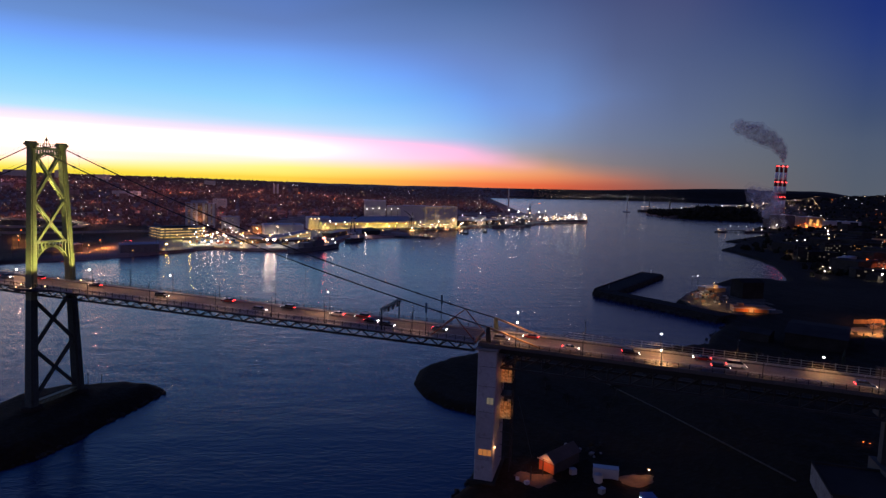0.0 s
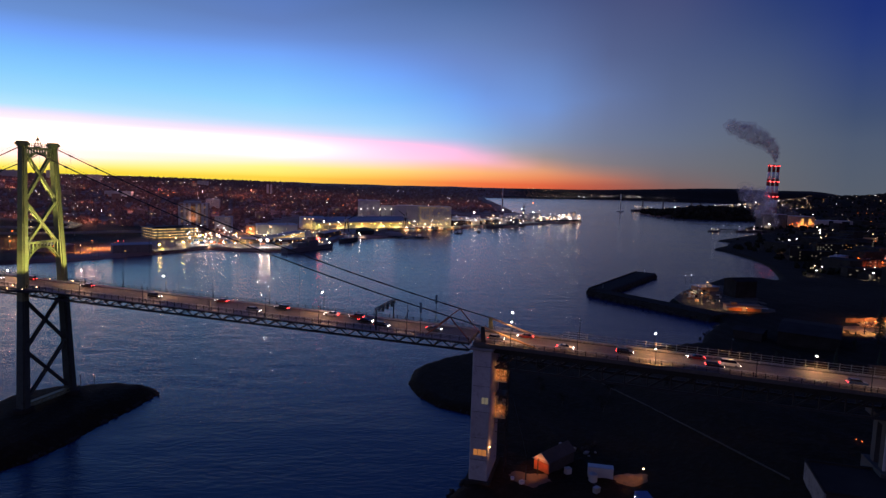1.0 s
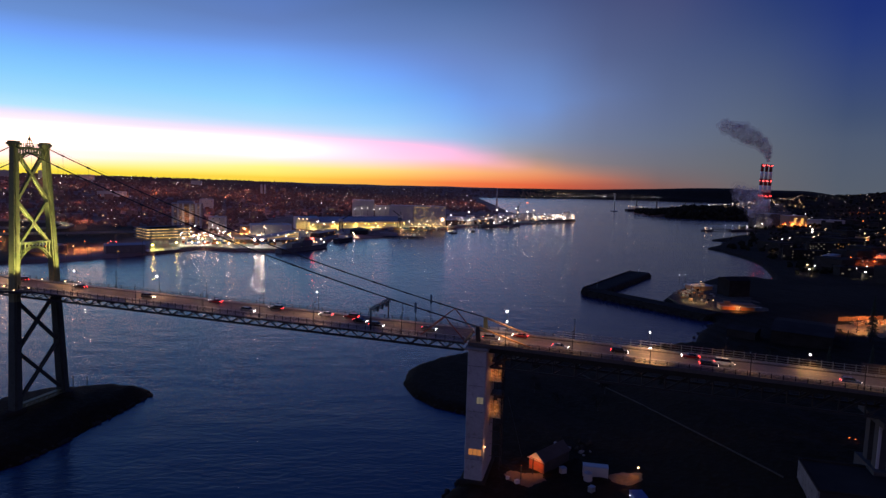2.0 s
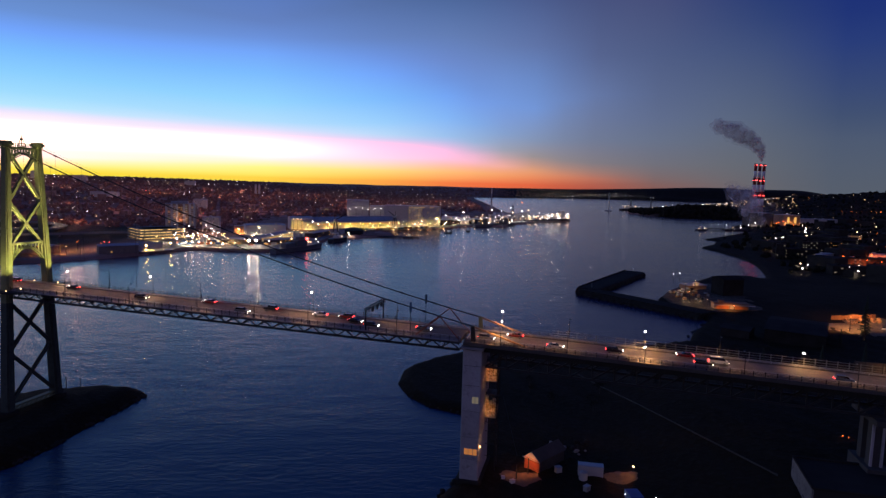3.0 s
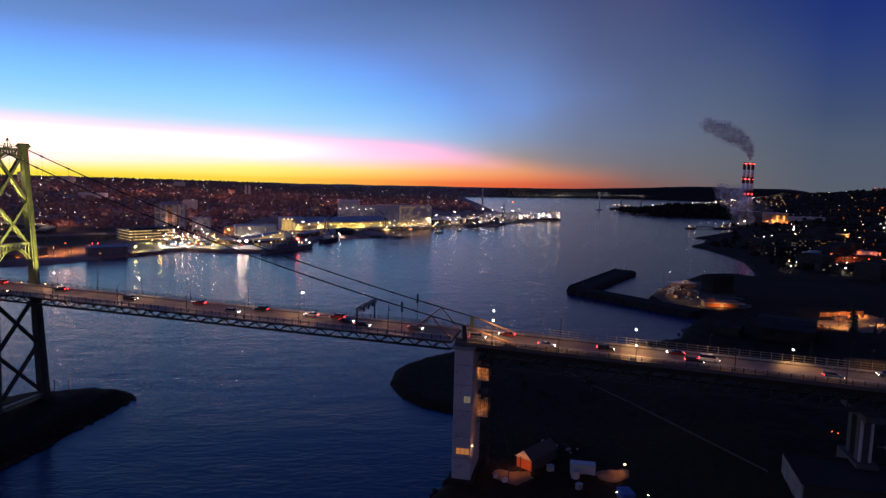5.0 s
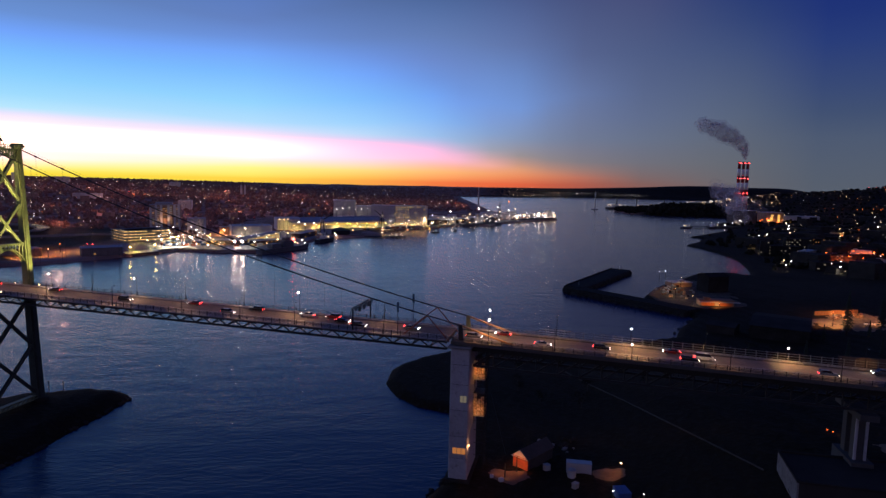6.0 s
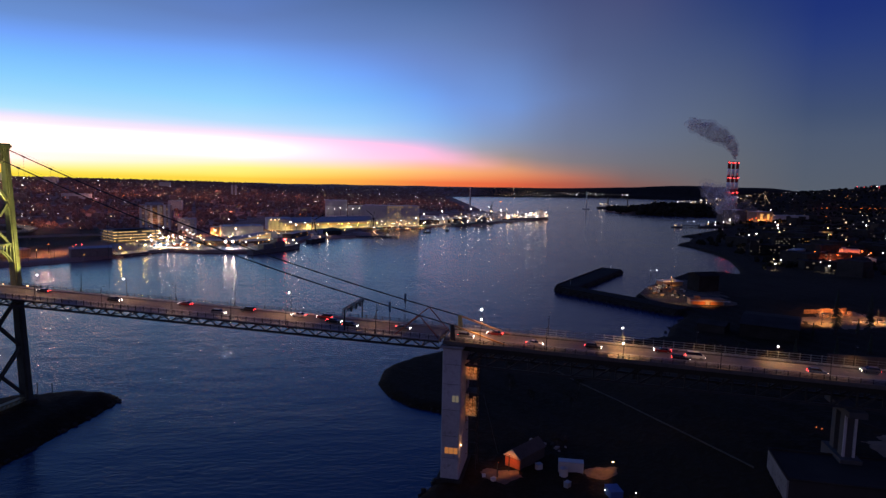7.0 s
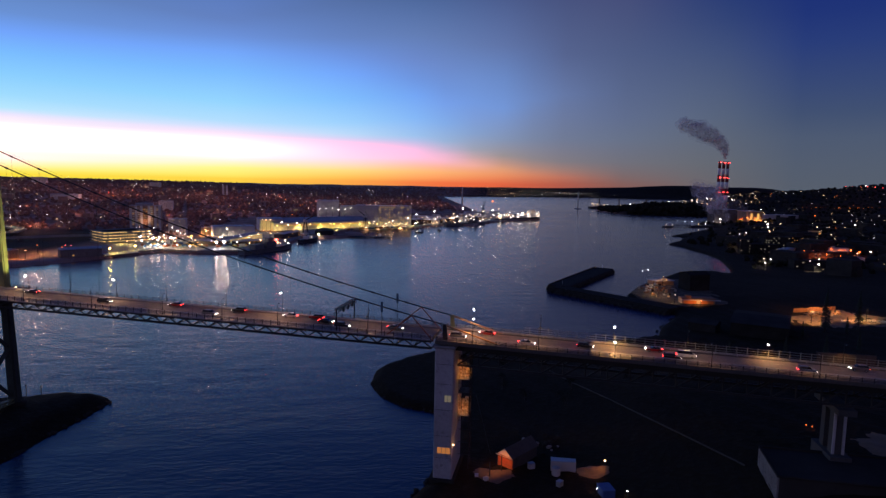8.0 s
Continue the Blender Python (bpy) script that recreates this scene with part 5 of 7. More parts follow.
REDLIT = surface("redlit_brown", (0.30, 0.13, 0.06), 0.85, 0.0, 0.3, 0.3)
apartment_block()
hall("office_block", "small pale office block with a few lit windows", "office", -345, 960, -321, 963, 16, 24, PALE_WALL, 0, [(4, 5, 0.6, WINDOW_DIM)])
hall("workshop", "long pale workshop beside the dock", "workshop", -268, 924, -214, 946, 30, 16, WHITE_WALL, 0)
hall("lit_store", "small store with an orange floodlit wall", "store", -293, 948, -274, 953, 9, 13, TAN_BRICK, 0)
long_hall = hall("assembly_hall", "very long grey shipbuilding hall with yellow floodlit wall", "shipbuilding hall", -208, 1058, -52, 1172, 60, 13.5, PALE_WALL, 7)
for j in range(24):
    b = bmb((3 + j * 7.9, -0.5, 8.6, 8.2 + j * 7.9, 0.0, 9.6))
    part("clerestory_light", b, WINDOW_YELLOW, long_hall, "yellow strip window")
hall("fabrication_hall", "yellow lit gable of a fabrication hall", "hall", -232, 1062, -196, 1075, 40, 19, PALE_WALL, 3)
hall("dock_office", "pale multi-storey dockyard office with lit windows", "office", -36, 1196, 26, 1218, 28, 40, PALE_WALL, 0, [(8, 14, 0.42, WINDOW_YELLOW), (9, 16, 0.2, WINDOW_DIM)])
hall("blank_hall", "tall windowless grey hall beside the dockyard office", "hall", -84, 1200, -37, 1196, 40, 40, PALE_WALL, 0)
hall("upper_hall", "tall grey hall with floodlights on its front", "hall", -186, 1440, -136, 1446, 40, 40, PALE_WALL, 0)
hall("upper_annex", "long grey annex behind the dock hall", "hall", -134, 1446, -60, 1452, 30, 28, PALE_WALL, 0)
SHED_WALL = surface("weathered_shed_wall", (0.16, 0.13, 0.125), 0.85, 0.0, 0.35, 0.15, stain=(0.07, 0.06, 0.055))
for x0, y0, x1, y1, d, h, lit in ((-350, 668, -318, 690, 14, 9, 0.12), (-316, 694, -294, 726, 12, 8, 0.15), (-440, 668, -395, 655, 14, 9, 0.1), (-255, 800, -215, 800, 12, 7, 0.3), (-205, 800, -170, 830, 10, 7, 0.5),
                              (60, 1285, 95, 1320, 14, 9, 0.3), (110, 1330, 140, 1350, 14, 10, 0.3), (30, 1240, 52, 1262, 12, 12, 0.4), (170, 1420, 200, 1445, 14, 9, 0.3), (-165, 905, -150, 965, 14, 8, 0.3)):
    hall("waterfront_shed", "low waterfront shed with a dark roof", "shed", x0, y0, x1, y1, d, h, SHED_WALL if x0 < -290 else DARK_WALL, 2 if d < 15 else 0, [(2, 8, lit, WINDOW_WARM)] if lit else None, "waterfront sheds")


def dock_lamp(x, y, h, mat, power, colour, r=1.3, z=None, cone=140):
    r *= 0.48
    g = ground_z(x, y) if z is None else z
    th = thing("dock_lamp", "bright dock lamp on a steel mast", "lamp", pose(x, y, g), "dock lamps")
    b = bmesh.new()
    tube(b, (0, 0, -0.5), (0, 0, h), 0.2, 0.12, 6)
    part("mast", b, DARK_STEEL, th)
    b = bmesh.new()
    ball(b, (0, 0, h), r, sub=2, squash=0.7)
    part("lamp_glass", b, mat, th, "glowing lamp", True)
    if power:
        spot((x, y, g + h - r - 0.6), (x, y + 3, g), power * (0.9 if colour == WHITEC else 1.6), colour, cone, 0.5, 0.6)


LAMP_YELLOW = glow("lamp_yellow", (1.0, 0.58, 0.12), 9, sampled=True)
FLOOD = glow("flood_lamp", (1.0, 0.74, 0.62), 75, sampled=True)
FLOOD_YELLOW = glow("yellow_flood_lamp", (1.0, 0.58, 0.13), 45, sampled=True)
FLOOD_PINK = glow("quay_flood_lamp", (1.0, 0.70, 0.58), 24, sampled=True)
WARMC, WHITEC, YELC, ORC = (1.0, 0.68, 0.34), (1.0, 0.9, 0.75), (1.0, 0.72, 0.16), (1.0, 0.42, 0.10)
for x, y, h, mat, power, col, r in (
        (-305, 762, 10, LAMP_WHITE, 55000, WHITEC, 1.7), (-297, 778, 12, LAMP_WHITE, 0, WHITEC, 1.7), (-290, 772, 10, LAMP_WHITE, 55000, WHITEC, 1.6), (-280, 786, 12, LAMP_WHITE, 0, WHITEC, 1.5),
        (-256, 850, 16, LAMP_WARM, 60000, WARMC, 1.8), (-240, 890, 16, LAMP_WARM, 0, WARMC, 1.7), (-217, 760, 10, FLOOD, 45000, WHITEC, 2.6), (-209, 762, 10, FLOOD, 45000, WHITEC, 2.8), (-196, 772, 9, LAMP_WHITE, 0, WHITEC, 1.3),
        (-284, 938, 10, LAMP_WARM, 42000, ORC, 1.4), (-180, 980, 20, LAMP_WHITE, 50000, WHITEC, 2.0), (-172, 985, 16, LAMP_WHITE, 0, WHITEC, 1.6), (-160, 1000, 18, LAMP_WHITE, 0, WHITEC, 1.6),
        (-330, 850, 14, LAMP_WARM, 30000, WARMC, 1.5), (-300, 870, 14, LAMP_WHITE, 0, WHITEC, 1.4), (-390, 700, 10, LAMP_ORANGE, 27000, ORC, 1.0), (-440, 720, 10, LAMP_ORANGE, 42000, ORC, 1.2), (-520, 760, 12, LAMP_ORANGE, 42000, ORC, 1.3), (-365, 720, 8, LAMP_RED, 0, ORC, 1.2), (-372, 722, 8, LAMP_RED, 0, ORC, 1.0),
        (-400, 645, 9, LAMP_ORANGE, 27000, ORC, 0.9), (-380, 660, 9, LAMP_WARM, 6000, ORC, 0.8), (-420, 690, 9, LAMP_ORANGE, 27000, ORC, 0.9), (-470, 682, 9, LAMP_ORANGE, 27000, ORC, 0.9), (-500, 725, 9, LAMP_WARM, 9000, ORC, 0.9), (-360, 692, 9, LAMP_ORANGE, 6000, ORC, 0.7), (-560, 705, 9, LAMP_ORANGE, 36000, ORC, 0.9), (-610, 765, 9, LAMP_WARM, 40000, ORC, 0.9),
        (-342, 792, 9, LAMP_WARM, 20000, YELC, 0.9), (-322, 825, 9, LAMP_WARM, 20000, YELC, 0.9), (-252, 790, 9, LAMP_WARM, 20000, WARMC, 1.0), (-232, 830, 9, LAMP_WARM, 20000, YELC, 1.0), (-275, 835, 9, LAMP_WARM, 20000, WARMC, 1.0), (-200, 865, 9, LAMP_WARM, 20000, YELC, 1.1), (-182, 905, 9, LAMP_WARM, 20000, WARMC, 1.2),
        (-120, 960, 10, LAMP_WHITE, 12000, WHITEC, 1.4), (-95, 968, 10, LAMP_WARM, 0, WHITEC, 1.2), (76, 1300, 26, LAMP_WHITE, 40000, WHITEC, 2.6), (38, 1290, 20, LAMP_WHITE, 0, WHITEC, 1.8), (120, 1340, 20, LAMP_WARM, 30000, WARMC, 2.0), (145, 1390, 30, LAMP_WHITE, 30000, WHITEC, 2.6),
        (200, 1450, 22, LAMP_WARM, 0, WARMC, 2.2), (225, 1470, 24, LAMP_WHITE, 30000, WHITEC, 2.4), (250, 1640, 40, LAMP_ORANGE, 0, ORC, 3.4), (255, 1560, 24, LAMP_WARM, 30000, WARMC, 2.0), (180, 1500, 22, LAMP_WHITE, 0, WHITEC, 1.8), (215, 1600, 26, LAMP_WHITE, 0, WHITEC, 1.8)):
    dock_lamp(x, y, h, mat, power, col, r)
# floodlights in rows on the halls
for i in range(10):
    x, y = -206 + i * 16.5 + 4, 1054 + i * 12.1
    dock_lamp(x, y, 9.5, LAMP_WARM, 16000 if i % 2 == 0 else 0, YELC, 1.5)
for i in range(9):
    dock_lamp(-178 + i * 14, 1432 + i * 1.2, 20 + (i % 3) * 1.5, LAMP_WHITE, 1500 if i % 4 == 0 else 0, WHITEC, 1.5)
for i in range(3):
    dock_lamp(-225 + i * 6, 1050 + i * 3, 19, LAMP_WARM, 14000 if i == 1 else 0, YELC, 1.7)
for i in range(6):
    dock_lamp(-40 + i * 14, 1186 + i * 3, 6, LAMP_WARM, 9000 if i % 2 else 0, YELC, 1.0)


QUAY = surface("quay_concrete", (0.22, 0.20, 0.18), 0.85, 0.0, 0.25, 0.1, 0.2)


def apron(name, outline, z, label):
    """A paved slab with sides that go down into the ground."""
    b = bmesh.new()
    lo = [b.verts.new((x, y, z - 4)) for x, y in outline]
    hi = [b.verts.new((x, y, z)) for x, y in outline]
    b.faces.new(hi)
    k = len(outline)
    for i in range(k):
        b.faces.new((lo[i], lo[(i + 1) % k], hi[(i + 1) % k], hi[i]))
    solid(name, b, QUAY, label, "quay", kind="structure")


apron("pavement", [(-318, 706), (-297, 731), (-281, 760), (-234, 744), (-183, 752), (-152, 836), (-146, 958), (-215, 1030), (-290, 900), (-372, 800)], 3.7, "paved shipyard quay lit by dock lamps")
apron("pavement", [(-84, 1118), (14, 1188), (100, 1304), (60, 1320), (-30, 1230), (-190, 1060), (-150, 1000), (-142, 972)], 3.7, "paved strip before the shipbuilding hall")
apron("pavement", [(160, 1296), (203, 1398), (292, 1498), (366, 1576), (350, 1600), (180, 1450), (110, 1350)], 3.7, "paved dockyard quay")


def ship(x, y, turn, length, beam_w, name, label, hull, deck_h, blocks, lit, group=""):
    th = thing(name, label, "ship", pose(x, y, 0, 0, 0, turn), group)
    b = bmesh.new()
    rows = []
    for k in range(13):
        u = k / 12
        w = beam_w / 2 * (1 - max(0, (u - 0.72) / 0.28) ** 2 * 0.96) * (0.86 + 0.14 * min(1, u * 5))
        sheer = deck_h * (1 + 0.5 * max(0, u - 0.6))
        px = (u - 0.5) * length
        rows.append([b.verts.new(p) for p in ((px, -w * 0.75, -1), (px + (0.02 * length if k == 12 else 0), -w, sheer), (px + (0.02 * length if k == 12 else 0), w, sheer), (px, w * 0.75, -1))])
    for p, q in zip(rows, rows[1:]):
        for i in range(4):
            b.faces.new((p[i], p[(i + 1) % 4], q[(i + 1) % 4], q[i]))
    b.faces.new(rows[0])
    b.faces.new(rows[-1][::-1])
    part("hull", b, hull, th)
    for u0, u1, w, z0, z1 in blocks:
        bb = bmb(((u0 - 0.5) * length, -beam_w * w / 2, z0, (u1 - 0.5) * length, beam_w * w / 2, z1))
        bmesh.ops.bevel(bb, geom=bb.edges[:], offset=0.3, segments=1, affect="EDGES")
        part("superstructure", bb, HULL_GREY if hull is HULL_GREY else WHITE_WALL, th)
    for u, z0, z1 in ((0.55, deck_h, deck_h + length * 0.2), (0.35, deck_h, deck_h + length * 0.13)):
        b = bmesh.new()
        tube(b, ((u - 0.5) * length, 0, z0), ((u - 0.5) * length, 0, z1), 0.5, 0.2, 6)
        for k in range(3):
            zz = z0 + (z1 - z0) * (0.5 + 0.15 * k)
            tube(b, ((u - 0.5) * length, -2.5 + k * 0.6, zz), ((u - 0.5) * length, 2.5 - k * 0.6, zz), 0.15, 0.15, 5)
        part("mast", b, DARK_STEEL, th)
    r2 = np.random.RandomState(int(length))
    for k in range(lit):
        b = bmesh.new()
        ball(b, (r2.uniform(-0.45, 0.45) * length, r2.uniform(-0.5, 0.0) * beam_w, deck_h + r2.uniform(1, length * 0.14)), r2.uniform(0.3, 0.85) * (length / 80) ** 0.5, sub=1)
        part("deck_lamp", b, LAMP_WHITE if r2.rand() < 0.35 else LAMP_WARM, th)
    return th


BL = [(0.2, 0.38, 0.7, 5, 11), (0.42, 0.62, 0.75, 5, 13), (0.48, 0.58, 0.5, 13, 17)]
s1 = ship(-160, 775, 62, 92, 13, "naval_ship", "grey naval ship moored at the yard quay", HULL_GREY, 5.5, BL, 6)
b = bmesh.new()
ball(b, (12, -4, 14), 1.6, sub=2)
part("red_lamp", b, LAMP_RED, s1, "red lamp")
ship(-128, 905, 70, 50, 12, "barge", "dark work barge moored by the yard", HULL_DARK, 5, [(0.3, 0.6, 0.7, 5, 9)], 2)
ship(120, 1290, 38, 60, 12, "patrol_ship", "grey patrol ship at the dockyard", HULL_GREY, 5, BL, 5)
ship(165, 1330, 42, 70, 12, "patrol_ship", "grey patrol ship at the dockyard", HULL_GREY, 5, BL, 6)
ship(325, 1545, 40, 95, 18, "supply_ship", "work ship lit up with many deck lamps at the quay end", HULL_DARK, 7, [(0.55, 0.8, 0.8, 7, 20), (0.6, 0.75, 0.6, 20, 26), (0.1, 0.3, 0.7, 7, 14)], 70)
ship(260, 1490, 40, 70, 14, "supply_ship", "work ship lit up with many deck lamps at the quay", HULL_DARK, 6, [(0.2, 0.4, 0.8, 6, 16)], 30)
for x, y, t in ((38, 1100, 20), (77, 1150, 70), (-30, 1000, 10)):
    ship(x, y, t, 16, 5, "tugboat", "small dark tugboat on the harbour water", HULL_DARK, 1.8, [(0.45, 0.7, 0.7, 1.8, 5.0)], 2, "tugboats")
jt = thing("timber_jetty", "low dark timber jetty on piles", "jetty")
part("deck", bmb((-92, 978, 1.6, -12, 990, 2.3)), DARK_STEEL, jt)
for i in range(9):
    b = bmesh.new()
    for y in (979, 989):
        tube(b, (-90 + i * 9.5, y, -2), (-90 + i * 9.5, y, 1.6), 0.4, 0.4, 6)
    part("pile", b, DARK_STEEL, jt)


def crane(x, y, h, reach, turn, z=3.0):
    th = thing("dock_crane", "tall dark dockside crane", "crane", pose(x, y, z, 0, 0, turn), "dock cranes")
    b = bmesh.new()
    for i, j in ((-1, -1), (1, -1), (1, 1), (-1, 1)):
        beam(b, (i * 4, j * 4, -1), (i * 1.6, j * 1.6, h * 0.6), 0.7, 0.7)
    part("leg", b, DARK_STEEL, th)
    part("cab", bmb((-3, -2.2, h * 0.6, 3, 2.2, h * 0.6 + 4)), GREY_STEEL, th)
    b = bmesh.new()
    beam(b, (1, 0, h * 0.62 + 3), (reach, 0, h), 1.0, 1.3, 0.5, 0.6)
    beam(b, (-2, 0, h * 0.62 + 3), (-1, 0, h * 0.95), 0.6, 0.6)
    part("jib", b, DARK_STEEL, th)


crane(205, 1490, 46, 18, 60)
crane(-150, 1020, 30, 18, 20)
crane(-60, 1150, 32, 16, 150)

# long transit shed by the slip, with strip windows on both floors
slip = hall("slip_shed", "long pale shed beside the slip with lit strip windows", "shed", -216, 812, -196, 914, 16, 9, WHITE_WALL, 1.6)
for j in range(16):
    for z in (2.2, 5.6):
        part("strip_window", bmb((2 + j * 6.3, -0.3, z, 6.6 + j * 6.3, 0.0, z + 1.3)), WINDOW_YELLOW, slip, "yellow strip window")
dome = thing("covered_tank", "low round tank with a dark green domed cover", "tank", pose(-118, 1005, 3))
b = bmesh.new()
tube(b, (0, 0, -1), (0, 0, 6), 15, 15, 28)
part("shell", b, DARK_STEEL, dome)
b = bmesh.new()
for k in range(4):
    tube(b, (0, 0, 6 + k * 1.2), (0, 0, 7.2 + k * 1.2), 15 - k * k * 1.2, 15 - (k + 1) ** 2 * 0.95, 28)
part("cover", b, surface("dark_green_cover", (0.03, 0.06, 0.05), 0.8, 0, 0.2, 0.3), dome)
# work lamps over the yards, each with the pool of light below it
r4 = np.random.RandomState(41)
for i in range(34):
    u, v = r4.rand(), r4.rand()
    x, y = (-345 + 150 * u + 25 * v, 778 + 75 * v + 30 * u) if i < 22 else (-118 + 125 * u, 1085 + 98 * u + 14 * v)
    if i < 22 and x < -310 and y < 815:
        x, y = -290 + 40 * u, 800 + 60 * v
    dock_lamp(x, y, r4.uniform(7, 11), (LAMP_WARM, LAMP_YELLOW, LAMP_WHITE)[i % 3], 26000 if i % 2 else 0, YELC if i % 3 == 1 else WARMC, r4.uniform(0.7, 1.5))
# lamps added to brighten the apartment, workshop and office fronts
for x, y, p in ((-372, 915, 36000), (-350, 918, 26000), (-330, 935, 26000), (-245, 912, 18000), (-60, 1178, 8000), (-10, 1185, 8000)):
    dock_lamp(x, y, 13, LAMP_WHITE, p, (1.0, 0.80, 0.62), 1.1)
for x, y in ((-316, 704), (-302, 736)):
    dock_lamp(x, y, 7, FLOOD_YELLOW, 14000, YELC, 1.7)
for x, y in ((-291, 754), (-285, 759), (-278, 762), (-262, 758), (-246, 752)):
    dock_lamp(x, y, 6, FLOOD_PINK, 14000, WARMC, 1.3)
# bodiless lamps added to wash the western slope, in place of street glow
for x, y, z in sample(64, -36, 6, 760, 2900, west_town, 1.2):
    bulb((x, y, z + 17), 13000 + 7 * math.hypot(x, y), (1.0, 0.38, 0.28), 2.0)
lights("quay_lights", sample(170, -6, 14, 1180, 1640, lambda x, y: (shore_distance(x, y, HALIFAX) > 3) & (shore_distance(x, y, HALIFAX) < 85)), TOWN_WARM, 0.35, 1.1, "many small lamps over the dockyard quays", (4, 15))
lights("quay_white_lights", sample(100, -14, 14, 1180, 1640, lambda x, y: (shore_distance(x, y, HALIFAX) > 3) & (shore_distance(x, y, HALIFAX) < 70)), TOWN_WHITE, 0.35, 1.2, "white lamps over the dockyard quays", (4, 18))
settle("quay_buildings", sample(46, -5, 14, 1230, 1700, lambda x, y: (shore_distance(x, y, HALIFAX) > 14) & (shore_distance(x, y, HALIFAX) < 150)), "pale dockyard stores and workshops", 5, 14, 12, 30, True, PALE_WALL)
yard = np.array([(-350 + 165 * u + 25 * v, 775 + 70 * v + 95 * u * v, 3.7) for u, v in r4.rand(120, 2)])
lights("yard_lights", yard[:70], TOWN_WHITE, 0.35, 0.9, "many small white lamps over the shipyard", (3, 12))
lights("yard_warm_lights", yard[70:], TOWN_WARM, 0.35, 0.9, "many small warm lamps over the shipyard", (3, 12))
for x, y in ((60, 1268), (128, 1325), (188, 1408), (240, 1470), (300, 1530), (20, 1215)):
    dock_lamp(x, y, 16, LAMP_WHITE, 30000, WARMC, 1.2)

BOX_PAINTS = [surface("container_" + k, c, 0.6, 0.1, 0.2, 0.5) for k, c in (("rust", (0.25, 0.08, 0.04)), ("blue", (0.05, 0.10, 0.20)), ("grey", (0.30, 0.30, 0.30)), ("ochre", (0.38, 0.25, 0.08)))]
r3 = np.random.RandomState(23)
FIRST = []
for k, paint in enumerate(BOX_PAINTS):
    word = ("rust red", "blue", "grey", "ochre")[k]
    th = thing("shipping_container", f"{word} steel shipping container on the lit quay", "container", None, "quay containers")
    part("body", bmb((-3.0, -1.2, 0, 3.0, 1.2, 2.6)), paint, th)
    for x in (-2.9, -1.5, 0, 1.5, 2.9):
        part("rib", bmb((x - 0.06, -1.28, 0.1, x + 0.06, -1.2, 2.5)), paint, th)
    part("door", bmb((3.0, -1.1, 0.1, 3.06, 1.1, 2.5)), DARK_STEEL, th)
    FIRST.append([th, False])
for i in range(110):
    u, v = r3.rand(), r3.rand()
    if i < 70:
        x, y = -330 + 140 * u + 20 * v, 770 + 60 * v + 20 * u
    else:
        x, y = -130 + 130 * u, 1040 + 120 * u + 20 * v
    m = pose(x, y, 3.72, 0, 0, r3.choice([20, 110, 35]) + r3.normal(0, 5))
    k = i % 4
    if not FIRST[k][1]:
        FIRST[k][0].matrix_basis = m
        FIRST[k][1] = True
    else:
        copy_thing(FIRST[k][0], m)



def elevated_road(name, label, line, width, lamps, colour, power):
    """A road deck on columns along a line of (x, y, height over the ground)."""
    th = thing(name, label, "road")
    pts = [Vector((x, y, ground_z(x, y) + h)) for x, y, h in line]
    rows = [[], [], []]
    for i, p in enumerate(pts):
        d = pts[min(i + 1, len(pts) - 1)] - pts[max(i - 1, 0)]
        side = Vector((-d.y, d.x, 0)).normalized()
        for k, (o, w, z0, z1) in enumerate(((0, width / 2, -1.3, 0), (width / 2, 0.25, -1.0, 0.9), (-width / 2, 0.25, -1.0, 0.9))):
            c = p + side * o
            rows[k].append([c + side * (j * w) + Vector((0, 0, z)) for j, z in ((-1, z0), (1, z0), (1, z1), (-1, z1))])
        if i % 2 == 0:
            b = bmesh.new()
            tube(b, (p.x, p.y, p.z - line[i][2] - 1.5), (p.x, p.y, p.z - 1.2), 1.0, 1.0, 10)
            part("column", b, CONCRETE, th)
    for k, nm in enumerate(("road_deck", "parapet", "parapet")):
        b = bmesh.new()
        sweep(b, rows[k])
        part(nm, b, ASPHALT if k == 0 else CONCRETE, th)
    for i in lamps:
        p = pts[i]
        b = bmesh.new()
        tube(b, p + Vector((0, 0, -0.2)), p + Vector((0, 0, 9)), 0.12, 0.08, 6)
        mast = part("lamp_mast", b, DARK_STEEL, th)
        b = bmesh.new()
        ball(b, p + Vector((0, 0, 9.1)), 0.35, sub=1, squash=0.6)
        part("lamp_glass", b, LAMP_WARM, mast, "glowing lamp")
        spot(p + Vector((0, 0, 8.4)), p, power, colour, 150, 0.5, 0.4)


elevated_road("highway_viaduct", "long low highway viaduct with a pale parapet",
              [(-700, 745, 4), (-640, 770, 4), (-574, 799, 4), (-533, 815, 4), (-492, 841, 4), (-446, 879, 4), (-410, 905, 3)], 13, (1, 3, 5), (1.0, 0.62, 0.34), 9000)
elevated_road("loop_ramp", "curved concrete ramp lit yellow that doubles back on itself",
              [(-780, 955, 5), (-700, 975, 5), (-646, 988, 5), (-591, 986, 5), (-552, 950, 5), (-537, 905, 5), (-575, 879, 5), (-625, 870, 5), (-710, 850, 5)], 15, (1, 2, 3, 4, 5, 6, 7), (1.0, 0.66, 0.28), 15000)

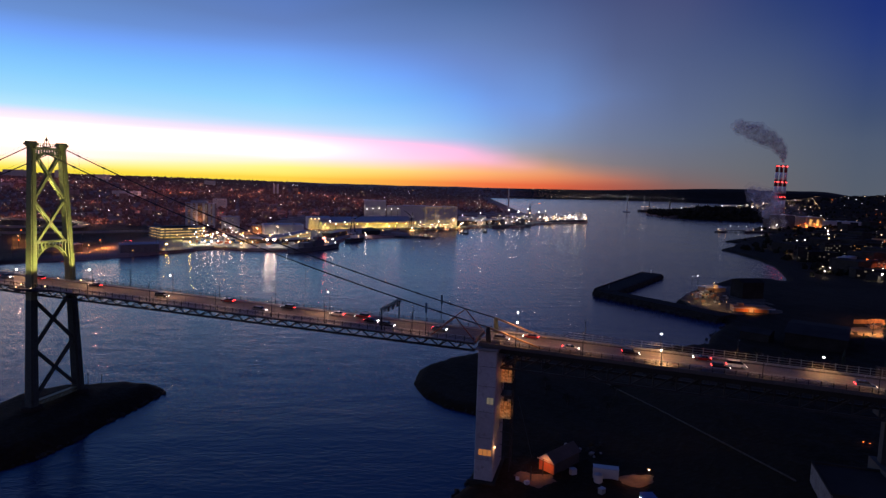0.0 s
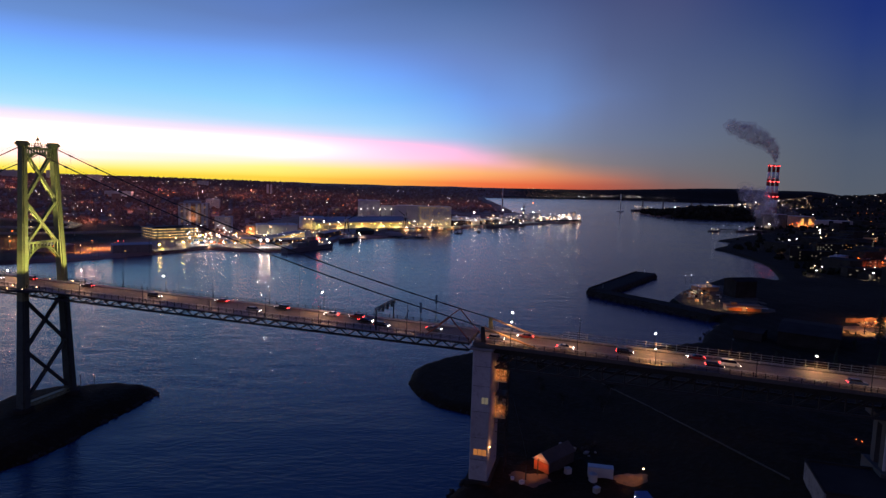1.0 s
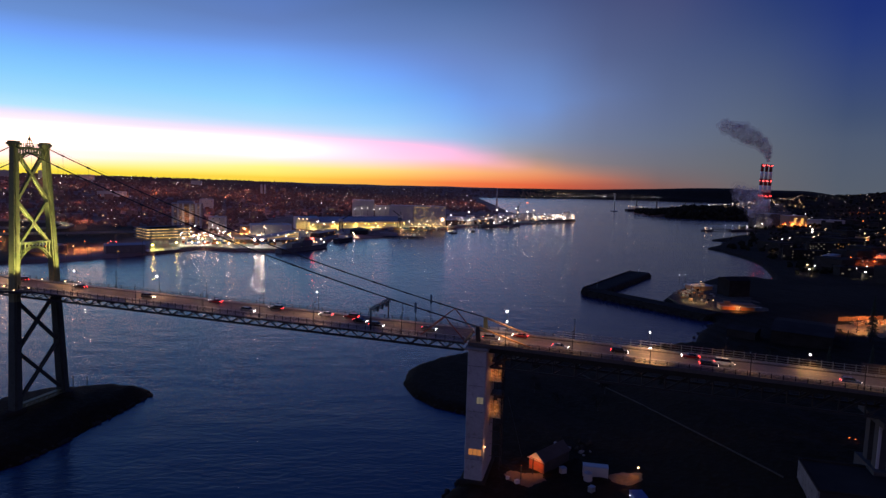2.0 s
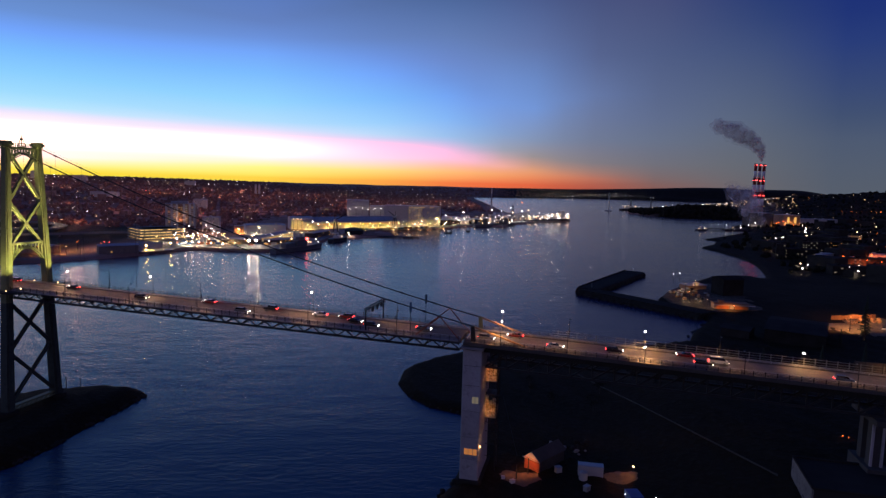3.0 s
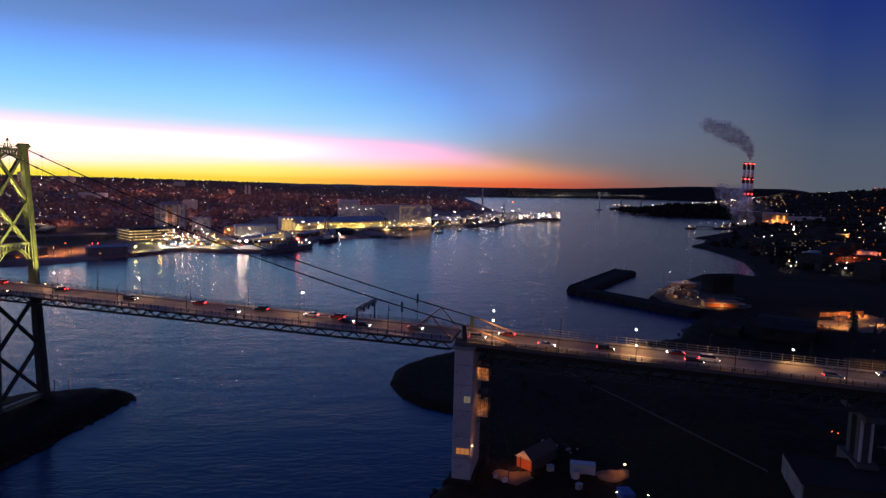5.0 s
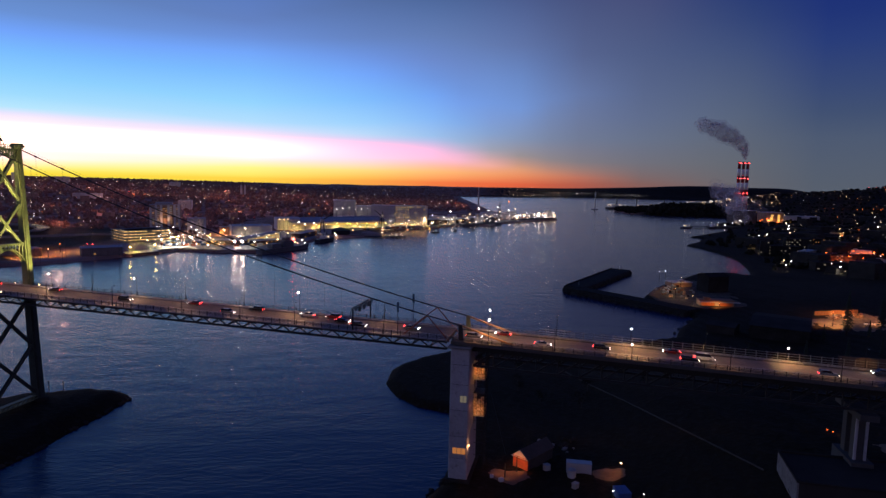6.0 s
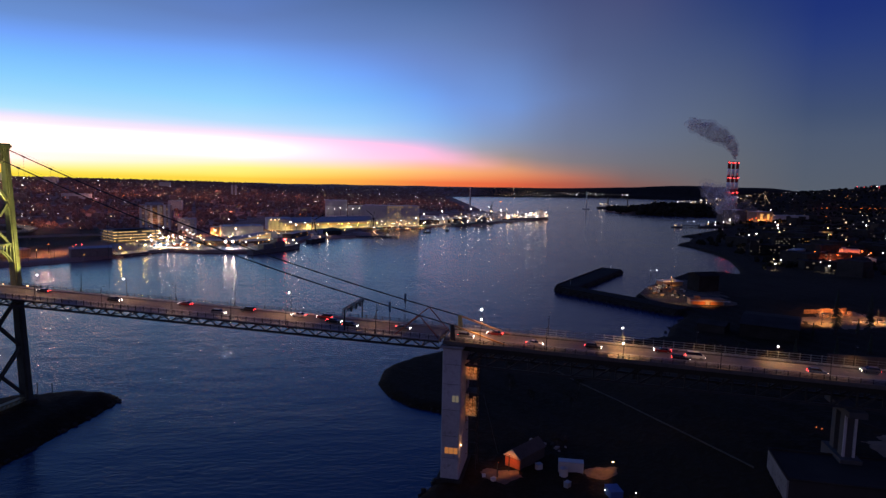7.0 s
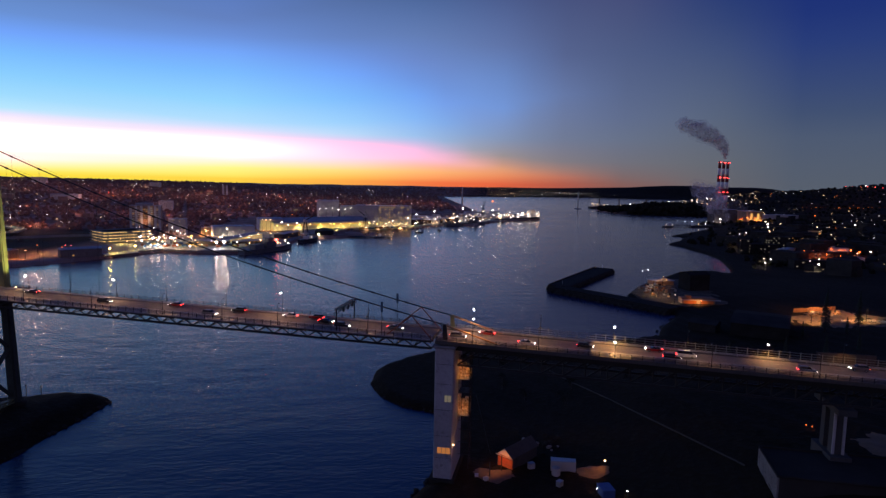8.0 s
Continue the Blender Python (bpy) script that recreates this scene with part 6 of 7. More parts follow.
# slabs and spires on the western skyline
for x0, y0, x1, y1, h in ((-1790, 2520, -1690, 2530, 30), (-1580, 2520, -1545, 2524, 34), (-1415, 2520, -1365, 2524, 28), (-690, 2500, -682, 2502, 40), (-676, 2500, -668, 2502, 40), (-1120, 2900, -1075, 2905, 22), (-910, 1700, -840, 1704, 15), (-560, 1500, -530, 1505, 24)):
    # pale walls, so that the far blocks look hazy
    hall("tower_block", "far flat-roofed tower block on the ridge", "tower block", x0, y0, x1, y1, 18, h, PALE_WALL, 0, [(6, 8, 0.25, WINDOW_DIM)] if h < 38 else None, "ridge tower blocks")

# ---- east shore: breakwater, quay sheds, yard under the bridge ----
def breakwater():
    """An L-shaped rubble breakwater with squared ends, a flat top and a low concrete curb, in two arms."""
    bw = thing("breakwater", "dark L-shaped rubble breakwater with a flat top", "breakwater")
    for (ax, ay), (bx, by), w0, w1, high in (((135, 509), (213, 624), 19, 22, 4.6), ((134, 509), (197, 421), 21, 23, 4.2)):
        d = Vector((bx - ax, by - ay, 0)).normalized()
        side = Vector((-d.y, d.x, 0))
        n = 34
        b = bmesh.new()
        rows = []
        for i in range(n + 1):
            c = Vector((ax, ay, 0)).lerp(Vector((bx, by, 0)), i / n)
            w = w0 + (w1 - w0) * i / n
            jit = lambda k: noise.noise(Vector((i * 0.9, k * 5.0, ax))) * 1.6
            rows.append([b.verts.new(c + side * (o * w / 2 + (jit(k) if 0 < k < 7 else 0)) + Vector((0, 0, z)))
                         for k, (o, z) in enumerate(((-1.12, -1.5), (-1.04, 1.6 + jit(9) * 0.4), (-0.95, high - 0.5 + jit(3) * 0.3), (-0.7, high), (0.7, high), (0.95, high - 0.5 + jit(4) * 0.3), (1.04, 1.6 + jit(5) * 0.4), (1.12, -1.5)))])
        for p, q in zip(rows, rows[1:]):
            for k in range(7):
                b.faces.new((p[k], p[k + 1], q[k + 1], q[k]))
        b.faces.new(rows[0])
        b.faces.new(rows[-1][::-1])
        arm = part("rubble_arm", b, ROCK, bw)
        for i in range(n):
            c0, c1 = (Vector((ax, ay, high + 0.25)).lerp(Vector((bx, by, high + 0.25)), (i + e) / n) for e in (0.03, 0.97))
            o = side * ((w0 + (w1 - w0) * i / n) * 0.42) * (1 if w0 == 19 else -1)
            b = bmesh.new()
            beam(b, c0 + o, c1 + o, 1.1, 0.7)
            part("curb_block", b, ROCK, arm)
    r2 = np.random.RandomState(3)
    for i in range(220):
        t = r2.rand()
        ax, ay, bx, by, w = (134, 509, 197, 421, 11.6 + 1.2 * t) if i < 110 else (135, 509, 213, 624, 10.6 + 1.6 * t)
        c = Vector((ax + (bx - ax) * t, ay + (by - ay) * t, r2.uniform(0.3, 2.4)))
        d = Vector((bx - ax, by - ay, 0)).normalized()
        c += Vector((-d.y, d.x, 0)) * r2.choice([-1, 1]) * (w - c.z * 0.4)
        b = bmesh.new()
        ball(b, c, r2.uniform(0.6, 1.5), 0.5, i, 1, 0.7)
        part("boulder", b, ROCK, bw)
    for t in (0.08, 0.97):
        b = bmesh.new()
        x, y = 135 + 78 * t, 509 + 115 * t
        tube(b, (x, y, 4.5), (x, y, 8.2), 0.16, 0.12, 8)
        part("marker_post", b, GREY_STEEL, bw)


breakwater()

# rocks along the islet and the point
r2 = np.random.RandomState(5)
for name, poly, n, lab in (("islet_rock", ISLET, 150, "dark rubble rock at the islet's waterline"), ("shore_rock", DARTMOUTH[5:22], 170, "dark rubble rock along the shore")):
    pv, sizes = [], []
    for i in range(n):
        k = r2.randint(len(poly) - (0 if name == "islet_rock" else 1))
        (ax, ay), (bx, by) = poly[k], poly[(k + 1) % len(poly)]
        t = r2.rand()
        cx, cy = (-143, 214) if name == "islet_rock" else (40, 265)
        px, py = ax + (bx - ax) * t, ay + (by - ay) * t
        pv.append((px + (cx - px) * 0.03 + r2.normal(0, 0.4), py + (cy - py) * 0.03 + r2.normal(0, 0.4), 0.3))
        s = r2.uniform(0.4, 1.0)
        sizes.append((s, s * r2.uniform(0.7, 1.2), s * 0.7))
    v, f = repeat(ICO_V, ICO_F, np.array(pv), np.array(sizes), r2.uniform(0, 6, n))
    v = v + r2.normal(0, 0.12, v.shape)
    joined(name, v, f, ROCK, lab, "rocks")

GRAVEL = surface("yard_gravel", (0.17, 0.10, 0.06), 0.95, 0.0, 0.35, 0.5, 0.4, 3.0, stain=(0.1, 0.07, 0.05))


def gravel_patch(cx, cy, rx, ry, seed, mat=None, label="gravelled yard patch, paler where a work lamp lights it"):
    """A ragged gravelled patch that follows the ground."""
    b = bmesh.new()
    rows = []
    for k in range(7):
        row = []
        for i in range(28):
            a = i * math.tau / 28
            f = (k / 6) * (1 + 0.35 * noise.noise(Vector((math.cos(a) * 1.6 + seed, math.sin(a) * 1.6, 0))))
            x, y = cx + math.cos(a) * rx * f, cy + math.sin(a) * ry * f
            row.append(b.verts.new((x, y, ground_z(x, y) + 0.25 * (1 - (k / 6) ** 6) - 0.05)))
        rows.append(row)
    for p, q in zip(rows[1:], rows[2:]):
        for i in range(28):
            b.faces.new((p[i], p[(i + 1) % 28], q[(i + 1) % 28], q[i]))
    b.faces.new(rows[1])
    bmesh.ops.delete(b, geom=rows[0], context="VERTS")
    solid("pavement", b, mat or GRAVEL, label, "ground", kind="structure", smooth=True)


BROWN_WALL = surface("brown_cladding", (0.22, 0.10, 0.05), 0.8, 0.0, 0.2, 0.2)
TAN_WALL = surface("tan_brick", (0.36, 0.22, 0.13), 0.85, 0.0, 0.2, 0.4)
b = bmesh.new()
outline = [(188, 454), (190, 486), (206, 514), (245, 563), (262, 560), (262, 470), (246, 440), (210, 432)]
lo = [b.verts.new((x, y, 0.2)) for x, y in outline]
hi = [b.verts.new((x, y, 3.3)) for x, y in outline]
b.faces.new(hi)
for i in range(len(outline)):
    b.faces.new((lo[i], lo[(i + 1) % 8], hi[(i + 1) % 8], hi[i]))
solid("quay", b, surface("quay_gravel", (0.13, 0.105, 0.085), 0.95, 0.0, 0.6, 0.12, 0.6, 1.0, stain=(0.04, 0.035, 0.03), ior=1.2), "rough gravel quay lit by yard lamps", "quay", kind="structure")
hall("quay_shed", "low quay shed with an orange lit front and flat canopy", "shed", 211, 441, 235, 438, 8, 4.6, TAN_WALL, 0, None, "", BROWN_WALL)
qs = bpy.data.objects["quay_shed"]
part("canopy", bmb((-1.5, -2.6, 4.0, 27.5, -0.42, 4.3)), TAN_WALL, qs, "flat canopy with a pale edge")
part("canopy_edge", bmb((-1.5, -2.75, 3.9, 27.5, -2.62, 4.4)), PALE_WALL, qs)
ORANGE_DOOR = surface("orange_roller_door", (0.50, 0.17, 0.05), 0.7, 0.0, 0.2, 0.6)
for x in (1.5, 14.5):
    door = part("roller_door", bmb((x, -0.1, 0.3, x + 8.6, -0.01, 3.7)), ORANGE_DOOR, qs, "orange roller door")
    for z in (0.9, 1.6, 2.3, 3.0):
        part("slat", bmb((x, -0.16, z, x + 8.6, -0.104, z + 0.12)), ORANGE_DOOR, door)
part("door", bmb((10.9, -0.12, 0.2, 13.6, -0.01, 3.7)), PALE_WALL, qs, "pale door")
hall("dark_warehouse", "tall dark gabled warehouse on the quay", "warehouse", 243, 495, 262, 499, 15, 14, EAST_WALL, 2.5, [(2, 3, 0.15, WINDOW_DIM)], "", EAST_WALL)
hall("quay_workshop", "tan quay workshop floodlit from the apron", "workshop", 226, 522, 244, 527, 12, 4.6, TAN_WALL, 0)
hall("big_shed", "long dark low-pitched shed", "shed", 197, 348, 222, 331, 44, 8.0, EAST_WALL, 2.2, None, "", EAST_WALL)
hall("annex_shed", "small dark annex shed", "shed", 178, 362, 190, 352, 14, 5, EAST_WALL, 1.5, None, "", EAST_WALL)
for x, y, h, mat, p, c, r in ((203, 466, 8, LAMP_WARM, 5200, WARMC, 0.25), (214, 500, 9, LAMP_WARM, 5000, WARMC, 0.25), (232, 523, 8, LAMP_WARM, 1900, ORC, 0.4), (221, 432, 4, LAMP_WARM, 2200, ORC, 0.3), (236, 566, 8, LAMP_WHITE, 0, WHITEC, 0.5),
                              (205, 440, 7, LAMP_WARM, 1400, WARMC, 0.4), (228, 560, 8, LAMP_WHITE, 0, WHITEC, 0.45)):
    dock_lamp(x, y, h, mat, p, c, r, 3.2)
for i in range(30):
    x, y = r2.uniform(196, 236), r2.uniform(446, 530)
    if shore_distance(np.array([x]), np.array([y]), DARTMOUTH)[0] < 4 or (208 < x and y < 455):
        continue
    b = bmb((-r2.uniform(0.4, 1.6), -r2.uniform(0.4, 1.1), 0, r2.uniform(0.4, 1.6), r2.uniform(0.4, 1.1), r2.uniform(0.5, 1.9)))
    bmesh.ops.bevel(b, geom=b.edges[:], offset=0.08, segments=1, affect="EDGES")
    solid("quay_crate", b, (BROWN_WALL, CONCRETE, DARK_STEEL, TAN_WALL)[i % 4], ("brown timber", "grey concrete", "dark steel", "tan timber")[i % 4] + " crate lying on the gravel quay", "crate", "quay crates", m=pose(x, y, 3.3, 0, 0, r2.uniform(0, 90)))
for i in range(11):
    x, y = 200 + i * 3.4 + (i % 2) * 3, 484 + i * 5.2
    bt = thing("moored_boat", "small boat laid up on the quay edge", "boat", pose(x, y, 3.3, 0, 0, 40 + i * 23), "laid-up boats")
    b = bmesh.new()
    rows = []
    for k in range(7):
        u = k / 6
        w = 1.2 * (1 - u ** 3 * 0.95)
        rows.append([b.verts.new(p) for p in ((u * 7, -w * 0.4, 0.02), (u * 7, -w, 1.1 + 0.3 * u), (u * 7, w, 1.1 + 0.3 * u), (u * 7, w * 0.4, 0.02))])
    for p, q in zip(rows, rows[1:]):
        for k in range(4):
            b.faces.new((p[k], p[(k + 1) % 4], q[(k + 1) % 4], q[k]))
    b.faces.new(rows[0])
    b.faces.new(rows[-1][::-1])
    part("hull", b, CONCRETE if i % 3 else BROWN_WALL, bt)
    part("cabin", bmb((1.5, -0.7, 1.15, 3.6, 0.7, 2.1)), GREY_STEEL, bt)

# lot lit orange behind the bridge, with a white barrier
gl = ground_z(290, 384)
gravel_patch(287, 378, 30, 30, 7, surface("lot_gravel", (0.19, 0.13, 0.08), 0.95, 0.0, 0.6, 0.10, 0.5, 1.0, stain=(0.09, 0.06, 0.04)), "gravel storage lot lit orange by mast lamps")
r5 = np.random.RandomState(31)
for i in range(16):
    x, y = r5.uniform(274, 304), r5.uniform(386, 402)
    th = thing("pallet_stack", "stack of weathered timber pallets on the lit lot", "pallets", pose(x, y, ground_z(x, y) + 0.2, 0, 0, r5.uniform(0, 90)), "pallet stacks")
    for q in range(r5.randint(3, 8)):
        part("pallet", bmb((-0.9, -0.7, q * 0.3, 0.9, 0.7, q * 0.3 + 0.24)), TAN_WALL if q % 2 else BROWN_WALL, th)
dock_lamp(264, 372, 9, LAMP_ORANGE, 13000, (1.0, 0.46, 0.16), 0.3)
dock_lamp(289, 394, 9, LAMP_ORANGE, 13000, (1.0, 0.46, 0.16), 0.25)
dock_lamp(296, 366, 9, LAMP_ORANGE, 18000, (1.0, 0.46, 0.16), 0.2)
fence = thing("board_fence", "weathered board fence round the lit lot", "fence")
for i in range(13):
    x0, y0 = 274 + i * 2.2, 405 - i * 0.2
    z0 = ground_z(x0, y0)
    part("board", bmb((x0, y0, z0 - 0.8, x0 + 2.18, y0 + 0.12, z0 + 2.9)), BROWN_WALL, fence)
bar_ = thing("road_barrier", "row of white concrete road barriers", "barrier")
for i in range(16):
    z0 = ground_z(285 + i * 2.6, 371 - i * 1.0)
    part("barrier_block", bmb((284 + i * 2.6, 371 - i * 1.0, z0 - 0.3, 286.3 + i * 2.6, 371.8 - i * 1.0, z0 + 1.0)), WHITE_WALL, bar_)

# dark trees
LEAF = surface("dark_needles", (0.018, 0.026, 0.014), 0.9, 0.0, 0.4, 0.8)
BARK = surface("dark_bark", (0.04, 0.032, 0.026), 0.95, 0.0, 0.3, 2.0)


def conifer(x, y, h, seed):
    g = ground_z(x, y)
    th = thing("conifer", "tall dark conifer by the lit lot", "tree", pose(x, y, g), "conifers")
    b = bmesh.new()
    tube(b, (0, 0, -0.5), (0, 0, h * 0.96), h * 0.022, 0.03, 7)
    part("trunk", b, BARK, th)
    b = bmesh.new()
    rr = random.Random(seed)
    for k in range(380):
        u = rr.random() ** 0.8
        z = h * (0.12 + 0.88 * u)
        reach = h * 0.15 * (1 - u) ** 0.8 * rr.uniform(0.5, 1.15) + 0.15
        a = rr.uniform(0, math.tau)
        tip = Vector((math.cos(a) * reach, math.sin(a) * reach, z - reach * 0.35))
        root = Vector((0, 0, z))
        side = (tip - root).cross(Vector((0, 0, 1))).normalized() * (0.16 + reach * 0.2)
        mid = root.lerp(tip, 0.55)
        v = [b.verts.new(p) for p in (root, mid + side, tip, mid - side, mid + Vector((0, 0, 0.25)))]
        for f in ((0, 1, 4), (1, 2, 4), (2, 3, 4), (3, 0, 4)):
            b.faces.new([v[i] for i in f])
    part("crown", b, LEAF, th)


for i, (x, y, h) in enumerate(((255, 347, 27), (275, 346, 24), (262, 338, 10), (300, 344, 13), (318, 348, 14), (235, 338, 9), (200, 300, 10), (216, 292, 12), (240, 300, 11), (270, 305, 13), (170, 300, 9))):
    conifer(x, y, h, i)


def bush_tree(x, y, h, seed):
    """A bare broad-crowned tree: trunk, limbs and a broken cloud of twigs."""
    th = thing("bare_tree", "dark bare broad-crowned tree", "tree", pose(x, y, ground_z(x, y)), "bare trees")
    rr = random.Random(seed)
    b, tw = bmesh.new(), bmesh.new()
    tube(b, (0, 0, -0.3), (0, 0, h * 0.4), h * 0.03, h * 0.02, 7)
    for k in range(7):
        a = rr.uniform(0, math.tau)
        p = Vector((0, 0, h * rr.uniform(0.25, 0.42)))
        q = p + Vector((math.cos(a) * h * 0.28, math.sin(a) * h * 0.28, h * rr.uniform(0.2, 0.45)))
        tube(b, p, q, h * 0.012, h * 0.004, 5)
        for m in range(16):
            c = q + Vector((rr.gauss(0, 1), rr.gauss(0, 1), rr.gauss(0, 0.7))) * h * 0.11
            ax = Vector((rr.gauss(0, 1), rr.gauss(0, 1), rr.gauss(0, 1))).normalized() * h * 0.06
            ay = ax.orthogonal().normalized() * h * 0.035
            tw.faces.new([tw.verts.new(c + e) for e in (ax, ay, -ax, -ay)])
    part("trunk", b, BARK, th)
    part("crown", tw, EAST_TREES, th)


r2 = np.random.RandomState(8)
for i in range(44):
    x, y = r2.uniform(40, 200), r2.uniform(215, 320)
    if shore_distance(np.array([x]), np.array([y]), DARTMOUTH)[0] > 10:
        bush_tree(x, y, r2.uniform(4, 7.5), i)

# yard under the bridge
# paler ground put where the lamplight pools, since the field is too dark
gravel_patch(29, 176, 6.5, 4.5, 1)
gravel_patch(59.6, 176.6, 5.0, 4.2, 4)
GZ = ground_z(34, 181)
house = thing("brick_house", "small gabled house with an orange-lit brick front", "house", pose(31.6, 182.6, GZ, 0, 0, -46))
# side walls coloured dark, since the front lamp's light would show on them
part("wall", bmb((0, 0.3, -1, 5.4, 13.5, 3.6)), DARK_WALL, house)
part("front_wall", bmb((-0.02, 0, -1, 5.42, 0.296, 3.6)), surface("red_brick", (0.42, 0.10, 0.05), 0.85, 0.0, 0.3, 0.8, 0.3, 4.0), house, "orange-red brick front")
for z in (3.45, 3.2):
    part("eaves_board", bmb((-0.4, -0.5 + (3.45 - z), z, 5.8, -0.42 + (3.45 - z), z + 0.16)), WHITE_WALL, house, "white eaves board")
b = bmesh.new()
v = [b.verts.new(p) for p in ((-0.4, -0.4, 3.5), (5.8, -0.4, 3.5), (5.8, 13.9, 3.5), (-0.4, 13.9, 3.5), (2.7, -0.4, 6.0), (2.7, 13.9, 6.0), (-0.4, -0.4, 3.3), (5.8, -0.4, 3.3), (5.8, 13.9, 3.3), (-0.4, 13.9, 3.3))]
for f in ((0, 3, 5, 4), (1, 4, 5, 2), (6, 7, 1, 0), (8, 9, 3, 2), (7, 8, 2, 1), (9, 6, 0, 3), (6, 9, 8, 7)):
    b.faces.new([v[i] for i in f])
part("roof", b, DARK_WALL, house, "dark shingled roof")
b = bmesh.new()
v = [b.verts.new(p) for p in ((-0.1, -0.05, 3.6), (5.5, -0.05, 3.6), (2.7, -0.05, 5.9), (-0.1, 0.2, 3.6), (5.5, 0.2, 3.6), (2.7, 0.2, 5.9))]
for f in ((0, 1, 2), (5, 4, 3), (0, 3, 4, 1), (1, 4, 5, 2), (2, 5, 3, 0)):
    b.faces.new([v[i] for i in f])
part("gable", b, WHITE_WALL, house, "pale painted gable")
for z in (0.3, 0.9, 2.8, 3.2):
    part("brick_course", bmb((-0.03, -0.035, z, 5.43, 0.0, z + 0.12)), BROWN_WALL, house)


def crate(x, y, w, d, h, mat, label, turn, name="storage_box"):
    th = thing(name, label, "box", pose(x, y, ground_z(x, y), 0, 0, turn), "yard boxes")
    b = bmb((-w / 2, -d / 2, -0.3, w / 2, d / 2, h))
    bmesh.ops.bevel(b, geom=b.edges[:], offset=0.06, segments=1, affect="EDGES")
    part("body", b, mat, th)
    part("lid", bmb((-w / 2 - 0.05, -d / 2 - 0.05, h + 0.005, w / 2 + 0.05, d / 2 + 0.05, h + 0.14)), mat if w == 3.6 else GREY_STEEL, th)
    for k in range(int(w / 0.6)):
        part("rib", bmb((-w / 2 + 0.3 + k * 0.6, -d / 2 - 0.05, 0.1, -w / 2 + 0.4 + k * 0.6, -d / 2 + 0.02, h - 0.1)), mat, th)


crate(41.6, 180.3, 1.8, 1.6, 1.7, PALE_WALL, "small white storage box on the yard", 20)
crate(51.0, 178.5, 7.4, 2.6, 3.0, PALE_WALL, "long pale storage container on the yard", -12, "storage_container")
crate(58.9, 162.6, 3.6, 4.6, 2.4, surface("blue_sheet", (0.05, 0.10, 0.28), 0.6, 0, 0.2, 0.5), "blue sheet-metal cabin at the yard edge", 4, "site_cabin")
crate(26.5, 172.5, 1.4, 1.0, 0.8, WHITE_WALL, "white crate on the lit yard", 30)
crate(24.0, 174.4, 1.0, 0.9, 0.6, WHITE_WALL, "white crate on the lit yard", -10)
crate(47.5, 169.0, 1.8, 1.4, 1.3, GREY_STEEL, "grey crate on the dark yard", 40)
tank = thing("round_tank", "pale round tank standing beside the container", "tank", pose(48.2, 176.0, ground_z(48, 176)))
b = bmesh.new()
tube(b, (0, 0, -0.2), (0, 0, 2.2), 1.3, 1.3, 20)
part("shell", b, PALE_WALL, tank)
b = bmesh.new()
tube(b, (0, 0, 2.2), (0, 0, 2.7), 1.3, 0.3, 20)
part("lid", b, GREY_STEEL, tank)
r2 = np.random.RandomState(17)
for i in range(26):
    x, y = 50 + r2.normal(0, 3.2), 197 + r2.normal(0, 2.6)
    b = bmesh.new()
    ball(b, (0, 0, 0.3), r2.uniform(0.4, 1.0), 0.6, i, 1, 0.8)
    solid("rubble_block", b, CONCRETE if i % 5 == 0 else ROCK, "broken concrete block in a rubble heap", "rubble", "rubble heap", m=pose(x, y, ground_z(x, y), 0, 0, i * 40))
for x, y, h, mat, p, c, r in ((28.0, 175.0, 4.6, LAMP_ORANGE, 150, (1.0, 0.42, 0.12), 0.07), (64.0, 178.6, 1.6, LAMP_WARM, 0, (1.0, 0.46, 0.16), 0.6), (56.2, 162.0, 2.0, LAMP_WHITE, 60, WHITEC, 0.3), (64.0, 159.6, 2.0, LAMP_WHITE, 60, WHITEC, 0.3), (32.0, 178.2, 5.2, LAMP_ORANGE, 560, (1.0, 0.34, 0.10), 0.07)):
    dock_lamp(x, y, h, mat, p, c, r)
spot((63.6, 178.2, ground_z(64, 178) + 2.2), (58.5, 175.5, 2.6), 1100, (1.0, 0.42, 0.13), 100, 0.8, 0.3)
# pale kerb line that crosses the dark field
KERB = surface("dark_kerb_stone", (0.05, 0.045, 0.042), 0.9, 0.0, 0.3, 0.5)
kerb = thing("field_kerb", "pale low kerb across the dark field", "kerb")
rise = [ground_z(70 + 26 * u, 278 - 120 * u) for u in np.linspace(0, 1, 6)]
for i in range(60):
    u, u1 = i / 60, (i + 0.96) / 60
    p, q = (Vector((70 + 26 * v, 278 - 120 * v, float(np.interp(v, np.linspace(0, 1, 6), rise)) + 0.4)) for v in (u, u1))
    b = bmesh.new()
    beam(b, p, q, 0.16, 0.5)
    part("kerb_stone", b, KERB, kerb)

# pale flank wall and dark building beside the viaduct
MOTTLED = surface("mottled_render", (0.20, 0.19, 0.195), 0.9, 0.0, 0.4, 0.25, 0.5, 2.0, stain=(0.04, 0.04, 0.045))
bd = thing("flank_building", "dark flat-roofed building with a pale rendered flank wall", "building")
b = bmesh.new()
corners = [(99.2, 157.0), (93.6, 139.6), (150, 124), (156, 142)]
lo = [b.verts.new((x, y, 3)) for x, y in corners]
hi = [b.verts.new((x, y, 18.8)) for x, y in corners]
b.faces.new(hi)
for i in (1, 2, 3):
    b.faces.new((lo[i], lo[(i + 1) % 4], hi[(i + 1) % 4], hi[i]))
part("wall", b, EAST_WALL, bd)
b = bmesh.new()
beam(b, (99.2, 157.0, 11), (93.6, 139.6, 11), 0.4, 15.8)
part("flank_wall", b, MOTTLED, bd, "pale mottled flank wall")
b = bmesh.new()
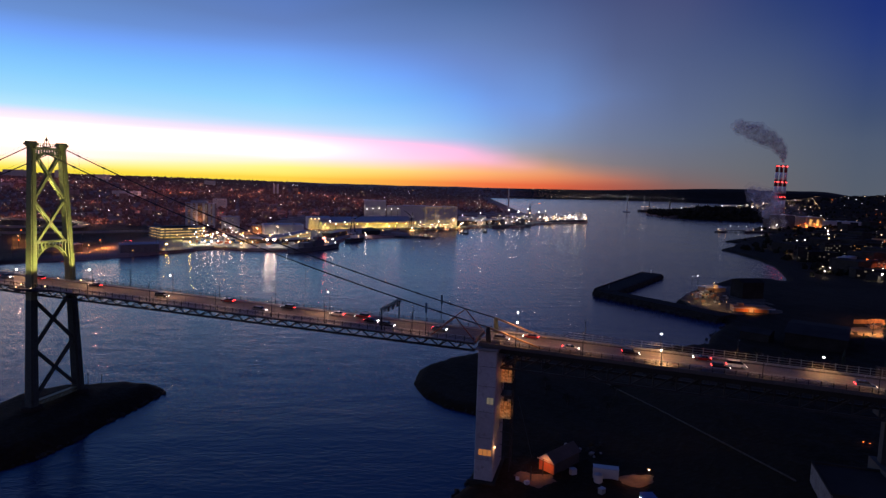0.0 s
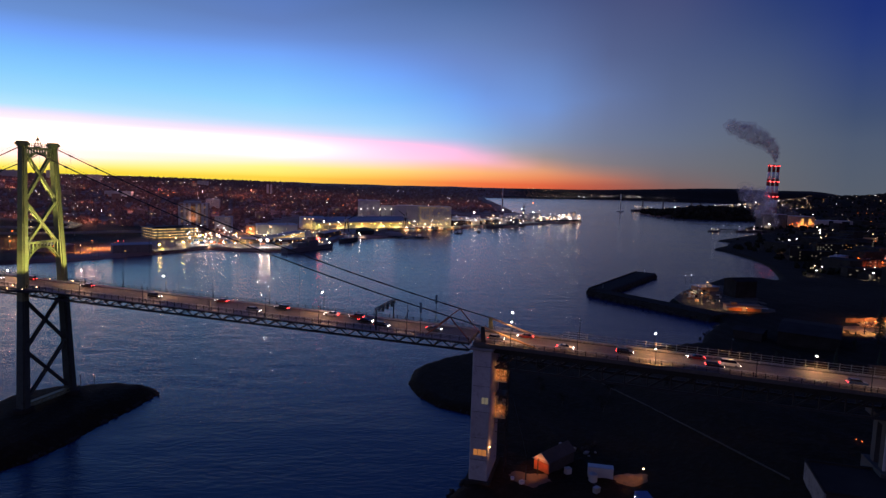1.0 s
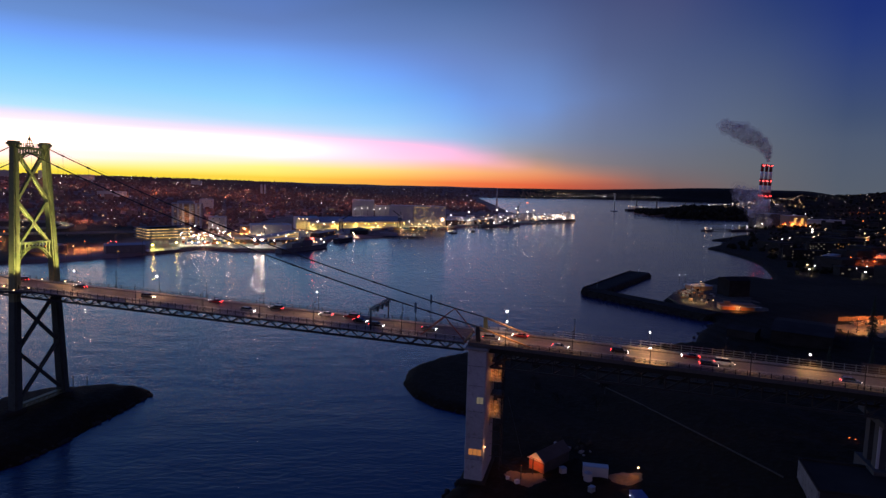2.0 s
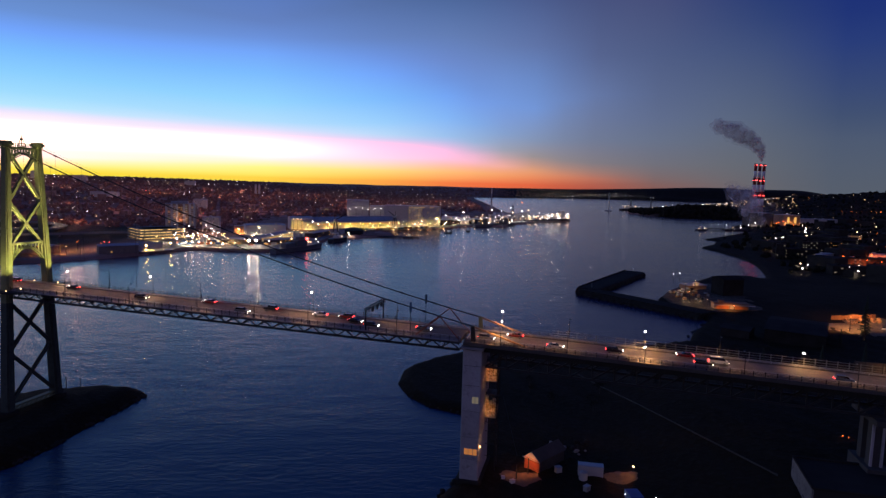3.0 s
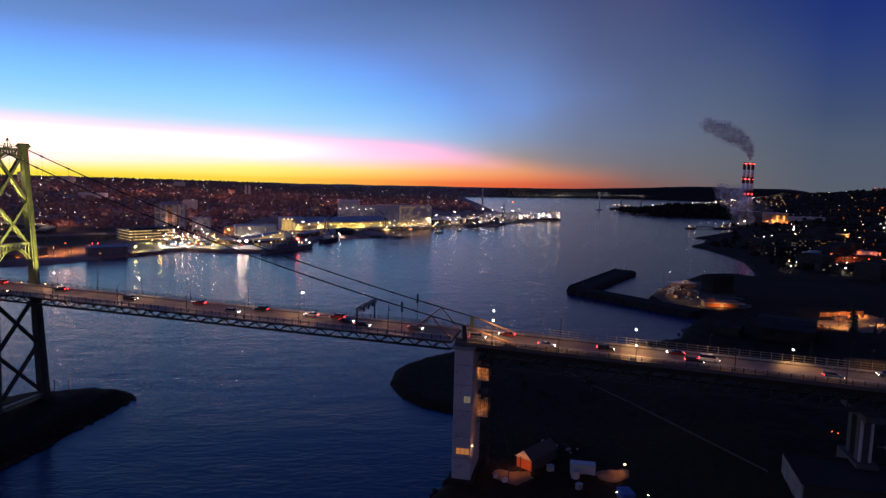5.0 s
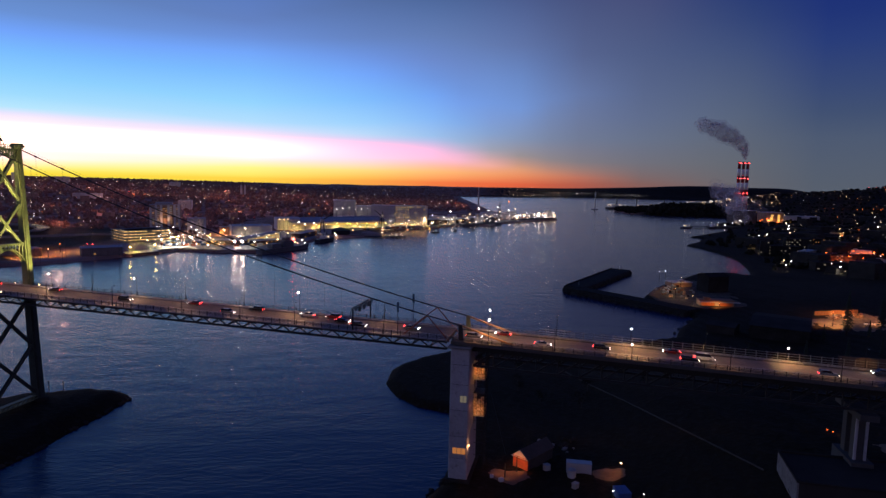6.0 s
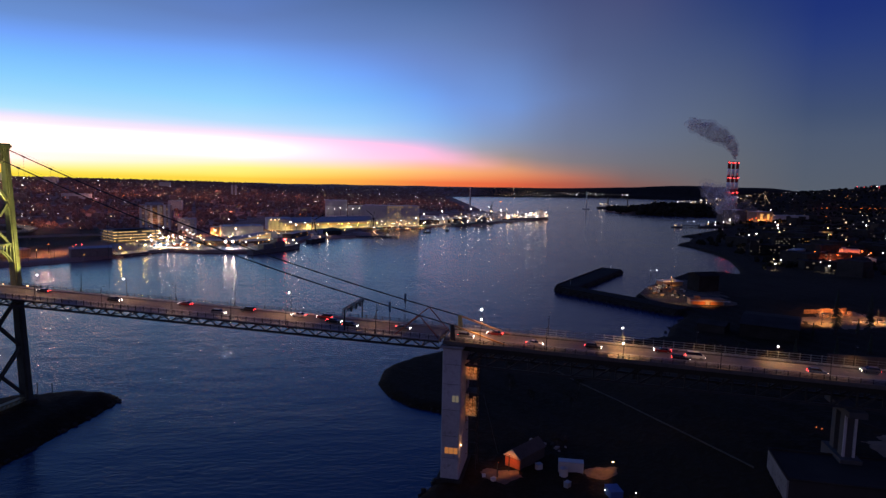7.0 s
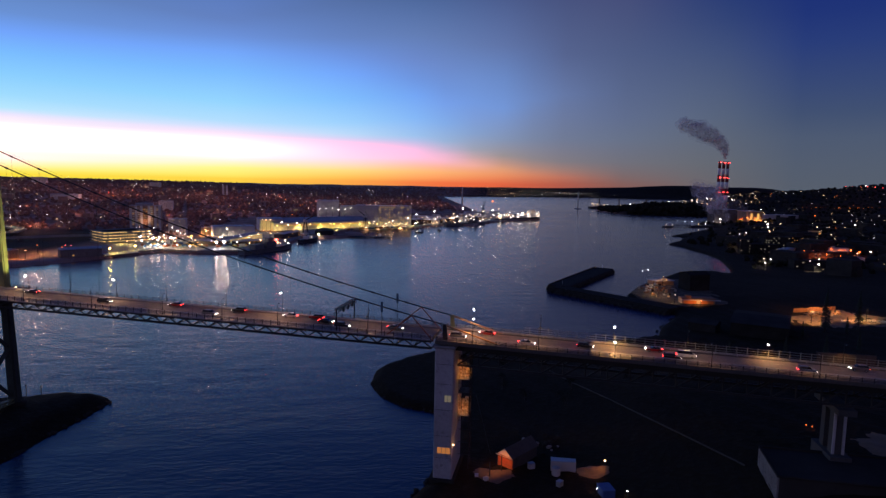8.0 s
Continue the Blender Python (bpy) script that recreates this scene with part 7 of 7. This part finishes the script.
for i in range(4):
    (x0, y0), (x1, y1) = corners[i], corners[(i + 1) % 4]
    beam(b, (x0, y0, 19.0), (x1, y1, 19.0), 0.6, 0.5)
part("parapet", b, EAST_WALL, bd)
b = bmesh.new()
tube(b, (95.4, 146.0, 14.0), (94.2, 141.4, 13.0), 0.12, 0.12, 6)
tube(b, (98.9, 156.2, 15.5), (96.6, 149.4, 12.8), 0.12, 0.12, 6)
part("wall_pipe", b, DARK_STEEL, bd)
for x, y, z in ((128.5, 172.6, 16), (126.4, 174.4, 15), (125.2, 175.4, 15)):
    b = bmesh.new()
    ball(b, (0, 0, 0.7), 0.11 if x != 128.5 else 0.2, sub=2)
    pc = solid("marker_lamp", b, LAMP_ORANGE if x != 128.5 else LAMP_WARM, "small orange lamp beside the viaduct", "lamp", "marker lamps", m=pose(x, y, ground_z(x, y)))
# a paler patch, coloured for the warm light on the ground here
gravel_patch(139, 158, 9, 12, 12, GRAVEL, "paler brown ground beside the viaduct pier")
screen = thing("noise_screen", "plain grey hoarding of panels on posts beside the viaduct road", "screen")
for i in range(6):
    u = 103.6 + i * 2.5
    bm = bmesh.new()
    bar(bm, (u + 0.08, 9.0, 41.6), (u + 2.42, 9.0, 41.55), 0.16, 4.5)
    part("panel", bm, DARK_WALL, screen)
for i in range(7):
    u = 103.6 + i * 2.5
    bm = bmesh.new()
    bar(bm, (u, 9.15, 39.2), (u, 9.15, 44.0), 0.2, 0.2)
    part("post", bm, DARK_STEEL, screen)

# lit streets on the east shore
WINDOW_SMALL = glow("lit_window_small", (0.95, 0.85, 0.66), 0.5)
LOT_Z = max(ground_z(x, y) for x in range(470, 580, 10) for y in range(655, 765, 10)) + 0.3
apron("pavement", [(478, 655), (560, 690), (575, 735), (512, 762), (470, 700)], LOT_Z, "parking ground lit red-orange")
for x0, y0, x1, y1 in ((486, 742, 516, 766), (530, 752, 566, 738), (498, 706, 522, 700)):
    hall("lot_store", "low pale store beside the lamplit parking ground", "store", x0, y0, x1, y1, 10, LOT_Z + 1.0, PALE_WALL, 0, None, "parking ground stores")
for x, y, r in ((519, 752, 1.0), (523, 741, 0.9), (541, 736, 1.0), (558, 724, 1.1), (552, 702, 1.0), (497, 660, 0.6), (490, 673, 0.7), (488, 698, 0.6), (515, 686, 0.6)):
    dock_lamp(x, y, 8, LAMP_ORANGE, 34000, (1, .15, .04), r * 1.7, LOT_Z, 150)
for x, y, h, mat, p, c, r in ((436, 610, 8, LAMP_WHITE, 8000, WHITEC, 1.3), (574, 711, 8, LAMP_WHITE, 8000, WHITEC, 1.2), (415, 673, 8, LAMP_WARM, 8000, WHITEC, 1.0), (425, 675, 7, LAMP_WHITE, 8000, WHITEC, 1.0), (498, 867, 10, LAMP_WARM, 16000, WARMC, 1.6), (744, 1200, 12, LAMP_WHITE, 20000, WHITEC, 2.6),
                              (801, 1200, 10, LAMP_WARM, 16000, YELC, 1.4), (803, 1135, 10, LAMP_WARM, 16000, YELC, 1.6), (580, 894, 9, LAMP_WHITE, 0, WHITEC, 1.0), (637, 1022, 10, LAMP_WARM, 16000, WARMC, 2.0), (649, 825, 9, LAMP_WARM, 9000, WARMC, 1.1), (699, 980, 9, LAMP_ORANGE, 9000, ORC, 1.2),
                              (707, 964, 9, LAMP_WARM, 20000, WARMC, 1.0), (780, 1045, 9, LAMP_WARM, 20000, WARMC, 1.0), (854, 1128, 9, LAMP_WARM, 24000, WARMC, 1.2), (945, 1221, 9, LAMP_WHITE, 24000, WARMC, 2.0), (620, 760, 9, LAMP_WARM, 9000, WARMC, 1.0), (590, 1010, 9, LAMP_WHITE, 0, WHITEC, 1.2)):
    dock_lamp(x, y, h, mat, p, c, r, None, 115)
for x, y, z, r, red in ((502, 730, 14, 1.5, 1), (510, 725, 14, 1.6, 1), (521, 713, 15, 1.7, 1), (470, 693, 12.5, 0.8, 1), (1030, 1572, 16, 1.5, 1), (1090, 1641, 16, 1.8, 1), (1180, 1679, 18, 1.5, 1),
                        (726, 1170, 15, 1.5, 0), (578, 935, 15, 0.9, 0), (474, 821, 11, 1.2, 0), (575, 1006, 13, 0.9, 0), (504, 937, 11, 0.8, 0), (448, 643, 12, 0.7, 0), (465, 650, 13, 0.9, 0), (396, 638, 10, 0.7, 0)):
    g = ground_z(x, y)
    dock_lamp(x, y, z - g, LAMP_ORANGE if red else LAMP_WHITE, 9000 if z < 16 else 0, (1, 0.2, 0.06) if red else WHITEC, r * 1.5, None, 120)
hall("lit_shed", "shed with a yellow lit wall on the eastern shore", "shed", 738, 1062, 756, 1056, 10, 9, TAN_WALL, 0, None, "lit eastern sheds", EAST_WALL)
dock_lamp(747, 1050, 8, LAMP_WARM, 26000, YELC, 0.5)
for x0, y0, w, fl, co in ((520, 842, 34, 5, 10), (566, 870, 26, 4, 8), (455, 792, 10, 6, 3), (548, 800, 30, 3, 10), (610, 905, 30, 4, 9)):
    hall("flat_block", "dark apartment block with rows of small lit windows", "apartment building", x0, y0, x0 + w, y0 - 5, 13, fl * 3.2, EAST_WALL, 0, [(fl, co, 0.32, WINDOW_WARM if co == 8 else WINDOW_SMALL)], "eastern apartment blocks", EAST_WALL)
line = [(1364 + i * 8.0 + (i * 37 % 11), 2008 - i * 6.0 + (i * 53 % 17)) for i in range(26)]
lights("eastern_road_lights", np.array([(x, y, ground_z(x, y)) for x, y in line]), TOWN_ORANGE, 0.4, 1.3, "row of orange lamps along an eastern road", (8, 10))
line = [(1790 + i * 4.0, 2380 - i * 34.0) for i in range(6)]
lights("eastern_hill_road_lights", np.array([(x, y, ground_z(x, y)) for x, y in line]), LAMP_RED, 0.9, 1.5, "short row of red and white lamps up a hill road", (9, 11))
for x0, y0, w, d, h, fl, co in ((470, 690, 60, 14, 12, 3, 12), (540, 760, 46, 14, 10, 3, 10), (600, 980, 60, 30, 9, 2, 12), (470, 800, 40, 16, 12, 3, 8), (700, 1180, 80, 30, 10, 2, 10), (430, 640, 50, 14, 9, 2, 8)):
    hall("town_block", "dark town block with a few lit windows", "building", x0, y0, x0 + w, y0 - 6, d, h, EAST_WALL, 0, [(fl, co, 0.4, WINDOW_DIM)], "town blocks", EAST_WALL)

# ---- power station ----
STACK_RED = surface("stack_red", (0.20, 0.02, 0.02), 0.7, 0.0, 0.2, 0.1)
STACK_WHITE = surface("stack_white", (0.78, 0.76, 0.76), 0.7, 0.0, 0.12, 0.1)
for k, (x, y) in enumerate(((812, 1533), (826.5, 1540), (841, 1547))):
    st = thing("chimney_stack", "tall chimney with red and white bands and red warning lamps", "chimney", pose(x, y, 3), "power station chimneys")
    bands = 9
    for i in range(bands):
        z0, z1 = i * 153.5 / bands, (i + 1) * 153.5 / bands
        b = bmesh.new()
        tube(b, (0, 0, z0), (0, 0, z1), 5.4 - 2.0 * i / bands, 5.4 - 2.0 * (i + 1) / bands, 20)
        part("band", b, STACK_RED if i % 2 == 0 else STACK_WHITE, st, "", True)
    b = bmesh.new()
    tube(b, (0, 0, 152.8), (0, 0, 154.4), 3.7, 3.7, 20)
    part("rim", b, DARK_STEEL, st)
    for z in (151.5, 113, 76):
        b = bmesh.new()
        tube(b, (0, 0, z - 2.2), (0, 0, z - 1.9), 6.0 - z * 0.012, 6.0 - z * 0.012, 20)
        gal = part("gallery", b, DARK_STEEL, st)
        for a in (200, 270, 340):
            rr = 5.9 - z * 0.012
            b = bmesh.new()
            ball(b, (rr * math.cos(radians(a)), rr * math.sin(radians(a)), z), 1.0 if a == 270 else 0.5, sub=2)
            part("warning_lamp", b, LAMP_RED, gal, "red warning lamp")
hall("turbine_hall", "large power station hall with tall lit windows", "power station", 884, 1516, 927, 1520, 40, 27, TAN_WALL, 0)
th = bpy.data.objects["turbine_hall"]
for x in (9, 28):
    part("window", bmb((x, -0.3, 7, x + 6, 0.1, 22)), WINDOW_YELLOW, th, "tall lit window")
hall("boiler_house", "dark boiler house at the foot of the chimneys", "power station", 790, 1500, 850, 1506, 30, 34, DARK_WALL, 0)
hall("plant_store", "low long plant building", "power station", 926, 1560, 1060, 1570, 30, 16, PALE_WALL, 0)
for x, y, h, mat, p, c, r in ((800, 1490, 10, LAMP_WHITE, 30000, WHITEC, 2.6), (862, 1500, 10, LAMP_ORANGE, 40000, ORC, 2.2), (874, 1502, 12, LAMP_ORANGE, 0, ORC, 2.2), (888, 1504, 12, LAMP_ORANGE, 40000, ORC, 2.0), (850, 1488, 8, LAMP_ORANGE, 0, ORC, 2.0), (890, 1500, 20, LAMP_WARM, 60000, ORC, 0.8), (920, 1502, 20, LAMP_WARM, 60000, ORC, 0.8)):
    dock_lamp(x, y, h, mat, p, c, r)
pj = thing("fuel_jetty", "long dark fuel jetty with lamps", "jetty")
part("deck", bmb((626, 1376, 3.2, 735, 1384, 4.4)), DARK_STEEL, pj)
for i in range(10):
    b = bmesh.new()
    for y in (1377, 1383):
        tube(b, (630 + i * 11, y, -2), (630 + i * 11, y, 3.2), 0.6, 0.6, 6)
    part("pile", b, DARK_STEEL, pj)
for i in range(6):
    dock_lamp(640 + i * 17, 1380, 8, LAMP_WHITE, 0, WHITEC, 0.7 + (i % 3) * 0.25, 4.4)
ship(606, 1352, 20, 30, 9, "tugboat", "lit tugboat beside the fuel jetty", HULL_DARK, 3, [(0.4, 0.7, 0.7, 3, 9)], 9, "tugboats")
ship(690, 1366, 8, 60, 11, "fuel_barge", "dark barge at the fuel jetty", HULL_DARK, 4, [(0.1, 0.2, 0.7, 4, 9)], 3)

# ---- far bridge across the narrows ----
fb = thing("far_suspension_bridge", "far suspension bridge with slim towers across the narrows", "bridge")
FB = [(233, 2260), (683, 2325), (1040, 2650), (1331, 3050)]
for (x, y), top in (((233, 2260), 76), ((683, 2325), 66)):
    b = bmesh.new()
    for o in (-7, 7):
        beam(b, (x + o * 0.3, y + o, -2), (x + o * 0.2, y + o * 0.8, top), 3.4, 3.4, 2.4, 2.4)
    for z in (top - 3, 47, 24):
        beam(b, (x - 2, y - 6, z), (x + 2, y + 6, z), 2.0, 2.5)
    part("tower", b, GREY_STEEL, fb)
    b = bmesh.new()
    tube(b, (x, y, -2), (x, y, 3), 15, 14, 20)
    part("footing", b, CONCRETE, fb)
zs = [46, 46, 36, 25]
for (p, q, z0, z1) in zip(FB, FB[1:], zs, zs[1:]):
    b = bmesh.new()
    beam(b, (*p, z0), (*q, z1), 16, 2.4)
    part("deck", b, DARK_STEEL, fb)
for i in range(1, 6):
    u = i / 6
    for (p, q, z0, z1) in list(zip(FB, FB[1:], zs, zs[1:]))[1:]:
        x, y, z = p[0] + (q[0] - p[0]) * u, p[1] + (q[1] - p[1]) * u, z0 + (z1 - z0) * u
        if i % 2 == 0:
            b = bmesh.new()
            beam(b, (x, y, -2), (x, y, z), 5, 3)
            part("pier", b, CONCRETE, fb)
lights("far_bridge_lights", np.array([(683 + i * 18.0, 2325 + i * 16.4, 46 - i * 0.5) for i in range(18)]), TOWN_WARM, 0.14, 0.2, "small lamps along the far bridge", (3, 4))
far_ship = ship(790, 2420, 30, 90, 18, "ferry", "ship lit up with lamps beyond the point", HULL_DARK, 8, [(0.2, 0.7, 0.8, 8, 18)], 18)
isle_keep = lambda x, y: (shore_distance(x, y, DARTMOUTH) > 6) & (x < 1050) & (y > 1840) & (y < 2500)
woods("point_trees", sample(420, 17, 30, 1850, 2450, isle_keep), "dark trees on the wooded point", 6, 10, EAST_TREES)
lights("point_lights", sample(24, 17, 27, 2250, 2700, lambda x, y: (shore_distance(x, y, DARTMOUTH) > 6) & (y > 2240)), TOWN_WARM, 0.8, 1.6, "lights behind the wooded point", (8, 16))
lights("point_white_lights", sample(10, 17, 25, 2250, 2700, lambda x, y: (shore_distance(x, y, DARTMOUTH) > 6) & (y > 2240)), TOWN_WHITE, 0.8, 1.6, "white lights behind the wooded point", (8, 16))
mst = thing("radio_mast", "far mast on the skyline", "mast", pose(308, 4480, ground_z(308, 4480)))
b = bmesh.new()
beam(b, (0, 0, 0), (0, 0, 26), 5, 5, 2, 2)
part("lattice", b, DARK_STEEL, mst)
part("hut", bmb((-26, -6, -2, 26, 6, 7)), DARK_WALL, mst)


# ---- smoke and steam ----
def smoke_material(name, colour, dense, scale, low, high):
    m = bpy.data.materials.new(name)
    m.use_nodes = True
    n = Nodes(m.node_tree)
    at = n.add("ShaderNodeTexCoord").outputs["Object"]
    puff = n.add("ShaderNodeTexNoise", Vector=at, Scale=scale, Detail=3.0, Roughness=0.55).outputs[0]
    veil = n.math("MULTIPLY", n.span(puff, low, high), dense)
    d = n.add("ShaderNodeBsdfDiffuse", Color=(*colour, 1))
    t = n.add("ShaderNodeBsdfTransparent")
    mix = n.add("ShaderNodeMixShader", i0=veil, i1=t.outputs[0], i2=d.outputs[0])
    n.tree.links.new(mix.outputs[0], n.add("ShaderNodeOutputMaterial").inputs[0])
    return m


def plume(name, spine, shells, label, seed, count):
    """A drifting plume: billows heaped round a bent spine, melted into nested skins, each a thin veil."""
    first = None
    for k, (grow, reach, mat) in enumerate(shells):
        rr = random.Random(seed)
        b = bmesh.new()
        for i in range(count):
            u = rr.random()
            j = min(int(u * (len(spine) - 1)), len(spine) - 2)
            w = u * (len(spine) - 1) - j
            x, y, z, r = ((1 - w) * a + w * c for a, c in zip(spine[j], spine[j + 1]))
            off = Vector((rr.gauss(0, 1), rr.gauss(0, 1), rr.gauss(0, 1)))
            off = off.normalized() * r * 0.72 * rr.random() ** 0.4
            size = r * rr.uniform(0.24, 0.5)
            if u <= reach:
                ball(b, Vector((x, y, z)) + off * (0.75 + 0.25 * grow), size * grow, 0.5, i, 2)
        if first is None:
            first = ob = solid(name, b, mat, label, "smoke", kind="stuff", smooth=True)
        else:
            ob = part("inner_veil", b, mat, first, smooth=True)
        skin = ob.modifiers.new("skin", "REMESH")
        skin.mode, skin.voxel_size, skin.use_smooth_shade = "VOXEL", 1.6, True


SMOKES = [(grow, reach, smoke_material(nm, tone, dense, size, low, high)) for nm, grow, reach, tone, dense, size, low, high in
          (("smoke_haze", 1.6, 1.0, (0.85, 0.74, 0.75), 0.24, 0.03, 0.34, 0.7), ("smoke_veil", 1.15, 0.97, (0.8, 0.7, 0.72), 0.34, 0.035, 0.30, 0.66), ("smoke_core", 0.85, 0.80, (0.62, 0.56, 0.6), 0.36, 0.04, 0.24, 0.6))]
STEAMS = [(grow, reach, smoke_material(nm, (0.95, 0.88, 0.9), dense, size, low, high)) for nm, grow, reach, dense, size, low, high in
          (("steam_haze", 1.35, 1.0, 0.18, 0.02, 0.32, 0.72), ("steam_veil", 0.9, 0.85, 0.32, 0.03, 0.26, 0.64))]
plume("smoke_plume", [(829, 1538, 164, 4), (823, 1538, 190, 11), (806, 1538, 212, 19), (772, 1538, 230, 22), (738, 1538, 238, 20), (708, 1538, 250, 13)],
      SMOKES, "grey smoke plume drifting from the chimneys", 2, 210)
plume("steam_cloud", [(812, 1494, 8, 14), (800, 1494, 34, 24), (782, 1494, 58, 32), (758, 1496, 78, 28), (726, 1498, 94, 16)], STEAMS, "pale steam drifting from the power station", 5, 150)
plume("steam_cloud", [(876, 1490, 12, 10), (862, 1490, 30, 16), (842, 1490, 44, 18), (824, 1490, 56, 10)], STEAMS[:1], "pale steam beside the chimneys", 9, 90)
